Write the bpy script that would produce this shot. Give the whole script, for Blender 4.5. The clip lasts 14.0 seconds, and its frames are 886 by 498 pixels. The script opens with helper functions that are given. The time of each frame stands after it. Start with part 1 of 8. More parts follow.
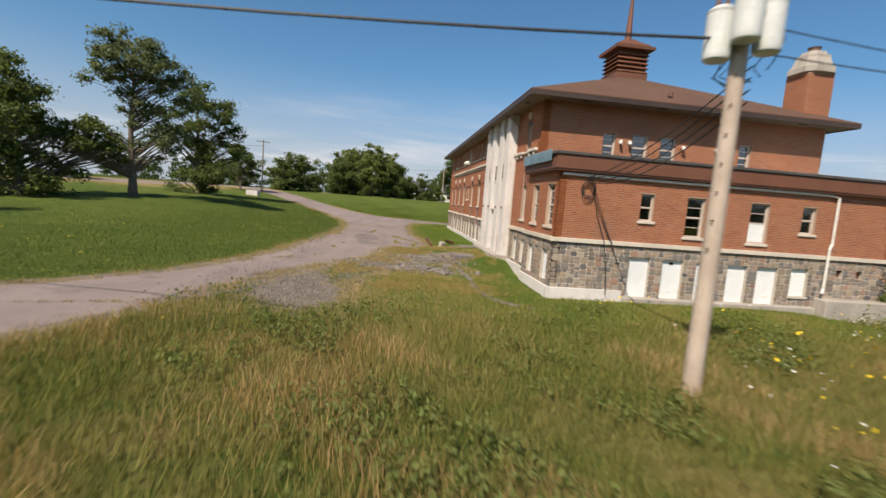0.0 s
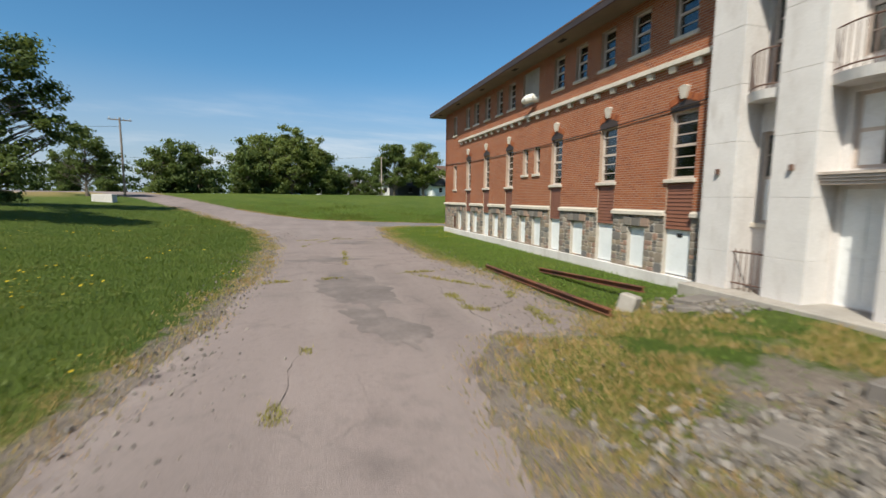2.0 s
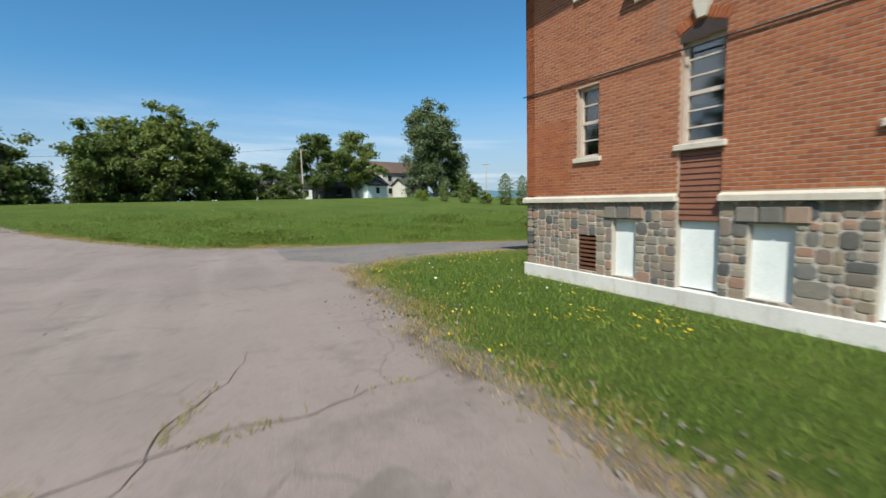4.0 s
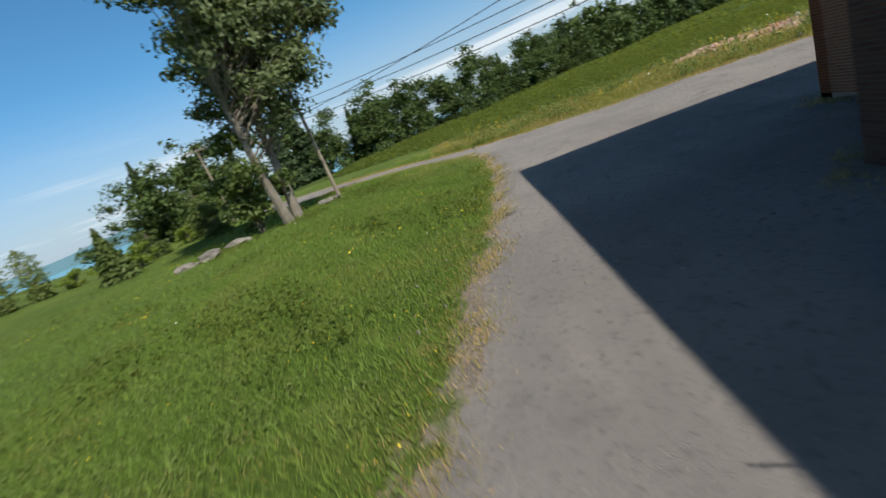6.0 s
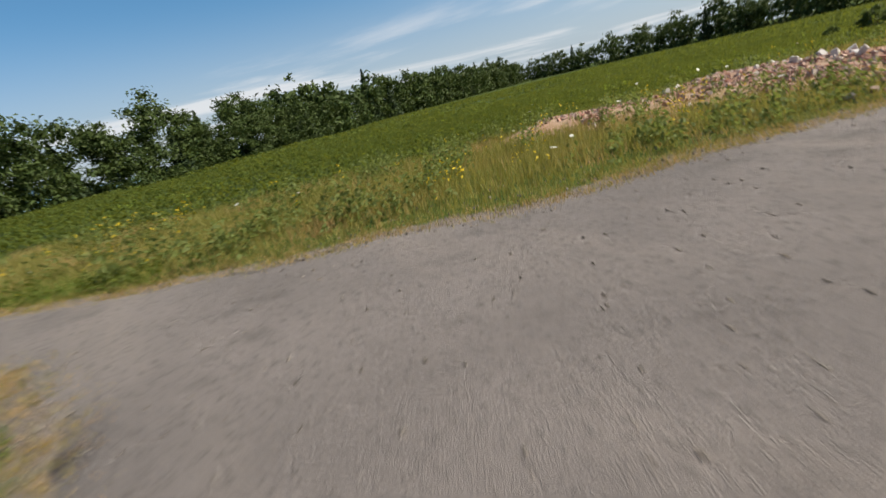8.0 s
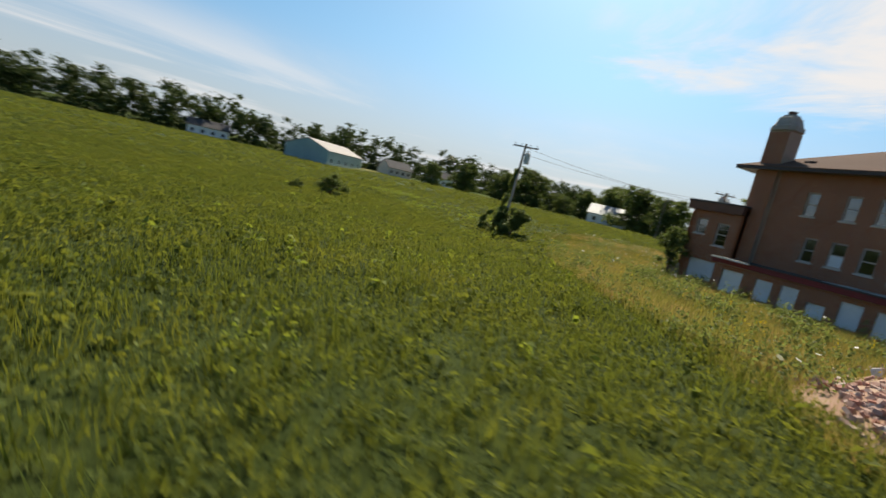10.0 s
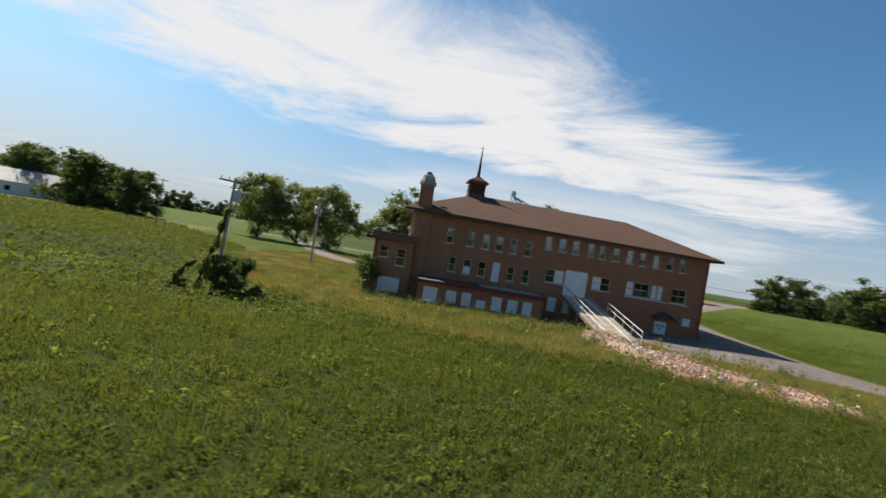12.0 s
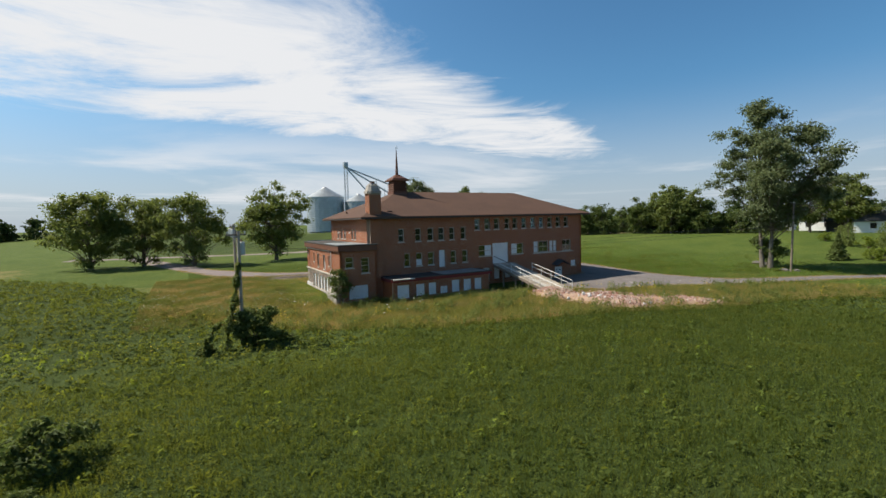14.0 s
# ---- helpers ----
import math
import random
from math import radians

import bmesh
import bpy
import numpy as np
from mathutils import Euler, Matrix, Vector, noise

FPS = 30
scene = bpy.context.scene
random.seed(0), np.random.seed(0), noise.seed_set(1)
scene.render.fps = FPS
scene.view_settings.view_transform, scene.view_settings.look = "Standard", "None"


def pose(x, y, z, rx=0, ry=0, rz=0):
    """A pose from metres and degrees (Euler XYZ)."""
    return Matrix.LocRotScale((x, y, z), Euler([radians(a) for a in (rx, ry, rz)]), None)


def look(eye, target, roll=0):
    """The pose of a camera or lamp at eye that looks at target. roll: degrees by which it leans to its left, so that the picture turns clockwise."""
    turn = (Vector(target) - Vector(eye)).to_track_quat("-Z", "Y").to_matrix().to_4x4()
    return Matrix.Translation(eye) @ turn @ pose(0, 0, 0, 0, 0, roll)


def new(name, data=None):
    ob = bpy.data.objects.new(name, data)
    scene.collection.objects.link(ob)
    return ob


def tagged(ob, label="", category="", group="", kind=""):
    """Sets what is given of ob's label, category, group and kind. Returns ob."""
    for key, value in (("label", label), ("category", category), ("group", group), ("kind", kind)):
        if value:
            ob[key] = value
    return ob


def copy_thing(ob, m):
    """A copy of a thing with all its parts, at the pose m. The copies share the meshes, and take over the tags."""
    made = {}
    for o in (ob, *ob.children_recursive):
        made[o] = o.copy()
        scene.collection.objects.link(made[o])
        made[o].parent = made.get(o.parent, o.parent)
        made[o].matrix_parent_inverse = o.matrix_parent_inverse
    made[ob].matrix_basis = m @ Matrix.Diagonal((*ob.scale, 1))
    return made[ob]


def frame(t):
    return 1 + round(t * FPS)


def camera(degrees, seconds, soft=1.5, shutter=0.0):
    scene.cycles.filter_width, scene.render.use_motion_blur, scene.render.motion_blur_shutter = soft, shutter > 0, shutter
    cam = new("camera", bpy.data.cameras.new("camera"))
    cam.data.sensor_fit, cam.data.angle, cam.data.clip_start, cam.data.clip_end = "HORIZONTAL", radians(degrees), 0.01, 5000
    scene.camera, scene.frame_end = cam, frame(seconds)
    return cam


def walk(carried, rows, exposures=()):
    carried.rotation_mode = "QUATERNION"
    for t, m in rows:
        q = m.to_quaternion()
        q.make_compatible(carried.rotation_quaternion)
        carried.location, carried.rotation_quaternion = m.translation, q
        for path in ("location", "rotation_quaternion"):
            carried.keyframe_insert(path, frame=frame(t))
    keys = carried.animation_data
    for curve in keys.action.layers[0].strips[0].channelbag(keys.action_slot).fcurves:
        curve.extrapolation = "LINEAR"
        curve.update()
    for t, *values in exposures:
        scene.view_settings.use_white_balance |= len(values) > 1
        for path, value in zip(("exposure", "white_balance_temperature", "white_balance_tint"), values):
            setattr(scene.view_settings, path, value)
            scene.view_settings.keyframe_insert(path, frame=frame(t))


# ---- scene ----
cam = camera(89.7, 14.0, soft=1.5, shutter=0.25)
PATH = [
    (0, (-6.481, -16.707, 3.163), (-5.332, -6.831, 2.090), 4.47),
    (0.5, (-7.568, -11.169, 2.898), (-6.010, -1.352, 1.801), 3.03),
    (1, (-8.685, -5.977, 2.726), (-6.547, 3.723, 1.569), 1.31),
    (1.5, (-9.335, -0.433, 2.495), (-6.784, 9.171, 1.376), 0.57),
    (2, (-9.483, 5.161, 2.394), (-6.605, 14.669, 1.253), 0.51),
    (2.5, (-9.450, 10.602, 2.297), (-6.142, 19.964, 1.111), 0.29),
    (2.7, (-9.343, 12.785, 2.246), (-5.892, 22.096, 1.059), -0.01),
    (4.8, (-4.744, 34.157, 2.092), (1.999, 41.450, 0.930), -8.81),
    (5, (-3.728, 36.104, 2.166), (3.803, 42.542, 0.812), -11.88),
    (5.5, (-0.932, 40.527, 2.445), (8.042, 44.460, 0.446), -17.95),
    (6, (2.640, 43.813, 2.726), (12.109, 45.445, -0.043), -22.51),
    (6.5, (6.868, 45.712, 2.919), (16.209, 45.318, -0.629), -26.40),
    (7, (11.905, 46.053, 2.795), (20.898, 44.113, -1.125), -26.97),
    (7.5, (17.054, 44.907, 2.661), (25.711, 41.653, -1.143), -22.83),
    (8, (22.768, 42.208, 1.789), (31.113, 37.668, -1.332), -13.58),
    (8.2, (24.832, 41.003, 1.582), (32.956, 35.905, -1.247), -10.08),
    (10.3, (49.499, 21.971, 2.686), (43.527, 14.034, 1.526), 13.43),
    (10.5, (51.325, 19.724, 2.807), (44.293, 12.675, 1.875), 13.38),
    (11, (55.087, 14.036, 3.291), (46.158, 9.563, 2.764), 12.32),
    (11.5, (57.811, 8.390, 3.975), (47.948, 6.747, 3.800), 11.22),
    (12, (59.637, 2.963, 4.781), (49.679, 3.874, 4.757), 9.63),
    (12.5, (60.703, -2.067, 5.633), (51.059, 0.570, 5.452), 6.86),
    (13, (61.149, -6.521, 6.454), (51.921, -2.679, 6.168), 3.79),
    (13.5, (61.113, -10.221, 7.168), (52.207, -5.696, 6.726), 0.89),
    (14, (60.735, -12.989, 7.698), (52.028, -8.112, 7.066), -1.45),
]
BALANCE = [(0, 0.03, 6900, 16), (1, 0.03, 6750, 14), (1.5, 0.03, 6500, 10), (2.5, 0.05, 6200, 8), (5, 0.13, 5950, 3), (6, 0.14, 6250, 6), (7, 0.12, 6400, 9), (8, 0.03, 6700, 11), (10.5, 0.0, 6900, 12), (12, -0.02, 6650, 11), (14, -0.03, 6500, 10)]
walk(cam, [(t, look(eye, target, roll)) for t, eye, target, roll in PATH], BALANCE)

# ---- light ----
SUN_TO = Vector((0.55, 0.68, -1.0)).normalized()
sun_data = bpy.data.lights.new("sun", "SUN")
sun_data.energy, sun_data.angle, sun_data.color = 5.95, radians(0.55), (1.0, 0.92, 0.77)
sun = new("sun", sun_data)
sun.matrix_world = Matrix.Translation((-40, -40, 60)) @ SUN_TO.to_track_quat("-Z", "Y").to_matrix().to_4x4()
SUN_ELEV = math.asin(-SUN_TO.z)
SUN_AZ = math.atan2(-SUN_TO.x, -SUN_TO.y)

world = bpy.data.worlds.new("world")
scene.world = world
world.use_nodes = True
wn, wl = world.node_tree.nodes, world.node_tree.links
wn.clear()
w_out = wn.new("ShaderNodeOutputWorld")
w_bg = wn.new("ShaderNodeBackground")
w_sky = wn.new("ShaderNodeTexSky")
w_sky.sky_type, w_sky.sun_disc = "NISHITA", False
w_sky.sun_elevation, w_sky.sun_rotation = SUN_ELEV, SUN_AZ
w_sky.altitude, w_sky.air_density, w_sky.dust_density, w_sky.ozone_density = 50, 0.9, 1.5, 2.6
w_bg.inputs[1].default_value = 0.064
wl.new(w_sky.outputs[0], w_bg.inputs[0])
wl.new(w_bg.outputs[0], w_out.inputs[0])

# wispy clouds over the clear sky, on a flat layer far above
w_geo = wn.new("ShaderNodeTexCoord")
w_sep = wn.new("ShaderNodeSeparateXYZ")
wl.new(w_geo.outputs["Generated"], w_sep.inputs[0])
def w_math(op, a, b=0.0):
    n = wn.new("ShaderNodeMath")
    n.operation = op
    for sock, val in ((n.inputs[0], a), (n.inputs[1], b)):
        if isinstance(val, (int, float)):
            sock.default_value = val
        else:
            wl.new(val, sock)
    return n.outputs[0]
def w_range(v, a, b):
    n = wn.new("ShaderNodeMapRange")
    n.interpolation_type = "SMOOTHSTEP"
    n.inputs[1].default_value, n.inputs[2].default_value = a, b
    wl.new(v, n.inputs[0])
    return n.outputs[0]
w_up = w_math("MAXIMUM", w_sep.outputs[2], 0.012)
w_u, w_v = w_math("DIVIDE", w_sep.outputs[0], w_up), w_math("DIVIDE", w_sep.outputs[1], w_up)
w_com = wn.new("ShaderNodeCombineXYZ")
wl.new(w_u, w_com.inputs[0])
wl.new(w_v, w_com.inputs[1])
def w_noise(scale, detail, rough, distort, vec):
    n = wn.new("ShaderNodeTexNoise")
    n.inputs["Scale"].default_value, n.inputs["Detail"].default_value = scale, detail
    n.inputs["Roughness"].default_value, n.inputs["Distortion"].default_value = rough, distort
    wl.new(vec, n.inputs["Vector"])
    return n.outputs["Fac"]
w_map = wn.new("ShaderNodeMapping")
w_map.inputs["Rotation"].default_value = (0, 0, radians(-25))
w_map.inputs["Scale"].default_value = (1.0, 0.8, 1.0)
wl.new(w_com.outputs[0], w_map.inputs[0])
w_fine = w_noise(0.8, 12, 0.66, 0.7, w_map.outputs[0])
w_wide = w_noise(0.16, 5, 0.5, 0.3, w_com.outputs[0])
# the cloud band lies to the west
w_du = w_math("SUBTRACT", w_u, w_math("SUBTRACT", w_math("MULTIPLY", w_v, -0.32), 3.4))
w_wide_at = w_math("MAXIMUM", w_math("SUBTRACT", 3.5, w_math("MULTIPLY", w_v, 0.36)), 0.9)
w_band = w_math("SUBTRACT", 1.0, w_range(w_math("DIVIDE", w_math("ABSOLUTE", w_du), w_wide_at), 0.15, 1.0))
w_side = w_range(w_v, -5.5, -0.5)
w_band = w_math("MULTIPLY", w_band, w_math("MULTIPLY", w_side, w_math("SUBTRACT", 1.0, w_range(w_v, 4.0, 9.0))))
w_sum = w_math("ADD", w_math("MULTIPLY", w_band, 0.36), w_math("ADD", w_math("MULTIPLY", w_fine, 0.62), w_math("MULTIPLY", w_wide, 0.26)))
w_cov = w_range(w_sum, 0.66, 0.85)
w_low = w_math("MULTIPLY", w_range(w_noise(0.13, 7, 0.58, 0.5, w_com.outputs[0]), 0.47, 0.66), w_math("MULTIPLY", w_range(w_sep.outputs[2], 0.24, 0.1), 0.7))
w_cov = w_math("MULTIPLY", w_math("MAXIMUM", w_cov, w_low), w_range(w_sep.outputs[2], 0.015, 0.06))
w_mix = wn.new("ShaderNodeMix")
w_mix.data_type = "RGBA"
wl.new(w_cov, w_mix.inputs[0])
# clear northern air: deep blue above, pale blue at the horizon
w_hue = wn.new("ShaderNodeHueSaturation")
w_hue.inputs["Saturation"].default_value = 1.12
wl.new(w_sky.outputs[0], w_hue.inputs["Color"])
w_tint = wn.new("ShaderNodeMix")
w_tint.data_type, w_tint.blend_type = "RGBA", "MULTIPLY"
w_tint.inputs[0].default_value = 1.0
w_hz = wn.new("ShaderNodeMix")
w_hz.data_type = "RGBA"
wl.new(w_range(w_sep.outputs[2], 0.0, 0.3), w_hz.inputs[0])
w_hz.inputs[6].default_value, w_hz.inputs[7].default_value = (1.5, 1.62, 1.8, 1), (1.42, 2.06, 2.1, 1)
# the unseen sky overhead is dimmed further, to weaken fill light in the shade
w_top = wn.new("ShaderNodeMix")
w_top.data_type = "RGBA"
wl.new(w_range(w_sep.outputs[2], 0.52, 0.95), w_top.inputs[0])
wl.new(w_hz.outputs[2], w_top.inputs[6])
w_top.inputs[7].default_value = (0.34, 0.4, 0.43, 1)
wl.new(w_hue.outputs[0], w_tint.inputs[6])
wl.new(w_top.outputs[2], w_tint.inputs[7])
# pale air near the horizon
w_haze = wn.new("ShaderNodeMix")
w_haze.data_type = "RGBA"
wl.new(w_math("MULTIPLY", w_math("SUBTRACT", 1.0, w_range(w_sep.outputs[2], -0.02, 0.27)), 0.8), w_haze.inputs[0])
wl.new(w_tint.outputs[2], w_haze.inputs[6])
w_haze.inputs[7].default_value = (7.7, 9.2, 10.6, 1)
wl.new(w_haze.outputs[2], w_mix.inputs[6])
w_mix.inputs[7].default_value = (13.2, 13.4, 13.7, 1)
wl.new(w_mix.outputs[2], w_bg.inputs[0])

# ---- materials ----
def node_mat(name):
    m = bpy.data.materials.new(name)
    m.use_nodes = True
    nt = m.node_tree
    return m, nt, nt.nodes["Principled BSDF"]

def noise_at(nt, scale, detail=4.0, rough=0.6, vec=None, stretch=None):
    n = nt.nodes.new("ShaderNodeTexNoise")
    n.inputs["Scale"].default_value = scale
    n.inputs["Detail"].default_value = detail
    n.inputs["Roughness"].default_value = rough
    if vec is None:
        vec = nt.nodes.new("ShaderNodeNewGeometry").outputs["Position"]
    if stretch is not None:
        mp = nt.nodes.new("ShaderNodeMapping")
        mp.inputs["Scale"].default_value = stretch
        nt.links.new(vec, mp.inputs["Vector"])
        vec = mp.outputs["Vector"]
    nt.links.new(vec, n.inputs["Vector"])
    return n.outputs["Fac"]

def ramp(nt, fac, lo, hi):
    r = nt.nodes.new("ShaderNodeMapRange")
    r.interpolation_type = "SMOOTHSTEP"
    r.inputs[1].default_value, r.inputs[2].default_value = lo, hi
    nt.links.new(fac, r.inputs[0])
    return r.outputs[0]

def mixc(nt, fac, a, b, mode="MIX"):
    n = nt.nodes.new("ShaderNodeMix")
    n.data_type, n.blend_type = "RGBA", mode
    for sock, val in ((n.inputs[0], fac), (n.inputs[6], a), (n.inputs[7], b)):
        if isinstance(val, (int, float)):
            sock.default_value = val
        elif isinstance(val, tuple):
            sock.default_value = (*val, 1) if len(val) == 3 else val
        else:
            nt.links.new(val, sock)
    return n.outputs[2]

def math_n(nt, op, a, b=0.0):
    n = nt.nodes.new("ShaderNodeMath")
    n.operation = op
    for sock, val in ((n.inputs[0], a), (n.inputs[1], b)):
        if isinstance(val, (int, float)):
            sock.default_value = val
        else:
            nt.links.new(val, sock)
    return n.outputs[0]

def bump(nt, bsdf, height, strength, dist=0.02):
    b = nt.nodes.new("ShaderNodeBump")
    b.inputs["Strength"].default_value, b.inputs["Distance"].default_value = strength, dist
    nt.links.new(height, b.inputs["Height"])
    nt.links.new(b.outputs[0], bsdf.inputs["Normal"])

def scaled(nt, col, fac):
    v = nt.nodes.new("ShaderNodeVectorMath")
    v.operation = "SCALE"
    nt.links.new(col, v.inputs[0])
    nt.links.new(fac, v.inputs[3])
    return v.outputs[0]

def surf(name, c1, c2, c3=None, big=0.6, small=9.0, rough=0.85, metal=0.0, bmp=0.3, rand="", amount=0.5, worn=0.35, stretch=None, spec=0.4, dist=0.01):
    """A weathered surface: two colours in large patches, a third as small stains, fine relief."""
    m, nt, b = node_mat(name)
    n1 = noise_at(nt, big, 5)
    n2 = noise_at(nt, small, 6, 0.65, stretch=stretch)
    col = mixc(nt, ramp(nt, n1, 0.35, 0.65), c1, c2)
    if c3 is not None:
        col = mixc(nt, math_n(nt, "MULTIPLY", ramp(nt, n2, 0.48, 0.75), worn), col, c3)
    grain = noise_at(nt, small * 7, 3, 0.7)
    col = scaled(nt, col, math_n(nt, "ADD", 0.78, math_n(nt, "MULTIPLY", grain, 0.44)))
    if rand:
        if rand == "island":
            r = nt.nodes.new("ShaderNodeNewGeometry").outputs["Random Per Island"]
        else:
            r = nt.nodes.new("ShaderNodeObjectInfo").outputs["Random"]
        col = scaled(nt, col, math_n(nt, "ADD", 1 - amount / 2, math_n(nt, "MULTIPLY", r, amount)))
    nt.links.new(col, b.inputs["Base Color"])
    b.inputs["Roughness"].default_value, b.inputs["Metallic"].default_value = rough, metal
    b.inputs["Specular IOR Level"].default_value = spec
    if bmp:
        bump(nt, b, math_n(nt, "ADD", n2, grain), bmp, dist)
    return m

def varied(name, cols, rand="island", rough=0.9, small=30.0, bmp=0.4, stains=None):
    """Pieces that differ in colour from one to the next."""
    m, nt, b = node_mat(name)
    if rand == "island":
        r = nt.nodes.new("ShaderNodeNewGeometry").outputs["Random Per Island"]
    else:
        r = nt.nodes.new("ShaderNodeObjectInfo").outputs["Random"]
    cr = nt.nodes.new("ShaderNodeValToRGB")
    cr.color_ramp.interpolation = "LINEAR"
    el = cr.color_ramp.elements
    el[0].position, el[0].color = 0.0, (*cols[0], 1)
    el[1].position, el[1].color = 1.0, (*cols[-1], 1)
    for i, c in enumerate(cols[1:-1]):
        e = el.new((i + 1) / (len(cols) - 1))
        e.color = (*c, 1)
    nt.links.new(r, cr.inputs[0])
    g = noise_at(nt, small, 5, 0.7)
    wide = noise_at(nt, 0.7, 4)
    col = scaled(nt, cr.outputs[0], math_n(nt, "ADD", 0.62, math_n(nt, "MULTIPLY", g, 0.5)))
    col = scaled(nt, col, math_n(nt, "ADD", 0.82, math_n(nt, "MULTIPLY", wide, 0.46)))
    if stains is not None:
        col = mixc(nt, math_n(nt, "MULTIPLY", ramp(nt, noise_at(nt, 1.1, 6, stretch=(1, 1, 0.25)), 0.58, 0.72), 0.4), col, stains)
    nt.links.new(col, b.inputs["Base Color"])
    b.inputs["Roughness"].default_value = rough
    b.inputs["Specular IOR Level"].default_value = 0.3
    bump(nt, b, g, bmp, 0.01)
    return m

def leaf_mat(name, a, b_, c, trans=0.35, rough=0.6, glow=(1.15, 1.1, 0.8)):
    m, nt, b = node_mat(name)
    r = nt.nodes.new("ShaderNodeNewGeometry").outputs["Random Per Island"]
    n = noise_at(nt, 0.35, 3)
    col = mixc(nt, r, a, b_)
    col = mixc(nt, math_n(nt, "MULTIPLY", ramp(nt, n, 0.45, 0.7), 0.6), col, c)
    nt.links.new(col, b.inputs["Base Color"])
    b.inputs["Roughness"].default_value = rough
    b.inputs["Specular IOR Level"].default_value = 0.25
    t = nt.nodes.new("ShaderNodeBsdfTranslucent")
    thru = nt.nodes.new("ShaderNodeMix")
    thru.data_type, thru.blend_type = "RGBA", "MULTIPLY"
    thru.inputs[0].default_value, thru.inputs[7].default_value = 1.0, (*glow, 1)
    nt.links.new(col, thru.inputs[6])
    nt.links.new(thru.outputs[2], t.inputs["Color"])
    mx = nt.nodes.new("ShaderNodeMixShader")
    mx.inputs[0].default_value = trans
    out = nt.nodes["Material Output"]
    nt.links.new(b.outputs[0], mx.inputs[1])
    nt.links.new(t.outputs[0], mx.inputs[2])
    nt.links.new(mx.outputs[0], out.inputs["Surface"])
    return m

BRICKS = [(0.27, 0.078, 0.034), (0.35, 0.112, 0.046), (0.385, 0.132, 0.054), (0.325, 0.10, 0.042), (0.365, 0.122, 0.052), (0.25, 0.076, 0.037)]
M_BRICK = varied("brick", BRICKS, "island", stains=(0.2, 0.12, 0.09))
M_BRICK_ONE = varied("brick_single", BRICKS, "object")
# service annex brick and mortar: browner, with the wall's shade darkened into the colour
M_BRICK_SHADED = varied("shaded_brown_brick", [(0.3 * c[0], 0.44 * c[1], 0.7 * c[2]) for c in BRICKS], "island", stains=(0.05, 0.035, 0.03))
M_MORTAR_SHADED = surf("shaded_mortar", (0.10, 0.082, 0.07), (0.08, 0.066, 0.057), (0.05, 0.042, 0.037), 0.8, 12)
M_MORTAR = surf("mortar", (0.40, 0.285, 0.215), (0.34, 0.245, 0.185), (0.2, 0.16, 0.13), 0.8, 12)
STONES = [(0.13, 0.127, 0.125), (0.30, 0.235, 0.175), (0.19, 0.178, 0.165), (0.36, 0.275, 0.195), (0.10, 0.10, 0.103), (0.29, 0.25, 0.21), (0.33, 0.2, 0.145), (0.17, 0.163, 0.158), (0.40, 0.335, 0.265), (0.25, 0.19, 0.165)]
M_STONE = varied("fieldstone", STONES, "island", 0.85, 12.0, 0.8)
M_STONE_ONE = varied("fieldstone_single", STONES, "object", 0.85, 12.0, 0.8)
M_JOINT = surf("stone_joint", (0.46, 0.41, 0.355), (0.38, 0.34, 0.295), (0.24, 0.21, 0.18), 1.0, 14)
M_CONC = surf("concrete", (0.66, 0.625, 0.61), (0.58, 0.545, 0.53), (0.34, 0.28, 0.25), 0.5, 3.5, worn=0.4, stretch=(1, 1, 0.3))
M_CONC_DARK = surf("rough_concrete", (0.40, 0.36, 0.32), (0.32, 0.29, 0.26), (0.2, 0.17, 0.14), 0.9, 6, bmp=0.6)
M_CAST = surf("cast_stone", (0.60, 0.54, 0.46), (0.52, 0.46, 0.40), (0.30, 0.26, 0.22), 0.8, 6)
M_WHITE = surf("white_board", (0.78, 0.79, 0.80), (0.70, 0.72, 0.74), (0.52, 0.49, 0.45), 0.7, 5, 0.55, bmp=0.05, worn=0.25)
M_FRAME = surf("window_paint", (0.55, 0.47, 0.42), (0.46, 0.38, 0.33), (0.24, 0.19, 0.16), 2, 12, 0.7, bmp=0.2)
M_SHINGLE = surf("roof_shingle", (0.115, 0.062, 0.042), (0.095, 0.052, 0.037), (0.15, 0.085, 0.06), 0.25, 3.0, 0.95, bmp=0.5, worn=0.4, stretch=(1, 1, 3))
M_FASCIA = surf("brown_fascia", (0.17, 0.07, 0.042), (0.14, 0.06, 0.037), (0.09, 0.045, 0.03), 0.6, 5, 0.55, bmp=0.1)
M_EAVE = surf("dark_eave", (0.045, 0.032, 0.028), (0.06, 0.042, 0.036), (0.03, 0.024, 0.022), 0.6, 5, 0.5)
M_FELT = surf("roof_felt", (0.055, 0.05, 0.05), (0.075, 0.07, 0.068), (0.13, 0.12, 0.11), 0.6, 4, 0.9)
M_SIDING = surf("brown_siding", (0.22, 0.092, 0.056), (0.19, 0.08, 0.05), (0.11, 0.05, 0.034), 0.9, 8, 0.5, bmp=0.05)
M_SOFFIT = surf("soffit", (0.21, 0.16, 0.12), (0.17, 0.13, 0.10), (0.11, 0.085, 0.065), 0.8, 5, 0.75, bmp=0.1)
# near-black colour that paints the darkness of openings and rooms
M_VOID_SHADE = surf("void_shade", (0.012, 0.011, 0.011), (0.02, 0.018, 0.016), None, 1, 6, 0.9, bmp=0)
M_BLUE = surf("blue_tarp_metal", (0.13, 0.22, 0.28), (0.20, 0.30, 0.35), (0.33, 0.38, 0.40), 1.5, 4, 0.45, bmp=0.15, stretch=(4, 4, 1))
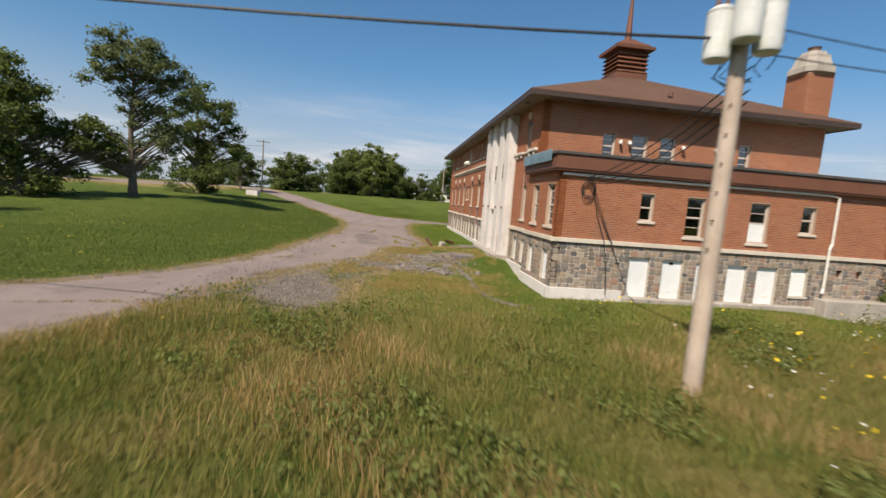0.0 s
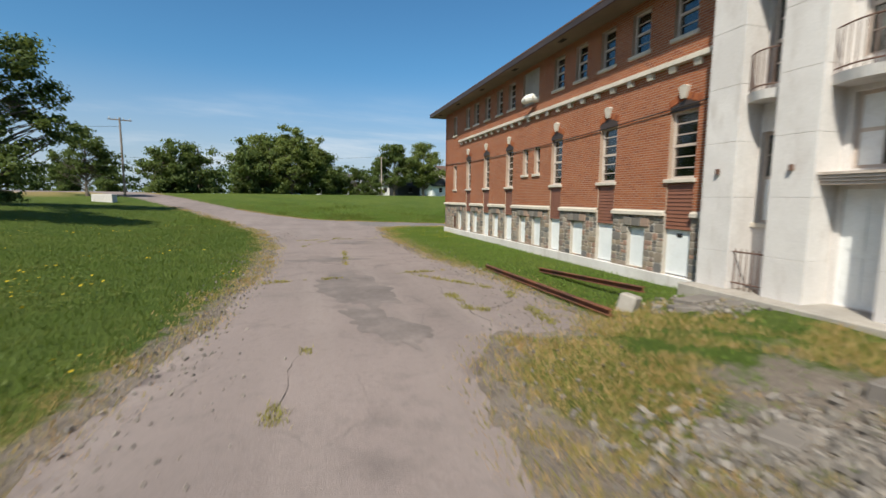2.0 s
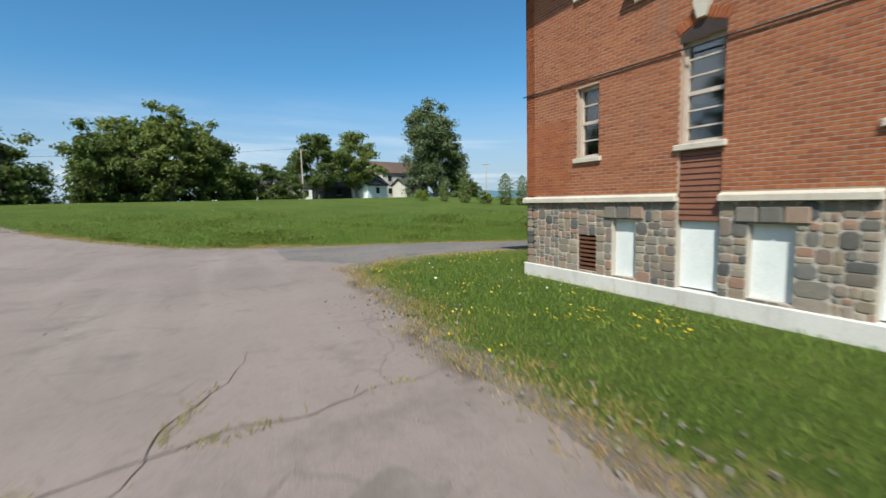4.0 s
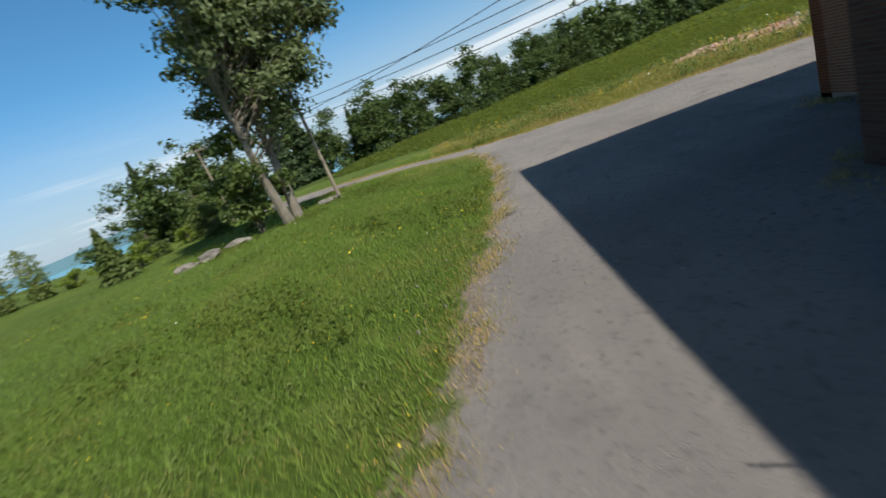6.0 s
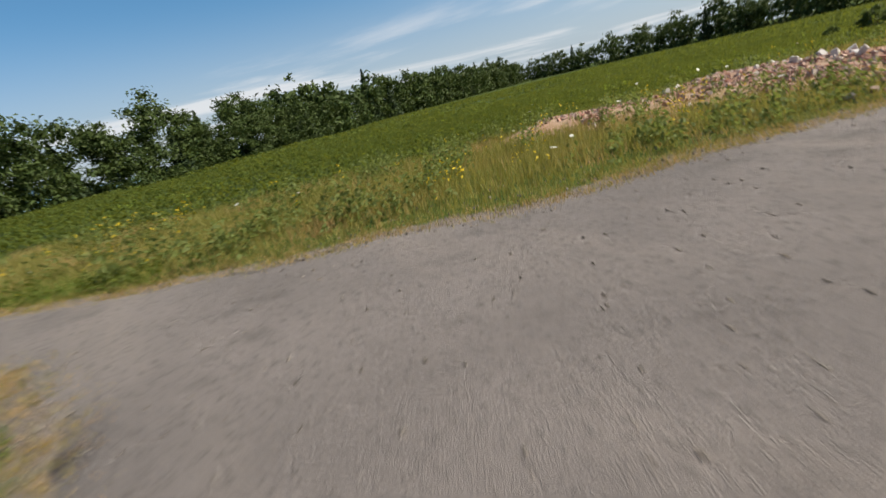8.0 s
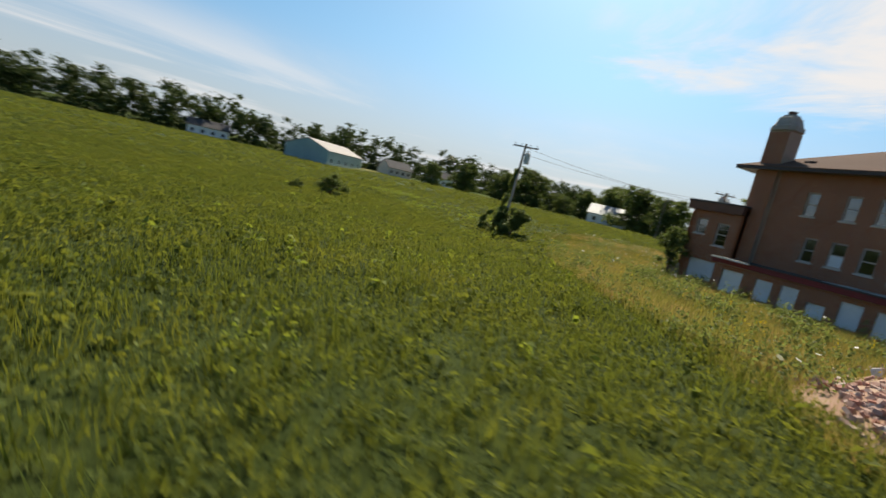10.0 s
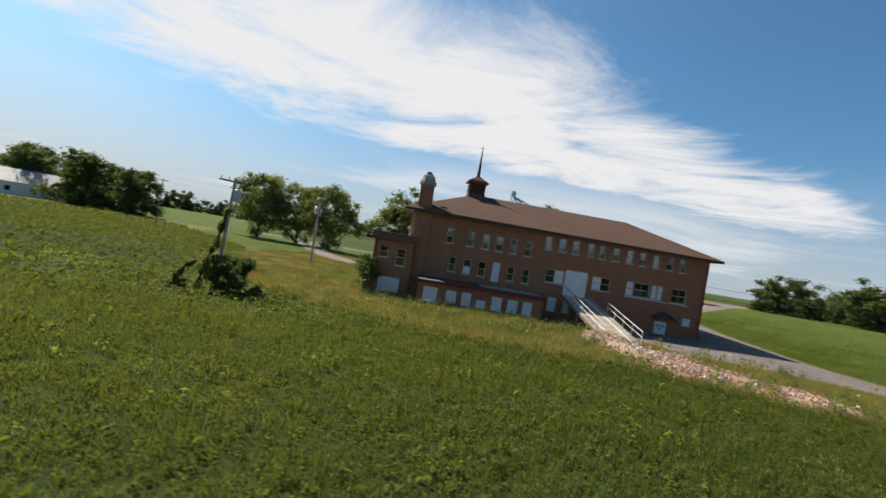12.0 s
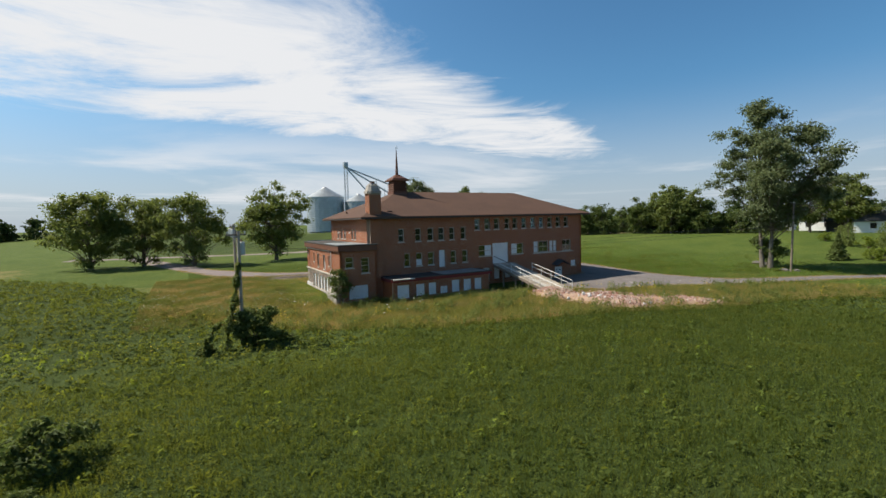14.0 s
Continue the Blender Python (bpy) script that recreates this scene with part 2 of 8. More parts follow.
M_TIN = surf("tin_roof", (0.34, 0.38, 0.40), (0.42, 0.45, 0.46), (0.25, 0.2, 0.17), 0.6, 4, 0.45, metal=0.3, bmp=0.1)
M_RED = surf("red_fascia", (0.21, 0.022, 0.024), (0.16, 0.02, 0.022), (0.09, 0.02, 0.02), 0.7, 6, 0.6, bmp=0.05)
M_STEEL = surf("rust", (0.19, 0.07, 0.032), (0.09, 0.042, 0.028), (0.05, 0.03, 0.024), 2, 14, 0.85, bmp=0.5)
M_IRON = surf("dark_iron", (0.10, 0.05, 0.035), (0.16, 0.09, 0.065), (0.3, 0.25, 0.22), 3, 15, 0.7, bmp=0.2)
M_RAIL = surf("rail_paint", (0.72, 0.70, 0.66), (0.62, 0.60, 0.56), (0.3, 0.2, 0.15), 1.5, 10, 0.6, bmp=0.1)
M_DECK = surf("deck_wood", (0.48, 0.42, 0.35), (0.40, 0.34, 0.28), (0.26, 0.2, 0.16), 1.0, 6, 0.85, rand="object", amount=0.4, stretch=(0.4, 4, 4))
M_POLE = surf("pole_wood", (0.50, 0.41, 0.34), (0.40, 0.32, 0.26), (0.24, 0.18, 0.14), 0.7, 7, 0.85, bmp=0.5, stretch=(6, 6, 0.4))
M_POLE_DARK = surf("old_pole_wood", (0.20, 0.16, 0.13), (0.26, 0.21, 0.17), (0.12, 0.09, 0.07), 0.7, 7, 0.9, bmp=0.5, stretch=(6, 6, 0.4))
M_CAN = surf("transformer_paint", (0.62, 0.64, 0.63), (0.54, 0.56, 0.55), (0.36, 0.33, 0.28), 1.2, 6, 0.45, bmp=0.05)
M_CABLE = surf("cable", (0.018, 0.018, 0.02), (0.03, 0.03, 0.032), None, 4, 20, 0.6, bmp=0)
M_APPL = surf("enamel", (0.60, 0.60, 0.57), (0.52, 0.52, 0.49), (0.33, 0.29, 0.24), 1.2, 5, 0.4, bmp=0.03)
M_SIGNBACK = surf("sign_black", (0.02, 0.02, 0.02), (0.03, 0.028, 0.025), (0.06, 0.05, 0.04), 3, 10, 0.5, bmp=0)
M_YELLOW = surf("sign_yellow", (0.62, 0.38, 0.05), (0.55, 0.33, 0.05), None, 3, 10, 0.5, bmp=0)
def worn_road(name, a, b_, dark, pale, streak=(1.1, 0.1, 1.0), crackle=0.5, lumps=0.35, relief=0.012):
    """Old paving: large tones, long wheel streaks, stains, bright grit and a net of fine cracks."""
    m, nt, b = node_mat(name)
    pos = nt.nodes.new("ShaderNodeNewGeometry").outputs["Position"]
    col = mixc(nt, ramp(nt, noise_at(nt, 0.2, 5), 0.35, 0.65), a, b_)
    col = mixc(nt, math_n(nt, "MULTIPLY", ramp(nt, noise_at(nt, 1.0, 4, 0.55, stretch=streak), 0.45, 0.75), 0.5), col, pale)
    mid = noise_at(nt, 0.75, 8, 0.68)
    col = mixc(nt, math_n(nt, "MULTIPLY", ramp(nt, mid, 0.52, 0.72), 0.6), col, dark)
    fine = noise_at(nt, 9, 6, 0.7)
    col = mixc(nt, math_n(nt, "MULTIPLY", ramp(nt, fine, 0.5, 0.72), lumps), col, dark)
    warp = nt.nodes.new("ShaderNodeVectorMath")
    warp.operation = "MULTIPLY_ADD"
    wob = nt.nodes.new("ShaderNodeTexNoise")
    wob.inputs["Scale"].default_value, wob.inputs["Detail"].default_value = 1.3, 4
    nt.links.new(pos, wob.inputs["Vector"])
    nt.links.new(wob.outputs["Color"], warp.inputs[0])
    warp.inputs[1].default_value = (0.7, 0.7, 0.0)
    nt.links.new(pos, warp.inputs[2])
    vor = nt.nodes.new("ShaderNodeTexVoronoi")
    vor.feature = "DISTANCE_TO_EDGE"
    vor.inputs["Scale"].default_value = 0.55
    nt.links.new(warp.outputs[0], vor.inputs["Vector"])
    crack = math_n(nt, "MULTIPLY", math_n(nt, "SUBTRACT", 1.0, ramp(nt, vor.outputs["Distance"], 0.002, 0.016)), ramp(nt, noise_at(nt, 0.3, 3), 0.46, 0.6))
    crack = math_n(nt, "MULTIPLY", crack, crackle)
    col = mixc(nt, crack, col, (0.06, 0.05, 0.045))
    grit = noise_at(nt, 75, 2, 0.6)
    col = scaled(nt, col, math_n(nt, "ADD", 0.7, math_n(nt, "MULTIPLY", grit, 0.6)))
    nt.links.new(col, b.inputs["Base Color"])
    b.inputs["Roughness"].default_value = 0.92
    b.inputs["Specular IOR Level"].default_value = 0.3
    bump(nt, b, math_n(nt, "SUBTRACT", math_n(nt, "ADD", grit, fine), crack), 0.7, relief)
    return m
M_ASPHALT = worn_road("old_asphalt", (0.262, 0.212, 0.202), (0.218, 0.178, 0.17), (0.13, 0.108, 0.104), (0.305, 0.255, 0.24), crackle=0.28)
M_GRAVEL = worn_road("packed_gravel", (0.238, 0.211, 0.204), (0.188, 0.168, 0.163), (0.11, 0.098, 0.096), (0.285, 0.248, 0.228), (0.16, 0.9, 1.0), 0.0, 0.85, 0.05)
M_PATCH = surf("patched_asphalt", (0.19, 0.158, 0.15), (0.142, 0.119, 0.113), (0.24, 0.2, 0.19), 0.9, 1.6, 0.9, bmp=0.6, worn=0.8)
M_OLDSLAB = surf("broken_slab", (0.2, 0.175, 0.157), (0.15, 0.133, 0.122), (0.105, 0.093, 0.083), 0.9, 6, bmp=0.6)
M_CRACK = surf("crack_dirt", (0.045, 0.038, 0.033), (0.06, 0.05, 0.042), (0.16, 0.13, 0.09), 1.5, 6, 0.95, bmp=0.4)
M_RUBBLE = varied("rubble_piece", [(0.42, 0.2, 0.15), (0.55, 0.42, 0.36), (0.48, 0.26, 0.2), (0.62, 0.56, 0.5), (0.36, 0.16, 0.11), (0.5, 0.38, 0.33)], "island", 0.95, 20)
M_GRIT = varied("grit_piece", [(0.16, 0.14, 0.125), (0.23, 0.205, 0.18), (0.12, 0.107, 0.098), (0.29, 0.26, 0.235), (0.18, 0.15, 0.125)], "island", 0.95, 20)
M_SOIL = surf("rubble_soil", (0.36, 0.22, 0.15), (0.42, 0.30, 0.22), (0.24, 0.15, 0.10), 0.8, 4, 0.95, bmp=0.8)
M_BARK = surf("bark", (0.13, 0.10, 0.08), (0.18, 0.15, 0.12), (0.07, 0.055, 0.045), 2, 9, 0.95, bmp=1.0, stretch=(5, 5, 0.7))
M_BARK_PALE = surf("pale_bark", (0.21, 0.18, 0.15), (0.15, 0.128, 0.108), (0.10, 0.08, 0.07), 2, 9, 0.95, bmp=0.9, stretch=(5, 5, 0.7))
M_LEAF = leaf_mat("leaf", (0.15, 0.195, 0.055), (0.225, 0.27, 0.085), (0.185, 0.22, 0.075), 0.5)
M_LEAF_GREY = leaf_mat("poplar_leaf", (0.11, 0.15, 0.065), (0.18, 0.215, 0.11), (0.13, 0.165, 0.075), 0.4)
M_LEAF_DARK = leaf_mat("dark_leaf", (0.095, 0.135, 0.04), (0.15, 0.195, 0.06), (0.115, 0.16, 0.05), 0.45)
M_LEAF_LIGHT = leaf_mat("light_leaf", (0.15, 0.215, 0.04), (0.21, 0.27, 0.055), (0.17, 0.23, 0.045), 0.5, 0.6, (1.7, 1.5, 0.8))
M_CONIFER = leaf_mat("needle", (0.035, 0.06, 0.025), (0.06, 0.09, 0.038), (0.045, 0.075, 0.03), 0.25)
M_WOODS = leaf_mat("woodland_leaf", (0.045, 0.075, 0.02), (0.08, 0.115, 0.03), (0.065, 0.095, 0.028), 0.2)
M_ROUGH = leaf_mat("rough_lawn_blade", (0.085, 0.135, 0.026), (0.135, 0.185, 0.036), (0.16, 0.175, 0.045), 0.4)
M_LAWN = leaf_mat("lawn_blade", (0.125, 0.2, 0.034), (0.2, 0.285, 0.052), (0.235, 0.275, 0.068), 0.45)
M_MEADOW = leaf_mat("meadow_blade", (0.25, 0.25, 0.06), (0.35, 0.31, 0.10), (0.42, 0.31, 0.13), 0.45)
M_TALL = leaf_mat("tall_meadow_blade", (0.17, 0.185, 0.045), (0.275, 0.25, 0.078), (0.37, 0.27, 0.115), 0.45)
M_STRAW = leaf_mat("straw_blade", (0.50, 0.33, 0.15), (0.62, 0.45, 0.23), (0.46, 0.27, 0.125), 0.45)
M_CROP = leaf_mat("crop_leaf", (0.086, 0.124, 0.026), (0.122, 0.164, 0.033), (0.146, 0.178, 0.036), 0.5, 0.75, (1.85, 1.5, 0.9))
M_PETAL_Y = leaf_mat("yellow_petal", (0.72, 0.50, 0.02), (0.80, 0.60, 0.05), (0.7, 0.5, 0.03), 0.2)
M_PETAL_W = leaf_mat("white_petal", (0.75, 0.75, 0.7), (0.82, 0.82, 0.78), (0.7, 0.7, 0.66), 0.2)
M_BARN = surf("barn_metal", (0.30, 0.42, 0.42), (0.26, 0.37, 0.38), (0.2, 0.26, 0.26), 0.3, 3, 0.5, bmp=0.1, stretch=(6, 6, 0.2))
M_BARN_ROOF = surf("barn_roof_sheet", (0.30, 0.27, 0.25), (0.26, 0.235, 0.22), (0.2, 0.17, 0.15), 0.3, 3, 0.6, bmp=0.1, stretch=(6, 6, 0.2))
M_SILO = surf("galvanised", (0.50, 0.53, 0.55), (0.42, 0.45, 0.47), (0.3, 0.3, 0.3), 0.4, 3, 0.4, metal=0.5, bmp=0.1)
M_HOUSE = surf("house_siding", (0.62, 0.58, 0.53), (0.55, 0.51, 0.47), (0.42, 0.38, 0.34), 0.5, 4, 0.7, bmp=0.1, stretch=(0.3, 0.3, 6))
M_HROOF = surf("house_roof", (0.10, 0.065, 0.055), (0.13, 0.085, 0.07), None, 0.5, 3, 0.9, bmp=0.3)
M_HROOF_D = surf("house_roof_dark", (0.06, 0.06, 0.065), (0.08, 0.08, 0.085), None, 0.5, 3, 0.9, bmp=0.3)
M_WATER = surf("river_water", (0.10, 0.26, 0.33), (0.12, 0.30, 0.37), None, 0.005, 0.05, 0.3, bmp=0)
# distance haze is put into this blue base colour
M_HILL_HAZED = surf("haze_tinted_hill", (0.07, 0.13, 0.18), (0.08, 0.15, 0.19), None, 0.002, 0.02, 0.95, bmp=0)

def ground_material():
    m, nt, b = node_mat("grassland")
    at = nt.nodes.new("ShaderNodeAttribute")
    at.attribute_name = "zone"
    sep = nt.nodes.new("ShaderNodeSeparateColor")
    nt.links.new(at.outputs["Color"], sep.inputs[0])
    n1, n2, n3 = noise_at(nt, 0.16, 6), noise_at(nt, 1.3, 6, 0.7), noise_at(nt, 11, 5, 0.75)
    lush = mixc(nt, ramp(nt, n1, 0.35, 0.65), (0.072, 0.112, 0.02), (0.102, 0.138, 0.026))
    lush = mixc(nt, ramp(nt, n2, 0.5, 0.8), lush, (0.19, 0.215, 0.055))
    dry = mixc(nt, ramp(nt, n2, 0.3, 0.7), (0.36, 0.255, 0.12), (0.26, 0.21, 0.08))
    crop = mixc(nt, ramp(nt, noise_at(nt, 0.05, 5), 0.4, 0.66), (0.05, 0.074, 0.016), (0.072, 0.10, 0.022))
    crop = mixc(nt, ramp(nt, n2, 0.55, 0.8), crop, (0.11, 0.13, 0.028))
    soil = mixc(nt, ramp(nt, n2, 0.35, 0.7), (0.305, 0.255, 0.222), (0.215, 0.178, 0.148))
    dry_f = ramp(nt, math_n(nt, "ADD", sep.outputs[0], math_n(nt, "MULTIPLY", math_n(nt, "SUBTRACT", n2, 0.5), 0.9)), 0.35, 0.75)
    soil_f = ramp(nt, math_n(nt, "ADD", sep.outputs[1], math_n(nt, "MULTIPLY", math_n(nt, "SUBTRACT", n2, 0.5), 1.0)), 0.4, 0.62)
    col = mixc(nt, dry_f, lush, dry)
    col = mixc(nt, sep.outputs[2], col, crop)
    col = mixc(nt, soil_f, col, soil)
    col = scaled(nt, col, math_n(nt, "ADD", 0.55, math_n(nt, "MULTIPLY", n3, 0.9)))
    nt.links.new(col, b.inputs["Base Color"])
    b.inputs["Roughness"].default_value = 0.95
    b.inputs["Specular IOR Level"].default_value = 0.15
    bump(nt, b, math_n(nt, "ADD", n3, n2), 1.0, 0.12)
    return m

M_GROUND = ground_material()

def glass_material():
    m, nt, b = node_mat("window_glass")
    g = nt.nodes.new("ShaderNodeBsdfGlossy")
    g.inputs["Roughness"].default_value = 0.06
    t = nt.nodes.new("ShaderNodeBsdfTransparent")
    t.inputs["Color"].default_value = (0.55, 0.6, 0.6, 1)
    fr = nt.nodes.new("ShaderNodeFresnel")
    fr.inputs[0].default_value = 1.55
    mx = nt.nodes.new("ShaderNodeMixShader")
    nt.links.new(math_n(nt, "ADD", fr.outputs[0], 0.12), mx.inputs[0])
    nt.links.new(t.outputs[0], mx.inputs[1])
    nt.links.new(g.outputs[0], mx.inputs[2])
    nt.links.new(mx.outputs[0], nt.nodes["Material Output"].inputs["Surface"])
    return m

M_GLASS = glass_material()

# ---- helpers for building ----
def sstep(a, b, x):
    t = np.clip((np.asarray(x, float) - a) / (b - a), 0.0, 1.0)
    return t * t * (3 - 2 * t)

def ground_np(x, y):
    """Height of the land: a rise to the north-west, a low side to the south and east."""
    x, y = np.asarray(x, float), np.asarray(y, float)
    d = -0.45 * x + 0.9 * y - 40.0
    z = 2.8 * sstep(0, 50, d)
    z = z - 0.36 * sstep(14, 3, y) * sstep(-22, -5, x) * sstep(-40, -18, y)
    z = z - 0.47 * np.clip((x + 1.0) / 19.0, 0.0, 1.0) * sstep(54, 42, y) * sstep(39, 42, y) - 0.47 * sstep(9, 17, x) * sstep(54, 42, y) * sstep(42, 39, y)
    z = z - 0.35 * sstep(6, -10, y) * sstep(8, 22, x)
    z = z - 0.22 * sstep(13, 15, x) * sstep(21, 17.5, x) * sstep(17, 19, y) * sstep(36, 33, y)
    z = z + 0.42 * np.exp(-(((x + 1.3) / 2.6) ** 2 + ((y - 10.2) / 2.9) ** 2))
    z = z - 24.0 * sstep(75, 330, 0.62 * x + 0.78 * y - 20) * sstep(0.1, 0.75, x / (np.abs(y) + 40)) * sstep(-60, 80, y)
    z = z + 1.25 * sstep(-19, -31, x) * np.exp(-((y - 37.0) / 17.0) ** 2)
    z = z + 0.36 * np.exp(-(((x + 1.0) / 1.2) ** 2 + ((y - 7.0) / 1.1) ** 2))
    far = np.hypot(x, y)
    z = z + 0.05 * np.sin(x * 0.31 + 1.3 * np.sin(y * 0.17)) * np.sin(y * 0.23 + 0.6) * sstep(14, 40, np.abs(x + 6) + 0.3 * np.abs(y - 20)) * sstep(600, 200, far)
    return z

def ground_z(x, y):
    return float(ground_np(x, y))

def mesh_ob(name, bm, material, parent=None, fix=True):
    if fix:
        bmesh.ops.recalc_face_normals(bm, faces=bm.faces[:])
    me = bpy.data.meshes.new(name)
    bm.to_mesh(me)
    bm.free()
    for m in material if isinstance(material, (list, tuple)) else (material,):
        me.materials.append(m)
    ob = new(name, me)
    if parent is not None:
        ob.parent = parent
    return ob

def part(name, bm, material, parent, label=""):
    ob = mesh_ob(name, bm, material, parent)
    if label:
        tagged(ob, label)
    return ob

def mesh_np(name, verts, faces, material, parent=None):
    me = bpy.data.meshes.new(name)
    me.from_pydata(np.asarray(verts).tolist(), [], np.asarray(faces).tolist() if not isinstance(faces, list) else faces)
    for m in material if isinstance(material, (list, tuple)) else (material,):
        me.materials.append(m)
    ob = new(name, me)
    if parent is not None:
        ob.parent = parent
    return ob

def thing(name, at=(0, 0, 0), label="", category="", group="", kind=""):
    ob = new(name)
    ob.empty_display_size = 0.3
    ob.location = at
    return tagged(ob, label, category, group, kind)

IDENT = Matrix.Identity(4)

def lbox(bm, m, u0, u1, d0, d1, z0, z1):
    """A box in the frame m of a wall: u along it, d out of it, z up."""
    vs = [bm.verts.new(m @ Vector((u, d, z))) for z in (z0, z1) for d in (d0, d1) for u in (u0, u1)]
    for f in ((0, 2, 3, 1), (4, 5, 7, 6), (0, 1, 5, 4), (2, 6, 7, 3), (0, 4, 6, 2), (1, 3, 7, 5)):
        bm.faces.new([vs[i] for i in f])
    return vs

def bevel(bm, width, segs=1):
    bmesh.ops.bevel(bm, geom=bm.edges[:], offset=width, segments=segs, affect="EDGES", profile=0.5)

def tube(bm, pts, radii, sides=8, cap=True):
    """A tube along points, with a radius at each."""
    rings = []
    pts = [Vector(p) for p in pts]
    ref = Vector((0.31, 0.17, 0.93))
    for i, p in enumerate(pts):
        d = (pts[min(i + 1, len(pts) - 1)] - pts[max(i - 1, 0)]).normalized()
        a = d.cross(ref if abs(d.dot(ref)) < 0.93 else Vector((1, 0, 0))).normalized()
        b = d.cross(a)
        r = float(radii[i] if isinstance(radii, (list, tuple)) else radii)
        rings.append([bm.verts.new(p + r * (math.cos(6.28318 * k / sides) * a + math.sin(6.28318 * k / sides) * b)) for k in range(sides)])
    for r0, r1 in zip(rings, rings[1:]):
        for k in range(sides):
            bm.faces.new((r0[k], r0[(k + 1) % sides], r1[(k + 1) % sides], r1[k]))
    if cap:
        bm.faces.new(rings[0][::-1])
        bm.faces.new(rings[-1])

def wall_frame(origin, along, out):
    a, o = Vector(along), Vector(out)
    m = Matrix((( a.x, o.x, 0, origin[0]), (a.y, o.y, 0, origin[1]), (0, 0, 1, origin[2]), (0, 0, 0, 1)))
    return m

# ---- the land ----
def lines(lo, hi, step, far):
    a = list(np.arange(lo, hi + step / 2, step))
    s, x, y = step, lo, hi
    while y < far:
        s *= 1.22
        x, y = x - s, y + s
        a = [x] + a + [y]
    return np.array(a)

def poly_sdf(px, py, poly):
    """Distance to a closed outline, negative inside."""
    poly = np.asarray(poly, float)
    best, inside = np.full(px.shape, 1e9), np.zeros(px.shape, bool)
    for (x0, y0), (x1, y1) in zip(poly, np.roll(poly, -1, 0)):
        dx, dy = x1 - x0, y1 - y0
        t = np.clip(((px - x0) * dx + (py - y0) * dy) / (dx * dx + dy * dy), 0, 1)
        best = np.minimum(best, np.hypot(px - x0 - t * dx, py - y0 - t * dy))
        cross = ((y0 > py) != (y1 > py)) & (px < (x1 - x0) * (py - y0) / (y1 - y0 + 1e-12) + x0)
        inside ^= cross
    return np.where(inside, -best, best)

def wobble(x, y, s=1.0):
    return 0.5 * np.sin(2.1 * x * s + 1.7 * np.sin(1.3 * y * s)) + 0.35 * np.sin(3.7 * y * s + 2.0 * np.sin(2.3 * x * s)) + 0.25 * np.sin(7.3 * x * s + 5.9 * y * s)

DRIVE = [(-75, -24), (-45, -15.5), (-27, -9.6), (-19.5, -5.2), (-16.6, -2.6), (-14.8, 0.2), (-13.5, 3.8), (-12.4, 8.5), (-11.7, 13.5), (-11.1, 21), (-11.3, 28),
         (-12.6, 37), (-15.6, 45), (-20, 53.5), (-31, 69), (-50, 92), (-46, 95), (-27.5, 72.5), (-16, 57), (-9, 49.5), (-4, 47.8), (-1.5, 41.2), (-3.7, 40), (-4.6, 32), (-4.6, 22),
         (-3.95, 19), (-3.92, 12.5), (-5.2, 11.8), (-6.2, 12), (-7.1, 10.6), (-7.2, 8.4), (-8.6, 6.6), (-9.6, 4.6), (-10.9, 2.2), (-11.7, -1.0), (-12.4, -2.9), (-13.6, -7.2), (-18, -11), (-28, -14.5), (-46, -20), (-75, -28)]
LOT = [(-6, 43.2), (-3.6, 39.6), (-1.2, 41.2), (2.6, 41.3), (4.3, 40.6), (4.6, 38.8), (9, 39.2), (9.2, 36.1), (14.3, 36.1), (14.4, 25.2), (20, 24.6), (25.5, 26.8), (27, 30.6), (28.2, 33.4), (29, 36.8), (30.8, 38.6), (31.6, 40.8),
       (33.6, 43.6), (38, 49.5), (42.5, 56), (62, 78), (60, 80), (43.2, 62.6), (37.6, 53.8), (34.6, 49.6), (32.0, 46.5), (30.6, 45.1), (28.4, 44.25), (25.5, 43.95), (21.7, 43.75), (13.8, 44.25), (6.2, 45.2), (2.2, 46.5), (-2.4, 47.4), (-6, 49)]
HIGHWAY = [(-84, -40), (-54.2, 50), (-52.0, 57), (-42.5, 84), (-24, 135), (-18.5, 133), (-37.4, 82), (-47, 55), (-49, 49), (-79, -42)]
WEST_FIELD = [(-88, -42), (-58.5, 49), (-56, 57), (-46, 86), (-28, 140), (-500, 420), (-600, 0), (-300, -60)]
CROP = [(-46, -46), (-34, -40), (-10, -20.5), (8, -14.5), (17, -10.5), (24, -3.5), (29, 4), (33, 13), (35.4, 20), (38.5, 26.5), (39.5, 33), (42, 40), (50, 52), (70, 74), (150, 130), (420, 60), (420, -420), (60, -300), (24, -128), (-20, -132), (-44, -108), (-52, -62)]

def rag(poly_name, px, py):
    d = poly_sdf(px, py, poly_name)
    return d + 0.12 * wobble(px, py, 0.8) + 0.08 * wobble(px, py, 3.1)

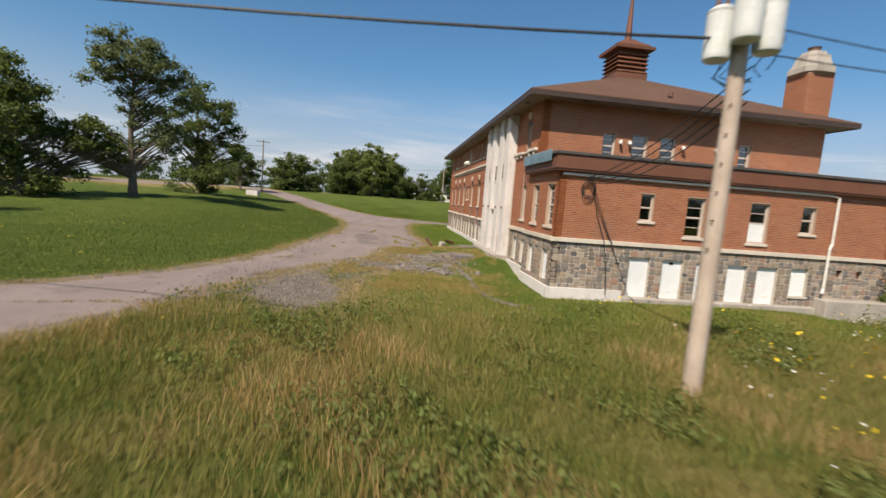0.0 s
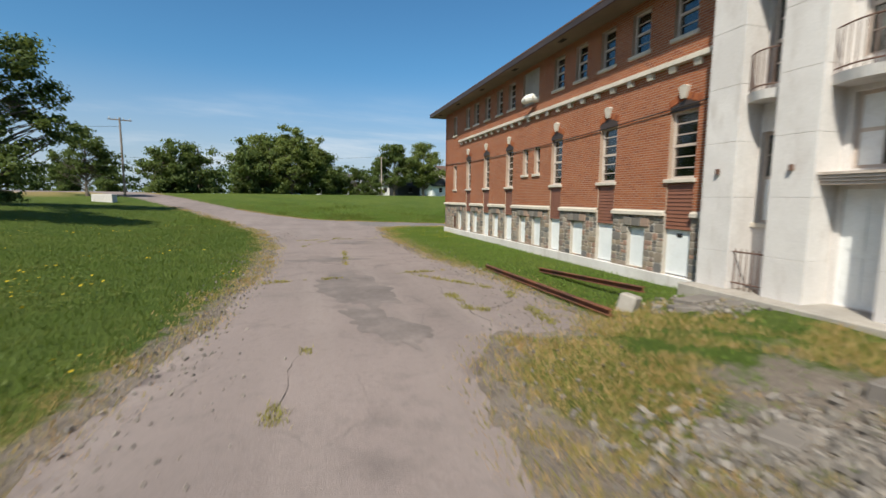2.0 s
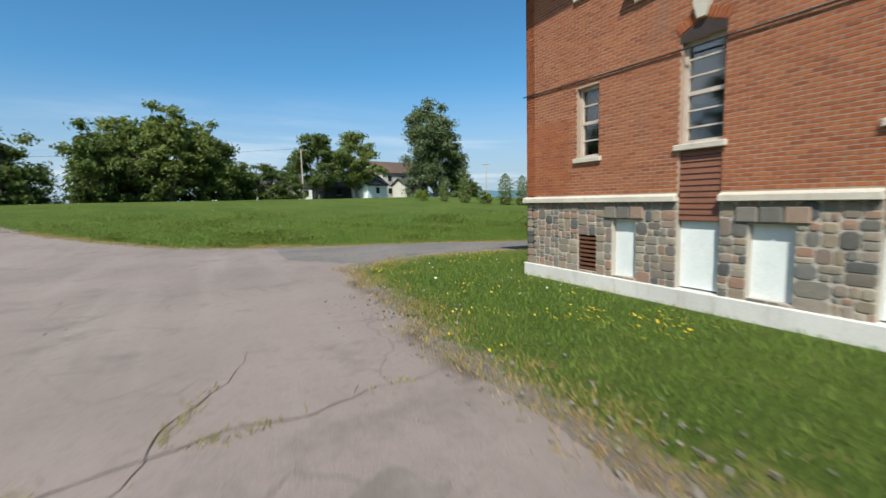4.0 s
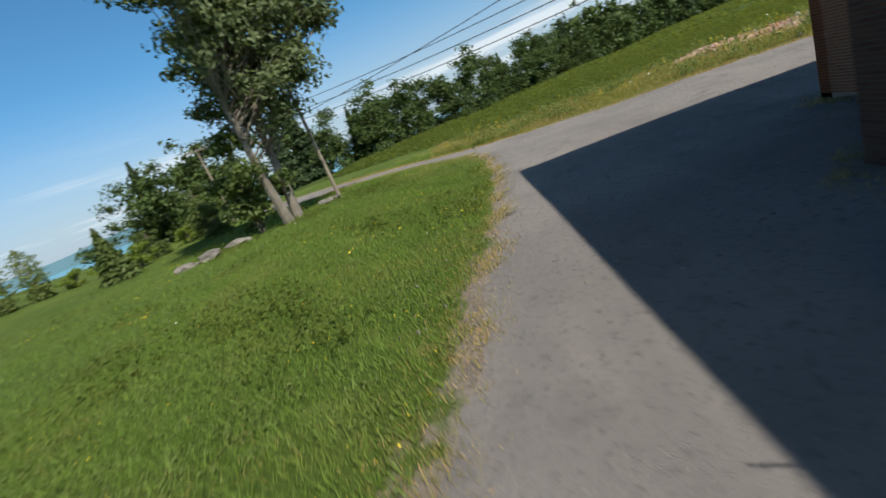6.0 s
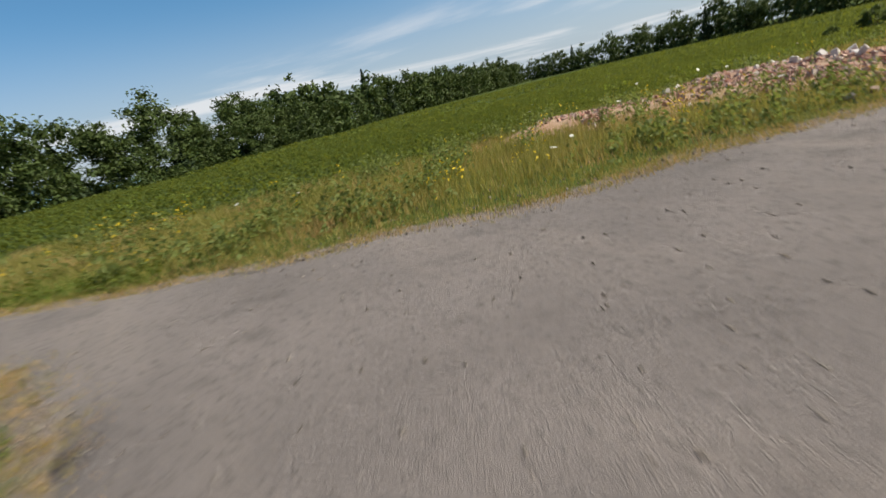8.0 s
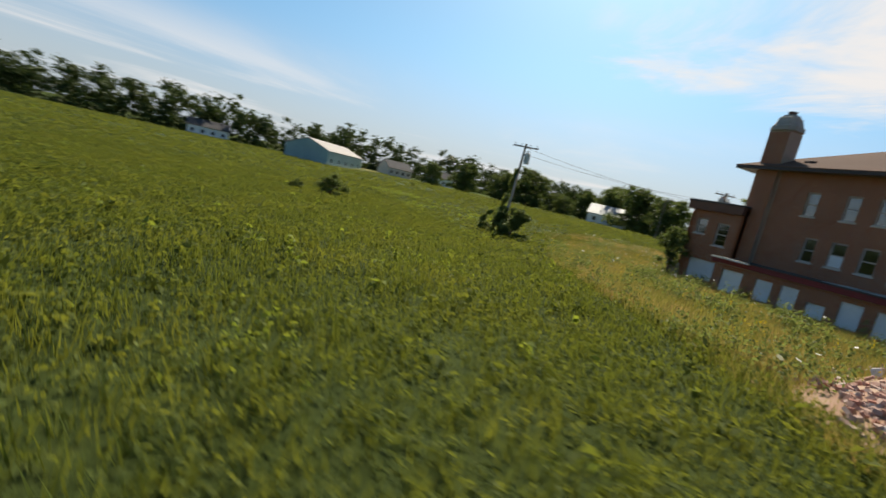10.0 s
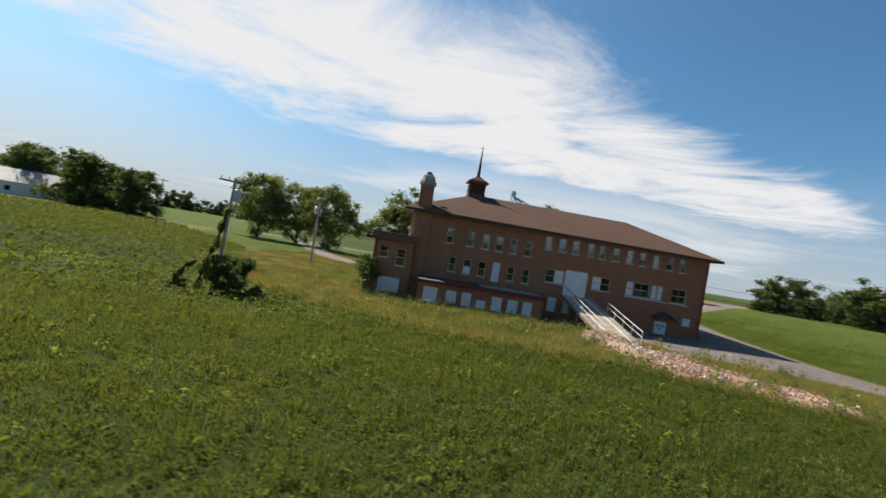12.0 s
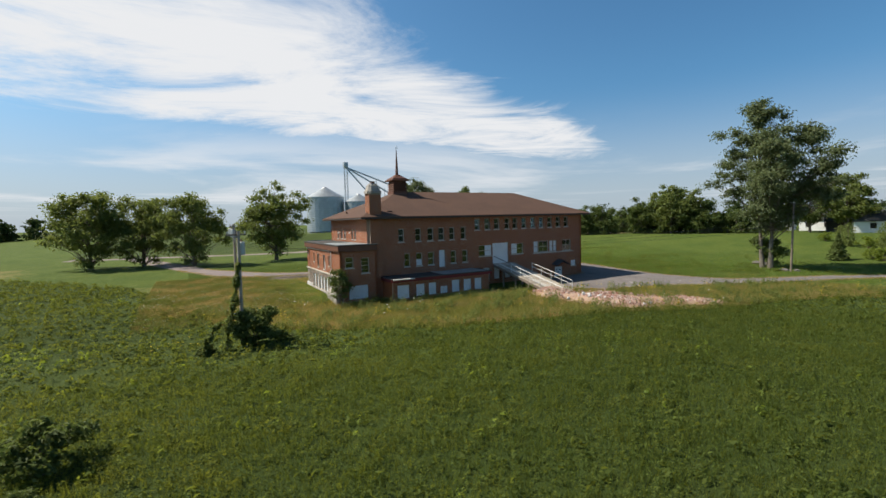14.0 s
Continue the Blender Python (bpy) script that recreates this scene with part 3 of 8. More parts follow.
def make_ground():
    xs, ys = lines(-56, 74, 0.8, 2600), lines(-44, 86, 0.8, 2600)
    gx, gy = np.meshgrid(xs, ys, indexing="ij")
    gz = ground_np(gx, gy)
    nx, ny = gx.shape
    idx = np.arange(nx * ny).reshape(nx, ny)
    faces = np.stack([idx[:-1, :-1], idx[1:, :-1], idx[1:, 1:], idx[:-1, 1:]], -1).reshape(-1, 4)
    ob = mesh_np("ground", np.stack([gx, gy, gz], -1).reshape(-1, 3), faces, M_GROUND)
    px, py = gx.ravel(), gy.ravel()
    road = np.minimum(np.minimum(poly_sdf(px, py, DRIVE), poly_sdf(px, py, LOT)), poly_sdf(px, py, HIGHWAY))
    crop = sstep(0.6, -0.8, poly_sdf(px, py, CROP) + 0.6 * wobble(px, py, 0.3))
    crop = np.maximum(crop, sstep(0.6, -0.8, poly_sdf(px, py, WEST_FIELD)))
    south = sstep(7, -2, py) * sstep(-16, -9, px) * sstep(30, 16, px)
    patch = np.exp(-(((px + 5.6) / 2.6) ** 2 + ((py - 3.8) / 5.5) ** 2))
    verge = sstep(2.2, 0.0, road)
    margin = sstep(7, 0.5, np.abs(poly_sdf(px, py, CROP) - 2.5)) * sstep(5, 14, px)
    roadside = sstep(16, 3, poly_sdf(px, py, HIGHWAY)) * sstep(20, 40, py)
    corner = sstep(26, 3, poly_sdf(px, py, CROP)) * (poly_sdf(px, py, CROP) > 0) * sstep(-4, -20, px) * sstep(-30, -44, py)
    dry = np.clip(0.55 * corner + 0.6 * roadside + 0.5 * south + 0.8 * patch + 0.45 * verge + 0.34 * margin + 0.12 * wobble(px, py, 0.21), 0, 1)
    soil = np.clip(0.72 * sstep(1.0, -0.1, road) + 1.0 * np.exp(-(((px + 10.0 + 0.22 * py) / 1.9) ** 2 + ((py + 0.3) / 3.9) ** 2)) + 0.7 * np.exp(-(((px + 6.3) / 2.0) ** 2 + ((py - 6.3) / 3.2) ** 2)) + 0.65 * np.exp(-(((px + 3.4) / 1.6) ** 2 + ((py - 8.6) / 2.6) ** 2)), 0, 1)
    soil *= 1 - crop
    att = ob.data.color_attributes.new("zone", "FLOAT_COLOR", "POINT")
    att.data.foreach_set("color", np.stack([dry, soil, crop, np.ones_like(dry)], -1).astype(np.float32).ravel())
    for p in ob.data.polygons:
        p.use_smooth = True
    return tagged(ob, "grassy ground with mown lawn, dry meadow and a green crop field", "ground", kind="structure")

def make_sheet(name, poly, material, lift, label, category):
    """A road surface laid on the land, with a ragged edge."""
    p = np.asarray(poly)
    step = 0.45
    xs, ys = np.arange(max(-90, p[:, 0].min()) - 1, min(62, p[:, 0].max()) + 1, step), np.arange(max(-45, p[:, 1].min()) - 1, min(140, p[:, 1].max()) + 1, step)
    gx, gy = np.meshgrid(xs, ys, indexing="ij")
    d = rag(poly, gx, gy)
    ok = d < 0.3
    ddx, ddy = np.gradient(d, step)
    n = np.hypot(ddx, ddy) + 1e-6
    move = np.where(np.abs(d) < 0.45, np.clip(d, -0.45, 0.3), 0)
    gx, gy = gx - move * ddx / n, gy - move * ddy / n
    quad = ok[:-1, :-1] & ok[1:, :-1] & ok[1:, 1:] & ok[:-1, 1:]
    idx = np.arange(gx.size).reshape(gx.shape)
    faces = np.stack([idx[:-1, :-1], idx[1:, :-1], idx[1:, 1:], idx[:-1, 1:]], -1)[quad]
    used = np.unique(faces)
    remap = -np.ones(gx.size, int)
    remap[used] = np.arange(len(used))
    vx, vy = gx.ravel()[used], gy.ravel()[used]
    vz = ground_np(vx, vy) + lift - (lift + 0.03) * sstep(-0.75, 0.02, rag(poly, vx, vy))
    ob = mesh_np(name, np.stack([vx, vy, vz], -1), remap[faces], material)
    for q in ob.data.polygons:
        q.use_smooth = True
    return tagged(ob, label, category, kind="structure")

make_ground()
make_sheet("road", DRIVE, M_ASPHALT, 0.034, "worn grey asphalt driveway with weeds along its edges", "road")
make_sheet("road", HIGHWAY, M_ASPHALT, 0.05, "grey country road along the far field", "road")
make_sheet("gravel_lot", LOT, M_GRAVEL, 0.042, "packed grey gravel lane and yard", "road")

# ---- the brick building ----
XE, YS, YN = 14.26, 3.57, 36.0
ZB, ZTOP = -1.6, 8.2
building = thing("school_building", (7.1, 18, 0), "abandoned three-storey red brick institution with boarded openings and hipped roof", "building")
B = building
inv = Matrix.Translation((-7.1, -18, 0))
B.location = (0, 0, 0)

WEST = wall_frame((0, 0, 0), (0, 1, 0), (-1, 0, 0))
SOUTH = wall_frame((0, YS, 0), (1, 0, 0), (0, -1, 0))
EAST = wall_frame((XE, 0, 0), (0, 1, 0), (1, 0, 0))
NORTH = wall_frame((0, YN, 0), (1, 0, 0), (0, 1, 0))
AW = wall_frame((-0.15, 0, 0), (0, 1, 0), (-1, 0, 0))
AS = wall_frame((0, 0.25, 0), (1, 0, 0), (0, -1, 0))
AE = wall_frame((15.0, 0, 0), (0, 1, 0), (1, 0, 0))
LE = wall_frame((17.47, 0, 0), (0, 1, 0), (1, 0, 0))

def slab(name, m, u0, u1, z0, z1, holes, mat, depth=0.34, parent=B):
    """A wall with openings cut through it."""
    bm = bmesh.new()
    us = sorted({u0, u1, *[min(max(h[k], u0), u1) for h in holes for k in (0, 1)]})
    zs = sorted({z0, z1, *[min(max(h[k], z0), z1) for h in holes for k in (2, 3)]})
    us = [u for i, u in enumerate(us) if i == 0 or u - us[i - 1] > 1e-4]
    zs = [z for i, z in enumerate(zs) if i == 0 or z - zs[i - 1] > 1e-4]
    nu, nz = len(us) - 1, len(zs) - 1
    full = [[not any(h[0] < (us[i] + us[i + 1]) / 2 < h[1] and h[2] < (zs[j] + zs[j + 1]) / 2 < h[3] for h in holes) for j in range(nz)] for i in range(nu)]
    vs = {}
    def vert(i, j, k):
        if (i, j, k) not in vs:
            vs[i, j, k] = bm.verts.new(m @ Vector((us[i], -depth * k, zs[j])))
        return vs[i, j, k]
    def solid(i, j):
        return 0 <= i < nu and 0 <= j < nz and full[i][j]
    for i in range(nu):
        for j in range(nz):
            if not full[i][j]:
                continue
            for k in (0, 1):
                bm.faces.new([vert(i, j, k), vert(i + 1, j, k), vert(i + 1, j + 1, k), vert(i, j + 1, k)])
            for di, dj, e in ((-1, 0, ((i, j), (i, j + 1))), (1, 0, ((i + 1, j), (i + 1, j + 1))), (0, -1, ((i, j), (i + 1, j))), (0, 1, ((i, j + 1), (i + 1, j + 1)))):
                if not solid(i + di, j + dj):
                    (a, b), (c, d) = e
                    bm.faces.new([vert(a, b, 0), vert(c, d, 0), vert(c, d, 1), vert(a, b, 1)])
    return part(name, bm, mat, parent)

BRICK_L, COURSE, JOINT = 0.222, 0.0693, 0.011

def brick_rows(m, u0, u1, z0, z1, holes):
    """Running-bond bricks of a wall as rows of (u0, u1, z0, z1)."""
    out = []
    rng = random.Random(7)
    n = int((z1 - z0) / COURSE)
    for k in range(n):
        a, b = z0 + k * COURSE, z0 + (k + 1) * COURSE - JOINT
        mid = (a + b) / 2
        cuts = sorted((h[0], h[1]) for h in holes if h[2] - 0.02 < mid < h[3] + 0.02)
        spans, u = [], u0
        for lo, hi in cuts + [(u1, u1)]:
            if lo - u > 0.03:
                spans.append((u, lo))
            u = max(u, hi)
        for s0, s1 in spans:
            u = math.floor(s0 / BRICK_L) * BRICK_L + (0.5 * BRICK_L if k % 2 else 0) - BRICK_L
            while u < s1:
                p, q = max(u, s0), min(u + BRICK_L - JOINT, s1)
                if q - p > 0.03:
                    out.append((p, q, a, b, rng.uniform(0.003, 0.006)))
                u += BRICK_L
    return out

def brick_mesh(name, m, rows, mat, parent, stuff=True):
    r = np.array(rows)
    n = len(r)
    v = np.zeros((n, 8, 3))
    e = 0.004
    for i, (uu, zz, dd) in enumerate(((0, 2, 0), (1, 2, 0), (1, 3, 0), (0, 3, 0), (0, 2, 1), (1, 2, 1), (1, 3, 1), (0, 3, 1))):
        v[:, i, 0] = r[:, uu] + (0 if dd == 0 else (e if uu == 0 else -e))
        v[:, i, 2] = r[:, zz] + (0 if dd == 0 else (e if zz == 2 else -e))
        v[:, i, 1] = -0.02 if dd == 0 else r[:, 4]
    mm = np.array(m)
    w = v.reshape(-1, 3) @ mm[:3, :3].T + mm[:3, 3]
    f = np.array([(4, 5, 6, 7), (0, 1, 5, 4), (1, 2, 6, 5), (2, 3, 7, 6), (3, 0, 4, 7)])
    if np.linalg.det(mm[:3, :3]) > 0:
        f = f[:, ::-1]
    faces = (f[None] + 8 * np.arange(n)[:, None, None]).reshape(-1, 4)
    ob = mesh_np(name, w, faces, mat, parent)
    if stuff:
        tagged(ob, kind="stuff")
    return ob

def brick_pieces(m, rows, parent):
    """Single bricks, as objects on shared meshes by length."""
    store = {}
    mm = np.array(m)
    for p, q, a, b, d in rows:
        key = (round(q - p, 2), round(d, 3))
        me = store.get(key)
        if me is None:
            bm = bmesh.new()
            lbox(bm, m.to_3x3().to_4x4(), 0, q - p, -0.02, d, 0, b - a)
            bmesh.ops.recalc_face_normals(bm, faces=bm.faces[:])
            me = bpy.data.meshes.new("brick")
            bm.to_mesh(me)
            bm.free()
            me.materials.append(M_BRICK_ONE)
            store[key] = me
        ob = new("brick", me)
        ob.location = m @ Vector((p, 0, a))
        ob.parent = parent

def stone_cells(u0, u1, z0, z1, holes, size, rng):
    """Roughly squared rubble stones of many sizes, cut to the wall's openings."""
    us = sorted({u0, u1, *[min(max(h[k], u0), u1) for h in holes for k in (0, 1)]})
    blocks = []
    for a, b in zip(us, us[1:]):
        mid = (a + b) / 2
        cut = sorted((max(h[2], z0), min(h[3], z1)) for h in holes if h[0] < mid < h[1])
        z = z0
        for lo, hi in cut + [(z1, z1)]:
            if lo - z > 0.03 and b - a > 0.03:
                blocks.append((a, b, z, lo))
            z = max(z, hi)
    out = []
    while blocks:
        a, b, c, d = blocks.pop()
        w, h = b - a, d - c
        top = size * rng.uniform(0.65, 1.7)
        if w > top * 1.15 or h > top * 0.85:
            f = rng.uniform(0.36, 0.64)
            if w * 0.8 > h:
                blocks += [(a, a + w * f, c, d), (a + w * f, b, c, d)]
            else:
                blocks += [(a, b, c, c + h * f), (a, b, c + h * f, d)]
            continue
        if w < 0.05 or h < 0.04:
            continue
        k = min(w, h) * 0.22
        poly = [(a, c + k), (a + k, c), (b - k, c), (b, c + k), (b, d - k), (b - k, d), (a + k, d), (a, d - k)]
        poly = [(x + rng.uniform(-0.35, 0.35) * k * (a < x < b), y + rng.uniform(-0.35, 0.35) * k * (c < y < d)) for x, y in poly]
        out.append(((a + b) / 2, (c + d) / 2, poly))
    return out

def stone_bm(bm, m, cx, cy, poly, rng, shift=(0.0, 0.0)):
    shrink, proud = 0.009, rng.uniform(0.006, 0.02)
    def ring(inset, d):
        vs = []
        for x, y in poly:
            l = math.hypot(x - cx, y - cy) + 1e-6
            s = max(0.2, 1 - inset / l)
            vs.append(bm.verts.new(m @ Vector((cx + (x - cx) * s - shift[0], d, cy + (y - cy) * s - shift[1]))))
        return vs
    r0, r1, r2 = ring(shrink, -0.02), ring(shrink * 1.3, proud * 0.5), ring(shrink + 0.016, proud)
    n = len(poly)
    for a, b in ((r0, r1), (r1, r2)):
        for k in range(n):
            bm.faces.new((a[k], a[(k + 1) % n], b[(k + 1) % n], b[k]))
    top = bm.verts.new(m @ Vector((cx - shift[0], proud + rng.uniform(0.0, 0.006), cy - shift[1])))
    for k in range(n):
        bm.faces.new((r2[k], r2[(k + 1) % n], top))

def stone_base(m, u0, u1, z0, z1, holes, parent, singles=None, size=0.36, seed=1):
    rng = random.Random(seed)
    bm = bmesh.new()
    rest = 0
    for cx, cy, poly in stone_cells(u0, u1, z0, z1, holes, size, rng):
        if singles and singles[0] < cx < singles[1]:
            one = bmesh.new()
            stone_bm(one, m.to_3x3().to_4x4(), cx, cy, poly, rng, (cx, cy))
            bmesh.ops.recalc_face_normals(one, faces=one.faces[:])
            ob = mesh_ob("stone", one, M_STONE_ONE, parent, False)
            ob.location = m @ Vector((cx, 0, cy))
        else:
            stone_bm(bm, m, cx, cy, poly, rng)
            rest += 1
    if rest:
        tagged(part("stonework", bm, M_STONE, parent), kind="stuff")
    else:
        bm.free()

def sash(m, u0, u1, z0, z1, parent, rows=4, cols=1, arch=False, sill=True, board="", mat=None, depth=0.16, name="window"):
    """A framed window set back in its opening: frame, bars, pane, sill."""
    mat = mat or M_FRAME
    bm = bmesh.new()
    t = 0.065
    rings = []
    for a, b, c, d in ((u0, u1, z0, z1), (u0 + t, u1 - t, z0 + t, z1 - t)):
        for q in (-depth - 0.05, -depth + 0.05):
            rings.append([bm.verts.new(m @ Vector((uu, q, zz))) for uu, zz in ((a, c), (b, c), (b, d), (a, d))])
    for r0, r1 in ((0, 1), (1, 3), (3, 2), (2, 0)):
        for k in range(4):
            bm.faces.new((rings[r0][k], rings[r0][(k + 1) % 4], rings[r1][(k + 1) % 4], rings[r1][k]))
    win = part(name, bm, mat, parent)
    for k in range(1, rows):
        bm = bmesh.new()
        z = z0 + (z1 - z0) * k / rows
        w = 0.035 if k == rows // 2 else 0.014
        lbox(bm, m, u0 + t, u1 - t, -depth - 0.03, -depth + (0.04 if k == rows // 2 else 0.02), z - w, z + w)
        part("glazing_bar", bm, mat, win)
    for k in range(1, cols):
        bm = bmesh.new()
        u = u0 + (u1 - u0) * k / cols
        lbox(bm, m, u - 0.014, u + 0.014, -depth - 0.032, -depth + 0.018, z0 + t, z1 - t)
        part("glazing_bar", bm, mat, win)
    bm = bmesh.new()
    lbox(bm, m, u0 + t, u1 - t, -depth - 0.012, -depth - 0.004, z0 + t, z1 - t)
    pane = part("pane", bm, M_GLASS, win)
    pane.visible_shadow = False
    if board:
        bm = bmesh.new()
        a, b = (u0 + t, (u0 + u1) / 2) if board == "low_u" else ((u0 + u1) / 2, u1 - t) if board == "high_u" else (u0 + t, u1 - t)
        zz = (z0 + z1) / 2 if board == "lower" else z1 - t
        lbox(bm, m, a, b, -depth + 0.012, -depth + 0.032, z0 + t, zz)
        part("board", bm, M_WHITE, win, "white painted plywood board")
    if sill:
        bm = bmesh.new()
        lbox(bm, m, u0 - 0.08, u1 + 0.08, -depth - 0.05, 0.07, z0 - 0.11, z0 - 0.002)
        bevel(bm, 0.012)
        part("sill", bm, M_CAST, win, "pale cast stone sill")
    return win

def boarded(m, u0, u1, z0, z1, parent, hole=False, depth=0.12, sill=False, name="boarded_window"):
    bm = bmesh.new()
    lbox(bm, m, u0 + 0.004, u1 - 0.004, -depth - 0.03, -depth, z0, z1)
    ob = part(name, bm, M_WHITE, parent, "white painted plywood boarding")
    if hole:
        bm = bmesh.new()
        c = (u0 + u1) / 2
        lbox(bm, m, c - 0.09, c + 0.09, -depth, -depth + 0.012, z1 - 0.2, z1 - 0.1)
        part("vent_slot", bm, M_VOID_SHADE, ob)
    if sill:
        bm = bmesh.new()
        lbox(bm, m, u0 - 0.06, u1 + 0.06, -0.14, 0.06, z0 - 0.09, z0 - 0.002)
        part("sill", bm, M_CAST, ob)
    return ob

def keystone(m, u, z, parent):
    bm = bmesh.new()
    v = [m @ Vector(p) for p in ((u - 0.07, 0.0, z), (u + 0.07, 0.0, z), (u + 0.16, 0.0, z + 0.3), (u, 0.0, z + 0.36), (u - 0.16, 0.0, z + 0.3))]
    w = [m @ Vector(p) for p in ((u - 0.07, 0.09, z), (u + 0.07, 0.09, z), (u + 0.15, 0.11, z + 0.29), (u, 0.12, z + 0.35), (u - 0.15, 0.11, z + 0.29))]
    a, b = [bm.verts.new(p) for p in v], [bm.verts.new(p) for p in w]
    bm.faces.new(b)
    bm.faces.new(a[::-1])
    for k in range(5):
        bm.faces.new((a[k], a[(k + 1) % 5], b[(k + 1) % 5], b[k]))
    part("keystone", bm, M_CAST, parent, "pale carved keystone")

def arch_head(m, u0, u1, z, parent):
    """A pointed brick head over a window; a dark panel paints the shadow in its tympanum."""
    c, h = (u0 + u1) / 2, 0.28
    bm = bmesh.new()
    pts = [(u0 - 0.02, z), (u0 - 0.02, z + 0.12), (c, z + h), (u1 + 0.02, z + 0.12), (u1 + 0.02, z)]
    a = [bm.verts.new(m @ Vector((u, 0.002, zz))) for u, zz in pts]
    b = [bm.verts.new(m @ Vector((u, 0.012, zz))) for u, zz in pts]
    bm.faces.new(b)
    for k in range(5):
        bm.faces.new((a[k], a[(k + 1) % 5], b[(k + 1) % 5], b[k]))
    part("tympanum", bm, M_EAVE, parent, "tympanum panel coloured dark for the arch's shadow")
    for s in (-1, 1):
        for k in range(6):
            t0, t1 = k / 6, (k + 0.86) / 6
            bm = bmesh.new()
            e = u0 - 0.03 if s < 0 else u1 + 0.03
            p = [(e + (c - e) * t, z + 0.14 + (h - 0.1) * t) for t in (t0, t1)]
            q = [(x + s * 0.07, y + 0.15) for x, y in p]
            lo = [bm.verts.new(m @ Vector((x, -0.01, y))) for x, y in (p[0], p[1], q[1], q[0])]
            hi = [bm.verts.new(m @ Vector((x, 0.02, y))) for x, y in (p[0], p[1], q[1], q[0])]
            bm.faces.new(hi)
            for j in range(4):
                bm.faces.new((lo[j], lo[(j + 1) % 4], hi[(j + 1) % 4], hi[j]))
            part("brick", bm, M_BRICK_ONE, parent)

# ---- west front ----
BIG = [(14.35, 15.25), (17.45, 18.3), (20.65, 21.45), (25.0, 25.8), (27.92, 28.74), (30.82, 31.6)]
PAIR = [(22.4, 22.9), (23.46, 23.98)]
UPPER = [(14.57, 15.34), (16.23, 16.98), (17.75, 18.48), (19.25, 19.94), (20.7, 21.45), (24.93, 25.68), (26.35, 27.1), (27.95, 28.7), (29.6, 30.4), (31.1, 31.8)]
SMALL = [(16.0, 16.72), (19.12, 19.88), (22.2, 22.92), (23.56, 24.18), (26.64, 27.34), (29.7, 30.36), (32.5, 33.1)]
west_holes = [(a, b, 1.6, 4.72) for a, b in BIG] + [(a, b, 3.46, 4.6) for a, b in PAIR] + [(a, b, 6.66, 7.86) for a, b in UPPER]
west_holes += [(22.66, 24.14, 6.5, 7.95), (33.5, 34.15, 2.95, 4.5), (33.5, 34.15, 6.5, 7.7)]
wall_n = slab("wall", WEST, 13.66, 36.0, 2.02, ZTOP, west_holes, M_MORTAR)
rows_n = brick_rows(WEST, 13.66, 36.0, 2.12, ZTOP, [(a, b, z0 - 0.0, z1) for a, b, z0, z1 in west_holes])
near = [r for r in rows_n if r[0] > 33.72 and 2.1 < r[2] < 3.9 and r[0] > 34.2]
near_set = set(near)
brick_mesh("brickwork", WEST, [r for r in rows_n if r not in near_set], M_BRICK, wall_n)
brick_pieces(WEST, near, wall_n)
base_holes = [(a, b, -0.5, 2.2) for a, b in BIG] + [(a, b, 0.38, 1.58) for a, b in SMALL] + [(33.55, 34.1, 0.38, 1.2)]
cuts = [13.66] + [v for ab in BIG for v in ab] + [36.09]
for k, (a, b) in enumerate(zip(cuts[::2], cuts[1::2])):
    end = min(b, 36.0)
    inner = [h for h in base_holes if h[0] > a and h[1] < b]
    base_n = slab("stone_base", WEST, a, end, 0.2, 1.95, inner, M_JOINT)
    stone_base(WEST, a, end, 0.33, 1.94, inner, base_n, (30.2, 36.1), 0.25, 3 + k)
    bm = bmesh.new()
    vs = lbox(bm, WEST, a, b, -0.05, 0.1, 1.94, 2.11)
    for v in vs:
        if v.co.z > 2.0 and v.co.x < -0.05:
            v.co.z -= 0.06
    bevel(bm, 0.01)
    part("coping", bm, M_CAST, B, "pale sloped cast stone coping")
bm = bmesh.new()
lbox(bm, WEST, 13.66, 36.06, -0.3, 0.08, ZB, 0.33)
bevel(bm, 0.012)
part("plinth", bm, M_CONC, B, "pale concrete plinth")

def siding_panel(m, u0, u1, z0, z1, parent):
    bm = bmesh.new()
    lbox(bm, m, u0, u1, -0.1, -0.06, z0, z1)
    n = int((z1 - z0) / 0.1)
    for k in range(n):
        z = z0 + (z1 - z0) * k / n
        v = lbox(bm, m, u0 + 0.002, u1 - 0.002, -0.06, -0.03, z + 0.004, z + (z1 - z0) / n - 0.004)
        for q in v[4:]:
            q.co -= 0.02 * (m.to_3x3() @ Vector((0, 1, 0)))
    part("siding_panel", bm, M_SIDING, parent, "brown ribbed metal siding panel")

for a, b in BIG:
    w = sash(WEST, a, b, 2.96, 4.72, B, 6)
    siding_panel(WEST, a, b, 1.6, 2.85, B)
    boarded(WEST, a, b, 0.36, 1.59, B, hole=a < 15)
    arch_head(WEST, a, b, 4.72, B)
    keystone(WEST, (a + b) / 2, 5.02, B)
for a, b in PAIR:
    sash(WEST, a, b, 3.46, 4.6, B, 2)
for a, b in UPPER:
    sash(WEST, a, b, 6.66, 7.86, B, 4)
for a, b in SMALL:
    boarded(WEST, a, b, 0.38, 1.58, B)
    bm = bmesh.new()
    for k in range(3):
        w = (b - a + 0.4) / 3
        vs = lbox(bm, WEST, a - 0.2 + k * w + 0.01, a - 0.2 + (k + 1) * w - 0.01, -0.05, 0.05, 1.6, 1.86)
    bevel(bm, 0.02)
    part("lintel", bm, M_STONE, B, "rough fieldstone lintel")
sash(WEST, 33.5, 34.15, 2.95, 4.5, B, 4)
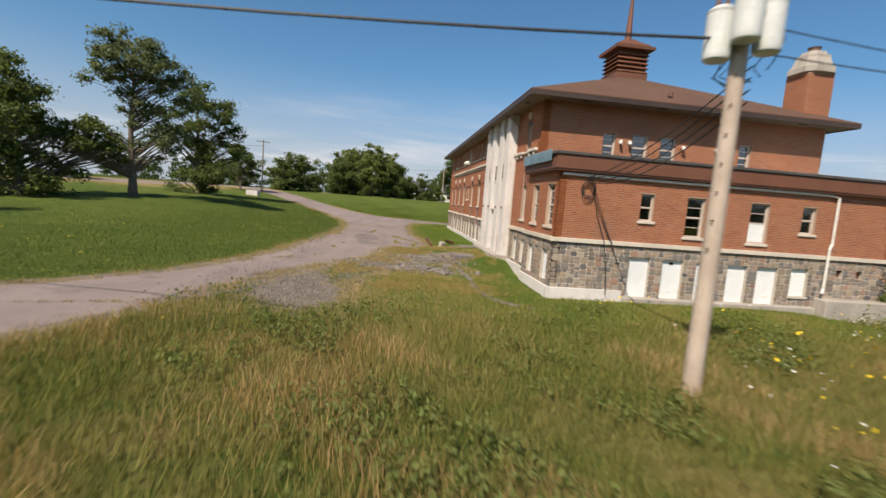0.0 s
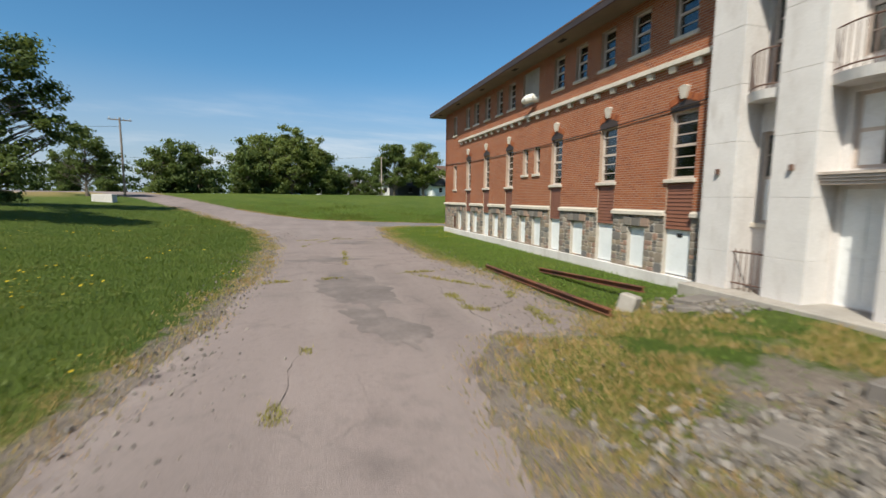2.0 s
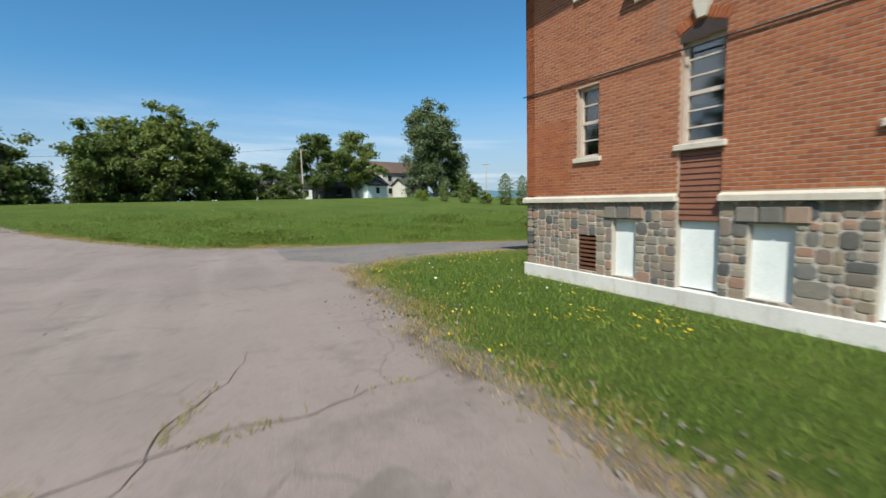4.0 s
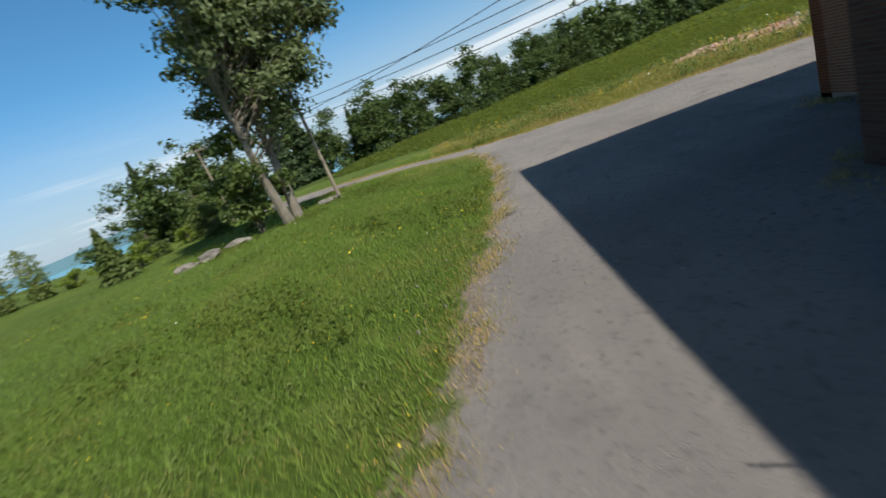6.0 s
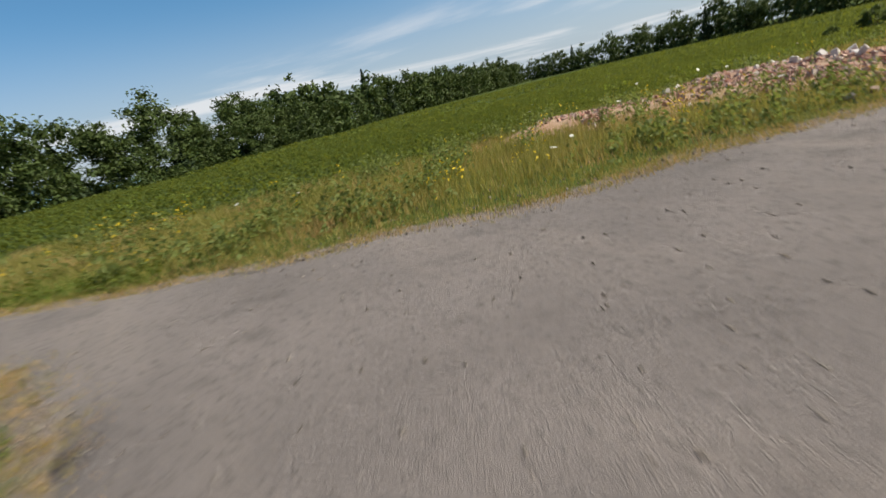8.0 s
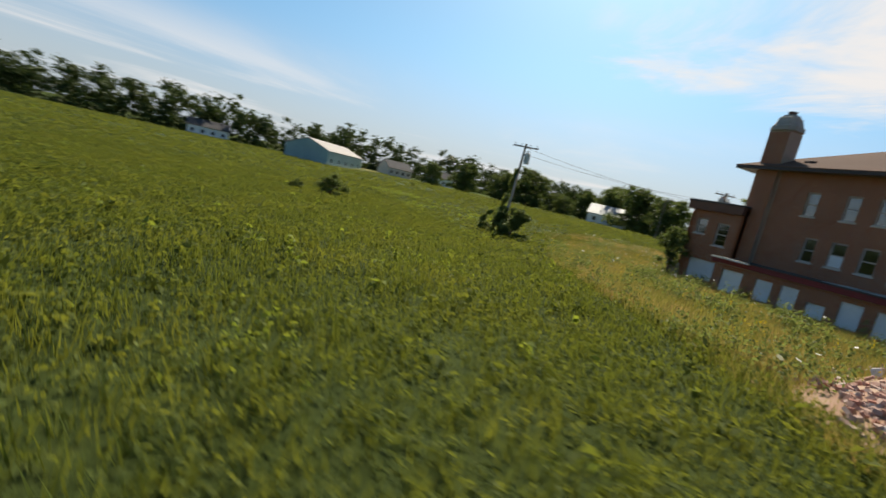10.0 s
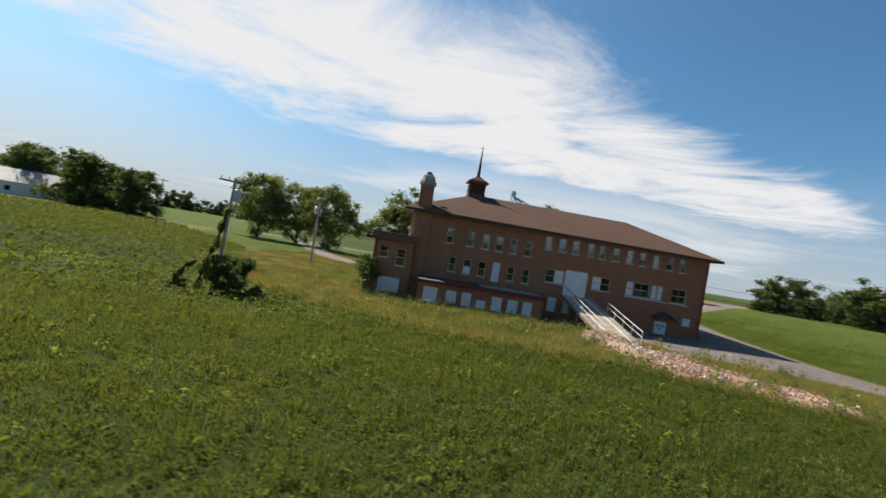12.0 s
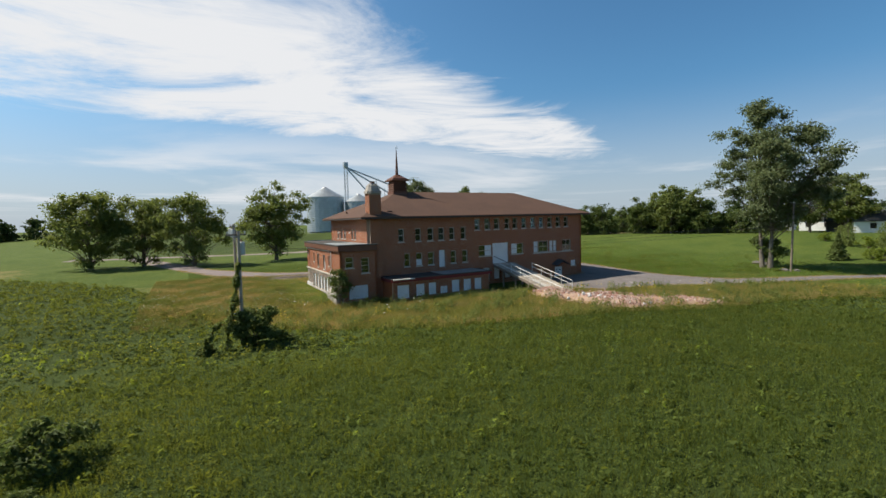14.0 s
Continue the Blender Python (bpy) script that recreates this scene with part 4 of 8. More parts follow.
sash(WEST, 33.5, 34.15, 6.5, 7.7, B, 4)
bm = bmesh.new()
for k in range(8):
    lbox(bm, WEST, 33.55, 34.1, -0.1, -0.02, 0.4 + k * 0.1, 0.45 + k * 0.1)
part("vent_grille", bm, M_FASCIA, B, "brown louvred vent grille")
bm = bmesh.new()
lbox(bm, WEST, 22.66, 24.14, -0.16, -0.1, 6.5, 7.95)
part("blind_panel", bm, M_CONC_DARK, B, "grey panel closing a window opening")
bm = bmesh.new()
tube(bm, [(0.05, 22.75, 6.62), (-0.25, 22.78, 6.66), (-0.38, 22.95, 6.62), (-0.4, 23.2, 6.58)], [0.16, 0.17, 0.18, 0.15], 12)
part("exhaust_duct", bm, M_RAIL, B, "pale bent exhaust duct")
for a, b in ((14.0, 32.8),):
    bm = bmesh.new()
    lbox(bm, WEST, a, b, -0.02, 0.16, 5.92, 6.06)
    bevel(bm, 0.015)
    part("string_course", bm, M_CAST, B, "pale stone string course")
    u = a + 0.3
    while u < b:
        bm = bmesh.new()
        vs = lbox(bm, WEST, u, u + 0.22, -0.02, 0.13, 5.76, 5.918)
        for v in vs[:4]:
            v.co.x *= 0.6
        part("corbel", bm, M_CAST, B)
        u += 0.82

# ---- south part of the west front, beside the porch ----
s_holes = [(5.1, 5.8, 2.55, 5.5), (5.1, 5.8, 5.95, 7.2)]
wall_s = slab("wall", WEST, 3.57, 7.62, 2.02, ZTOP, s_holes, M_MORTAR)
brick_mesh("brickwork", WEST, brick_rows(WEST, 4.2, 7.62, 2.12, ZTOP, s_holes) + [r for r in brick_rows(WEST, 3.57, 4.2, 5.3, ZTOP, [])], M_BRICK, wall_s)
sash(WEST, 5.1, 5.8, 2.55, 4.2, B, 6)
siding_panel(WEST, 5.1, 5.8, 4.22, 5.5, B)
sash(WEST, 5.1, 5.8, 5.95, 7.2, B, 4)
arch_head(WEST, 5.1, 5.8, 7.2, B)
keystone(WEST, 5.45, 7.5, B)
sb = [(6.05, 6.72, 0.4, 1.55), (4.6, 5.28, 0.4, 1.55)]
base_s = slab("stone_base", WEST, 4.26, 7.62, 0.1, 1.95, sb, M_JOINT)
stone_base(WEST, 4.26, 7.62, 0.22, 1.93, sb, base_s, None, 0.23, 5)
for a, b, z0, z1 in sb:
    boarded(WEST, a, b, z0, z1, B, hole=a < 5)
for a, b in ((6.0, 7.6), (3.9, 5.0)):
    bm = bmesh.new()
    lbox(bm, WEST, a, b, -0.02, 0.16, 5.84, 5.98)
    bevel(bm, 0.015)
    part("string_course", bm, M_CAST, B, "pale stone string course")
    for u in (a + 0.2, a + 0.95):
        bm = bmesh.new()
        lbox(bm, WEST, u, u + 0.2, -0.02, 0.12, 5.68, 5.838)
        part("corbel", bm, M_CAST, B)
bm = bmesh.new()
lbox(bm, WEST, 4.26, 7.62, -0.05, 0.1, 1.93, 2.1)
bevel(bm, 0.01)
part("coping", bm, M_CAST, B, "pale sloped cast stone coping")
bm = bmesh.new()
lbox(bm, WEST, 4.1, 7.6, -0.3, 0.1, ZB, 0.24)
part("plinth", bm, M_CONC, B, "pale concrete plinth")

# ---- porch with four tall columns ----
COLS = [(7.62, 8.47), (9.22, 10.06), (11.2, 12.03), (12.84, 13.66)]
PORCH = wall_frame((0.2, 0, 0), (0, 1, 0), (-1, 0, 0))
ph = [(10.18, 11.08, 0.42, 2.62), (10.2, 11.06, 3.0, 4.4), (10.2, 11.06, 5.0, 7.3), (8.52, 9.17, 1.9, 3.9), (8.52, 9.17, 4.9, 7.2), (12.08, 12.79, 1.9, 3.9), (12.08, 12.79, 4.9, 7.2)]
slab("wall", PORCH, 7.62, 13.66, ZB, ZTOP, ph, M_CONC, 0.25)
for a, b in COLS:
    bm = bmesh.new()
    lbox(bm, WEST, a + 0.012, b - 0.012, -0.73, 0.438, -1.2, 8.15)
    col = part("column", bm, M_CONC, B, "tall square pale concrete column")
    z = -1.2
    while z < 8.15:
        z1 = min(z + 1.22, 8.15)
        blk = bmesh.new()
        lbox(blk, WEST, a, b, -0.74, 0.45, z + 0.002, z1 - 0.002)
        bevel(blk, 0.006)
        part("concrete_block", blk, M_CONC, col)
        z = z1
    bm = bmesh.new()
    lbox(bm, WEST, (a + b) / 2 - 0.04, (a + b) / 2 + 0.02, 0.45, 0.53, 2.98, 3.1)
    part("wall_lamp", bm, M_IRON, B, "small dark wall lamp")
sash(PORCH, 10.2, 11.06, 3.0, 4.4, B, 2, 2, board="high_u", sill=False)
sash(PORCH, 10.2, 11.06, 5.0, 7.3, B, 5, 2, sill=False)
for a, b in ((8.52, 9.17), (12.08, 12.79)):
    sash(PORCH, a, b, 1.9, 3.9, B, 4, 1, board="lower", sill=True)
    sash(PORCH, a, b, 4.9, 7.2, B, 5, 1, sill=False)
bm = bmesh.new()
lbox(bm, PORCH, 10.18, 11.08, -0.1, -0.04, 0.42, 2.62)
for z0, z1 in ((0.6, 1.35), (1.5, 2.45)):
    lbox(bm, PORCH, 10.3, 10.58, -0.04, -0.025, z0, z1)
    lbox(bm, PORCH, 10.68, 10.96, -0.04, -0.025, z0, z1)
d = part("door", bm, M_WHITE, B, "white panelled front door under a canopy")
bm = bmesh.new()
tube(bm, [PORCH @ Vector((10.26, -0.02, 1.42)), PORCH @ Vector((10.26, 0.04, 1.42)), PORCH @ Vector((10.36, 0.05, 1.42))], 0.014, 6)
part("door_handle", bm, M_IRON, d)
bm = bmesh.new()
for k in range(4):
    lbox(bm, PORCH, 10.06, 11.2, 0.0, 0.5 + 0.03 * k, 2.7 + k * 0.06, 2.75 + k * 0.06)
part("canopy", bm, M_FRAME, B, "grey-brown ribbed canopy over the door")
bm = bmesh.new()
lbox(bm, WEST, 7.5, 13.75, -0.75, 0.9, ZB, 0.4)
bevel(bm, 0.02)
part("porch_step", bm, M_CONC_DARK, B, "cracked concrete porch slab")
for a, b in ((8.47, 9.22), (10.06, 11.2), (12.03, 12.84)):
    bm = bmesh.new()
    n = 8
    pts = [(a + (b - a) * k / n, 0.24 + 0.17 * math.sin(math.pi * k / n)) for k in range(n + 1)]
    lo = [bm.verts.new(WEST @ Vector((u, d_, 4.5))) for u, d_ in pts] + [bm.verts.new(WEST @ Vector((u, -0.7, 4.5))) for u in (b, a)]
    hi = [bm.verts.new(WEST @ Vector((u, d_ + 0.04, 4.68))) for u, d_ in pts] + [bm.verts.new(WEST @ Vector((u, -0.7, 4.68))) for u in (b, a)]
    bm.faces.new(hi)
    bm.faces.new(lo[::-1])
    for k in range(len(lo)):
        bm.faces.new((lo[k], lo[(k + 1) % len(lo)], hi[(k + 1) % len(lo)], hi[k]))
    bal = part("balcony", bm, M_CONC, B, "small curved concrete balcony")
    for u, d_ in pts:
        bm = bmesh.new()
        tube(bm, [WEST @ Vector((u, d_ - 0.02, 4.68)), WEST @ Vector((u, d_ - 0.02, 5.5))], 0.012, 5)
        part("baluster", bm, M_IRON, bal, "rusty wrought iron baluster")
    for z in (4.78, 5.5):
        bm = bmesh.new()
        tube(bm, [WEST @ Vector((u, d_ - 0.02, z)) for u, d_ in pts], 0.016, 5)
        part("balcony_rail", bm, M_IRON, bal, "rusty wrought iron rail")
for a, b in ((8.47, 9.22), (12.03, 12.84)):
    bm = bmesh.new()
    tube(bm, [WEST @ Vector((a, 0.3, 1.25)), WEST @ Vector((b, 0.3, 1.25))], 0.018, 6)
    railing = part("iron_railing", bm, M_IRON, B, "rusty iron railing between columns")
    bm = bmesh.new()
    tube(bm, [WEST @ Vector((a, 0.3, 0.55)), WEST @ Vector((b, 0.3, 0.55))], 0.018, 6)
    part("bottom_rail", bm, M_IRON, railing)
    for k in range(6):
        bm = bmesh.new()
        u = a + 0.06 + (b - a - 0.12) * k / 5
        tube(bm, [WEST @ Vector((u, 0.3, 0.4)), WEST @ Vector((u, 0.3, 1.32))], 0.012, 5)
        part("baluster", bm, M_IRON, railing)
bm = bmesh.new()
tube(bm, [(-0.5, 7.58, 8.15), (-0.55, 7.56, 7.9), (-0.12, 7.5, 7.5), (-0.06, 7.48, 7.2), (-0.06, 7.48, 0.3)], 0.05, 8)
part("downpipe", bm, M_FRAME, B, "pale rusty metal downpipe")

# ---- annex on the south side ----
aw = [(0.66, 1.5, 2.5, 4.2), (2.62, 3.42, 2.5, 4.2)]
wall_aw = slab("wall", AW, 0.25, 4.26, 1.95, 5.2, aw, M_MORTAR, 0.3)
brick_mesh("brickwork", AW, brick_rows(AW, 0.25, 4.26, 2.1, 4.75, aw), M_BRICK, wall_aw)
awb = [(0.78, 1.52, 0.28, 1.52), (2.8, 3.46, 0.28, 1.52)]
base_aw = slab("stone_base", AW, 0.25, 4.26, -0.2, 1.95, awb, M_JOINT, 0.3)
stone_base(AW, 0.25, 4.26, 0.08, 1.93, awb, base_aw, None, 0.24, 8)
for a, b, z0, z1 in aw:
    sash(AW, a, b, z0, z1, B, 6)
for a, b, z0, z1 in awb:
    boarded(AW, a, b, z0, z1, B)
az = [(3.3, 3.87, 2.98, 4.06, 2), (5.3, 6.1, 2.46, 4.06, 4), (8.12, 8.98, 2.4, 4.06, 4), (10.48, 11.14, 2.95, 4.06, 2)]
as_h = [q[:4] for q in az]
wall_as = slab("wall", AS, -0.15, 15.0, 1.95, 5.2, as_h, M_MORTAR, 0.3)
brick_mesh("brickwork", AS, brick_rows(AS, -0.15, 15.0, 2.1, 4.75, as_h), M_BRICK, wall_as)
for k, (a, b, z0, z1, r) in enumerate(az):
    sash(AS, a, b, z0, z1, B, r, board="lower" if k == 2 else "")
asb = [(3.1, 4.0, -0.14, 1.49), (4.55, 5.46, -0.14, 1.47), (6.05, 7.0, -0.14, 1.45), (7.46, 8.36, -0.14, 1.42), (8.82, 9.76, -0.14, 1.42), (10.4, 11.2, 0.28, 1.46)]
vents = [(12.5, 12.82, 1.18, 1.5), (13.48, 13.8, 1.18, 1.5)]
base_as = slab("stone_base", AS, -0.15, 15.0, -0.3, 1.95, asb + vents, M_JOINT, 0.3)
stone_base(AS, -0.15, 15.0, -0.12, 1.93, asb + vents, base_as, None, 0.26, 11)
for k, (a, b, z0, z1) in enumerate(asb):
    boarded(AS, a, b, z0, z1, B, hole=k == 1, sill=k == 5)
for a, b, z0, z1 in vents:
    bm = bmesh.new()
    lbox(bm, AS, a, b, -0.2, -0.15, z0, z1)
    part("vent_opening", bm, M_FASCIA, B)
for m, a, b in ((AW, 0.1, 4.26), (AS, -0.3, 15.12)):
    bm = bmesh.new()
    lbox(bm, m, a, b, -0.05, 0.1 if m is AS else 0.097, 1.93, 2.1)
    bevel(bm, 0.01)
    part("coping", bm, M_CAST, B, "pale sloped cast stone coping")
bm = bmesh.new()
lbox(bm, AW, 0.1, 4.2, -0.3, 0.1, ZB, 0.08)
lbox(bm, AS, -0.3, 2.85, -0.3, 0.13, ZB, 0.1)
part("plinth", bm, M_CONC, B, "pale concrete plinth")
bm = bmesh.new()
lbox(bm, AS, 2.85, 11.6, -0.3, 0.2, ZB, -0.16)
bevel(bm, 0.03)
part("footing", bm, M_CONC_DARK, B, "crumbling concrete footing ledge")
bm = bmesh.new()
lbox(bm, AS, 11.65, 15.2, -0.2, 0.6, ZB, 0.28)
bevel(bm, 0.04)
part("retaining_block", bm, M_CONC_DARK, B, "stained concrete retaining block")
bm = bmesh.new()
tube(bm, [(-0.05, 0.18, 4.58), (6, 0.16, 4.6), (11.5, 0.16, 4.62), (11.95, 0.14, 4.55), (11.95, 0.12, 2.6), (11.8, 0.05, 2.4), (11.8, 0.05, 0.7), (11.7, -0.02, 0.5)], 0.055, 8)
part("conduit", bm, M_RAIL, B, "white plastic conduit pipe")

aeh = [(0.82, 1.7, 2.95, 4.1), (2.55, 3.45, 2.3, 3.95), (1.13, 3.25, -0.42, 1.02)]
wall_ae = slab("wall", AE, 0.25, 4.3, ZB, 5.2, aeh, M_MORTAR, 0.3)
brick_mesh("brickwork", AE, brick_rows(AE, 0.25, 4.3, -0.6, 4.75, aeh), M_BRICK, wall_ae)
sash(AE, *aeh[0], B, 2)
sash(AE, *aeh[1], B, 4)
boarded(AE, *aeh[2], B, name="garage_door")
slab("wall", wall_frame((0, 4.3, 0), (1, 0, 0), (0, 1, 0)), 14.3, 15.0, ZB, 5.2, [], M_BRICK, 0.2)

bm = bmesh.new()
lbox(bm, IDENT, -0.42, 15.36, -0.02, 4.3, 4.78, 5.3)
fas = part("annex_fascia", bm, M_FASCIA, B, "brown sheet metal fascia band")
bm = bmesh.new()
lbox(bm, IDENT, -0.5, 15.42, -0.08, 4.34, 5.302, 5.42)
bevel(bm, 0.015)
part("annex_roof", bm, M_FELT, B, "flat felt roof with a dark metal edge")
bm = bmesh.new()
lbox(bm, IDENT, -0.38, 15.32, 0.02, 4.2, 4.7, 4.776)
part("annex_soffit", bm, M_FASCIA, B)
bm = bmesh.new()
lbox(bm, WEST, 0.4, 4.1, 0.51, 0.55, 5.06, 5.5)
flashing = part("roof_flashing", bm, M_BLUE, B, "faded blue-grey metal flashing")
for k in range(5):
    bm = bmesh.new()
    lbox(bm, WEST, 0.4, 4.1, 0.55, 0.558, 5.1 + 0.08 * k, 5.11 + 0.08 * k)
    part("rib", bm, M_BLUE, flashing)
bm = bmesh.new()
lbox(bm, IDENT, 9.5, 15.3, 0.1, 3.4, 5.425, 5.45)
part("roof_sheet", bm, M_TIN, B, "pale blue-grey metal roof sheets")

# ---- south wall of the main block above the annex ----
sw = [(2.96, 3.58, 5.75, 6.9), (4.4, 5.18, 5.75, 6.94), (5.82, 6.6, 5.75, 6.96), (8.88, 9.38, 5.75, 6.96), (9.88, 10.5, 5.75, 6.95)]
wall_so = slab("wall", SOUTH, 0.0, XE, 4.9, ZTOP, sw, M_MORTAR)
brick_mesh("brickwork", SOUTH, brick_rows(SOUTH, 0.0, XE, 5.3, ZTOP, sw), M_BRICK, wall_so)
for a, b, z0, z1 in sw:
    sash(SOUTH, a, b, z0, z1, B, 4)
for u in (3.75, 4.2, 6.9, 8.6):
    bm = bmesh.new()
    tube(bm, [SOUTH @ Vector((u, 0, 6.55)), SOUTH @ Vector((u, 0.16, 6.55)), SOUTH @ Vector((u, 0.2, 6.42))], [0.05, 0.07, 0.09], 8)
    part("flood_lamp", bm, M_RAIL, B, "small white flood lamp")

# ---- rear ----
LEFT = [(4.55, 5.2), (7.28, 8.0), (9.42, 10.15), (11.02, 11.78), (12.46, 13.24), (13.98, 14.68), (15.6, 16.3)]
RIGHT = [(17.63, 18.39), (19.13, 19.93), (20.6, 21.4), (22.28, 23.03), (23.57, 24.29), (25.08, 25.86), (26.61, 27.38), (28.1, 28.85), (29.61, 30.4), (31.13, 31.9), (32.66, 33.43)]
MID = [(4.75, 5.3), (7.95, 8.65), (9.45, 10.25), (11.0, 11.8), (14.1, 14.85), (15.75, 16.5)]
GROUP = [(27.1, 27.95, "all"), (28.0, 29.75, ""), (29.95, 30.6, "all"), (30.65, 31.25, "all"), (32.3, 33.95, "")]
east_holes = [(a, b, 5.4, 6.9) for a, b in LEFT[1:]] + [(a, b, 6.45, 7.85) for a, b in RIGHT] + [(a, b, 2.55, 4.05) for a, b in MID[1:]]
east_holes += [(12.5, 13.3, 2.2, 4.2), (18.2, 20.2, 3.1, 4.5), (20.3, 22.8, 2.05, 4.68), (23.3, 25.3, 3.1, 4.5)] + [(a, b, 3.1, 4.6) for a, b, _ in GROUP]
low_e = [(18.85, 19.8, 0.1, 1.58), (20.5, 21.4, 0.1, 1.58), (22.2, 23.1, 0.1, 1.58), (30.9, 32.3, -0.95, 0.88), (33.95, 34.9, 0.85, 1.62)]
wall_e = slab("wall", EAST, 4.3, YN, ZB, ZTOP, east_holes + low_e, M_MORTAR)
brick_mesh("brickwork", EAST, brick_rows(EAST, 5.3, YN, -1.1, ZTOP, east_holes + low_e), M_BRICK, wall_e)
for a, b in LEFT[1:]:
    sash(EAST, a, b, 5.4, 6.9, B, 2)
for k, (a, b) in enumerate(RIGHT):
    sash(EAST, a, b, 6.45, 7.85, B, 2)
for k, (a, b) in enumerate(MID[1:]):
    sash(EAST, a, b, 2.55, 4.05, B, 2, board="lower" if k == 1 else "")
boarded(EAST, 12.5, 13.3, 2.2, 4.2, B, name="boarded_door")
sash(EAST, 18.2, 20.2, 3.1, 4.5, B, 2, 2, board="high_u")
sash(EAST, 23.3, 25.3, 3.1, 4.5, B, 2, 2, board="low_u")
for a, b, k in GROUP:
    sash(EAST, a, b, 3.1, 4.6, B, 2, 2, board=k)
boarded(EAST, 20.3, 22.8, 2.05, 4.68, B, name="loading_door")
for a, b, z0, z1 in low_e[:3]:
    boarded(EAST, a, b, z0, z1, B)
boarded(EAST, 33.95, 34.9, 0.85, 1.62, B, sill=True)
bm = bmesh.new()
lbox(bm, EAST, 30.9, 32.3, -0.16, -0.1, -0.95, 0.88)
d = part("back_door", bm, M_WHITE, B, "white plywood double door with three dark holes")
for u, z, s in ((31.3, 0.42, 0.14), (31.9, 0.42, 0.14), (31.6, 0.12, 0.1)):
    bm = bmesh.new()
    lbox(bm, EAST, u - s, u + s, -0.1, -0.09, z - 0.07, z + 0.07)
    part("door_hole", bm, M_VOID_SHADE, d)
bm = bmesh.new()
vs = [bm.verts.new(EAST @ Vector(p)) for p in ((30.3, 0, 1.35), (31.6, 0, 2.0), (32.9, 0, 1.35), (30.3, 1.1, 1.2), (31.6, 1.1, 1.85), (32.9, 1.1, 1.2))]
lo = [bm.verts.new(v.co - Vector((0, 0, 0.1))) for v in vs]
for f in ((0, 1, 4, 3), (1, 2, 5, 4)):
    bm.faces.new([vs[i] for i in f])
    bm.faces.new([lo[i] for i in f][::-1])
for a, b in ((0, 1), (1, 2), (2, 5), (5, 4), (4, 3), (3, 0)):
    bm.faces.new((vs[a], vs[b], lo[b], lo[a]))
part("door_hood", bm, M_HROOF_D, B, "dark gabled hood over the back door")
bm = bmesh.new()
lbox(bm, EAST, 26.95, 34.4, 0.0, 0.1, 2.9, 3.0)
part("long_sill", bm, M_CAST, B, "long pale stone sill")

# low lean-to along the rear
lo_h = [(7.82, 8.84, -0.38, 0.9), (9.34, 10.28, -0.38, 0.92), (10.8, 11.73, -0.38, 0.42), (12.3, 13.32, -0.38, 0.98), (13.87, 14.9, -0.38, 0.92), (15.37, 16.35, -0.38, 0.92), (5.6, 7.0, -0.5, 0.95)]
wall_l = slab("wall", LE, 5.1, 17.4, ZB, 1.3, lo_h, M_MORTAR, 0.25)
brick_mesh("brickwork", LE, brick_rows(LE, 5.1, 17.4, -0.9, 1.25, lo_h), M_BRICK, wall_l)
for h in lo_h[:6]:
    boarded(LE, *h, B)
boarded(LE, *lo_h[6], B, name="side_door")
for y0 in (5.1, 17.15):
    bm = bmesh.new()
    lbox(bm, IDENT, XE, 17.22, y0, y0 + 0.25, ZB, 1.3)
    part("wall", bm, M_BRICK, B)
bm = bmesh.new()
lbox(bm, IDENT, XE, 17.75, 4.9, 17.6, 1.3, 1.62)
part("lean_to_fascia", bm, M_RED, B, "dark red painted fascia board")
bm = bmesh.new()
lbox(bm, IDENT, XE, 17.8, 4.85, 17.65, 1.624, 1.7)
lean = part("lean_to_roof", bm, M_FELT, B, "low flat felt roof")
bm = bmesh.new()
for k in range(6):
    lbox(bm, IDENT, XE + 0.1, 17.5, 11.2 + k * 0.98, 12.14 + k * 0.98, 1.71, 1.74 + 0.004 * k)
part("metal_sheet", bm, M_TIN, lean, "pale corrugated metal sheets")
bm = bmesh.new()
lbox(bm, IDENT, 17.2, 18.1, 5.0, 7.4, 1.58, 1.68)
part("door_canopy", bm, M_RAIL, B, "white edged canopy over a side door")

# ---- north wall and the small service annex ----
wall_no = slab("wall", NORTH, 0, XE, ZB, ZTOP, [], M_MORTAR)
brick_mesh("brickwork", NORTH, brick_rows(NORTH, 0.0, XE, -0.2, ZTOP, []), M_BRICK, wall_no)
NW = wall_frame((4.36, 0, 0), (0, 1, 0), (-1, 0, 0))
nb = [(37.9, 38.4), (37.0, 37.48), (36.12, 36.62)]
nh = [(a, b, 1.48, 2.06) for a, b in nb] + [(a, b, 0.62, 1.2) for a, b in nb] + [(37.98, 38.44, 2.52, 3.0), (37.08, 37.54, 2.52, 3.0), (36.2, 36.66, 2.52, 3.0)]
wall_nw = slab("wall", NW, 36.0, 39.12, -0.6, 3.35, nh, M_MORTAR_SHADED, 0.25)
brick_mesh("brickwork", NW, brick_rows(NW, 36.0, 39.12, 0.1, 3.3, nh), M_BRICK_SHADED, wall_nw)
for h in nh[:6]:
    boarded(NW, *h, B, depth=0.06)
for h in nh[6:]:
    sash(NW, *h, B, 1, 1, sill=False, mat=M_POLE_DARK, depth=0.08)
bm = bmesh.new()
lbox(bm, IDENT, 4.6, 9.0, 38.87, 39.12, -0.6, 3.35)
lbox(bm, IDENT, 8.75, 9.0, 36.0, 38.86, -0.6, 3.35)
wall_nn = part("wall", bm, M_MORTAR_SHADED, B)
NN = wall_frame((0, 39.12, 0), (1, 0, 0), (0, 1, 0))
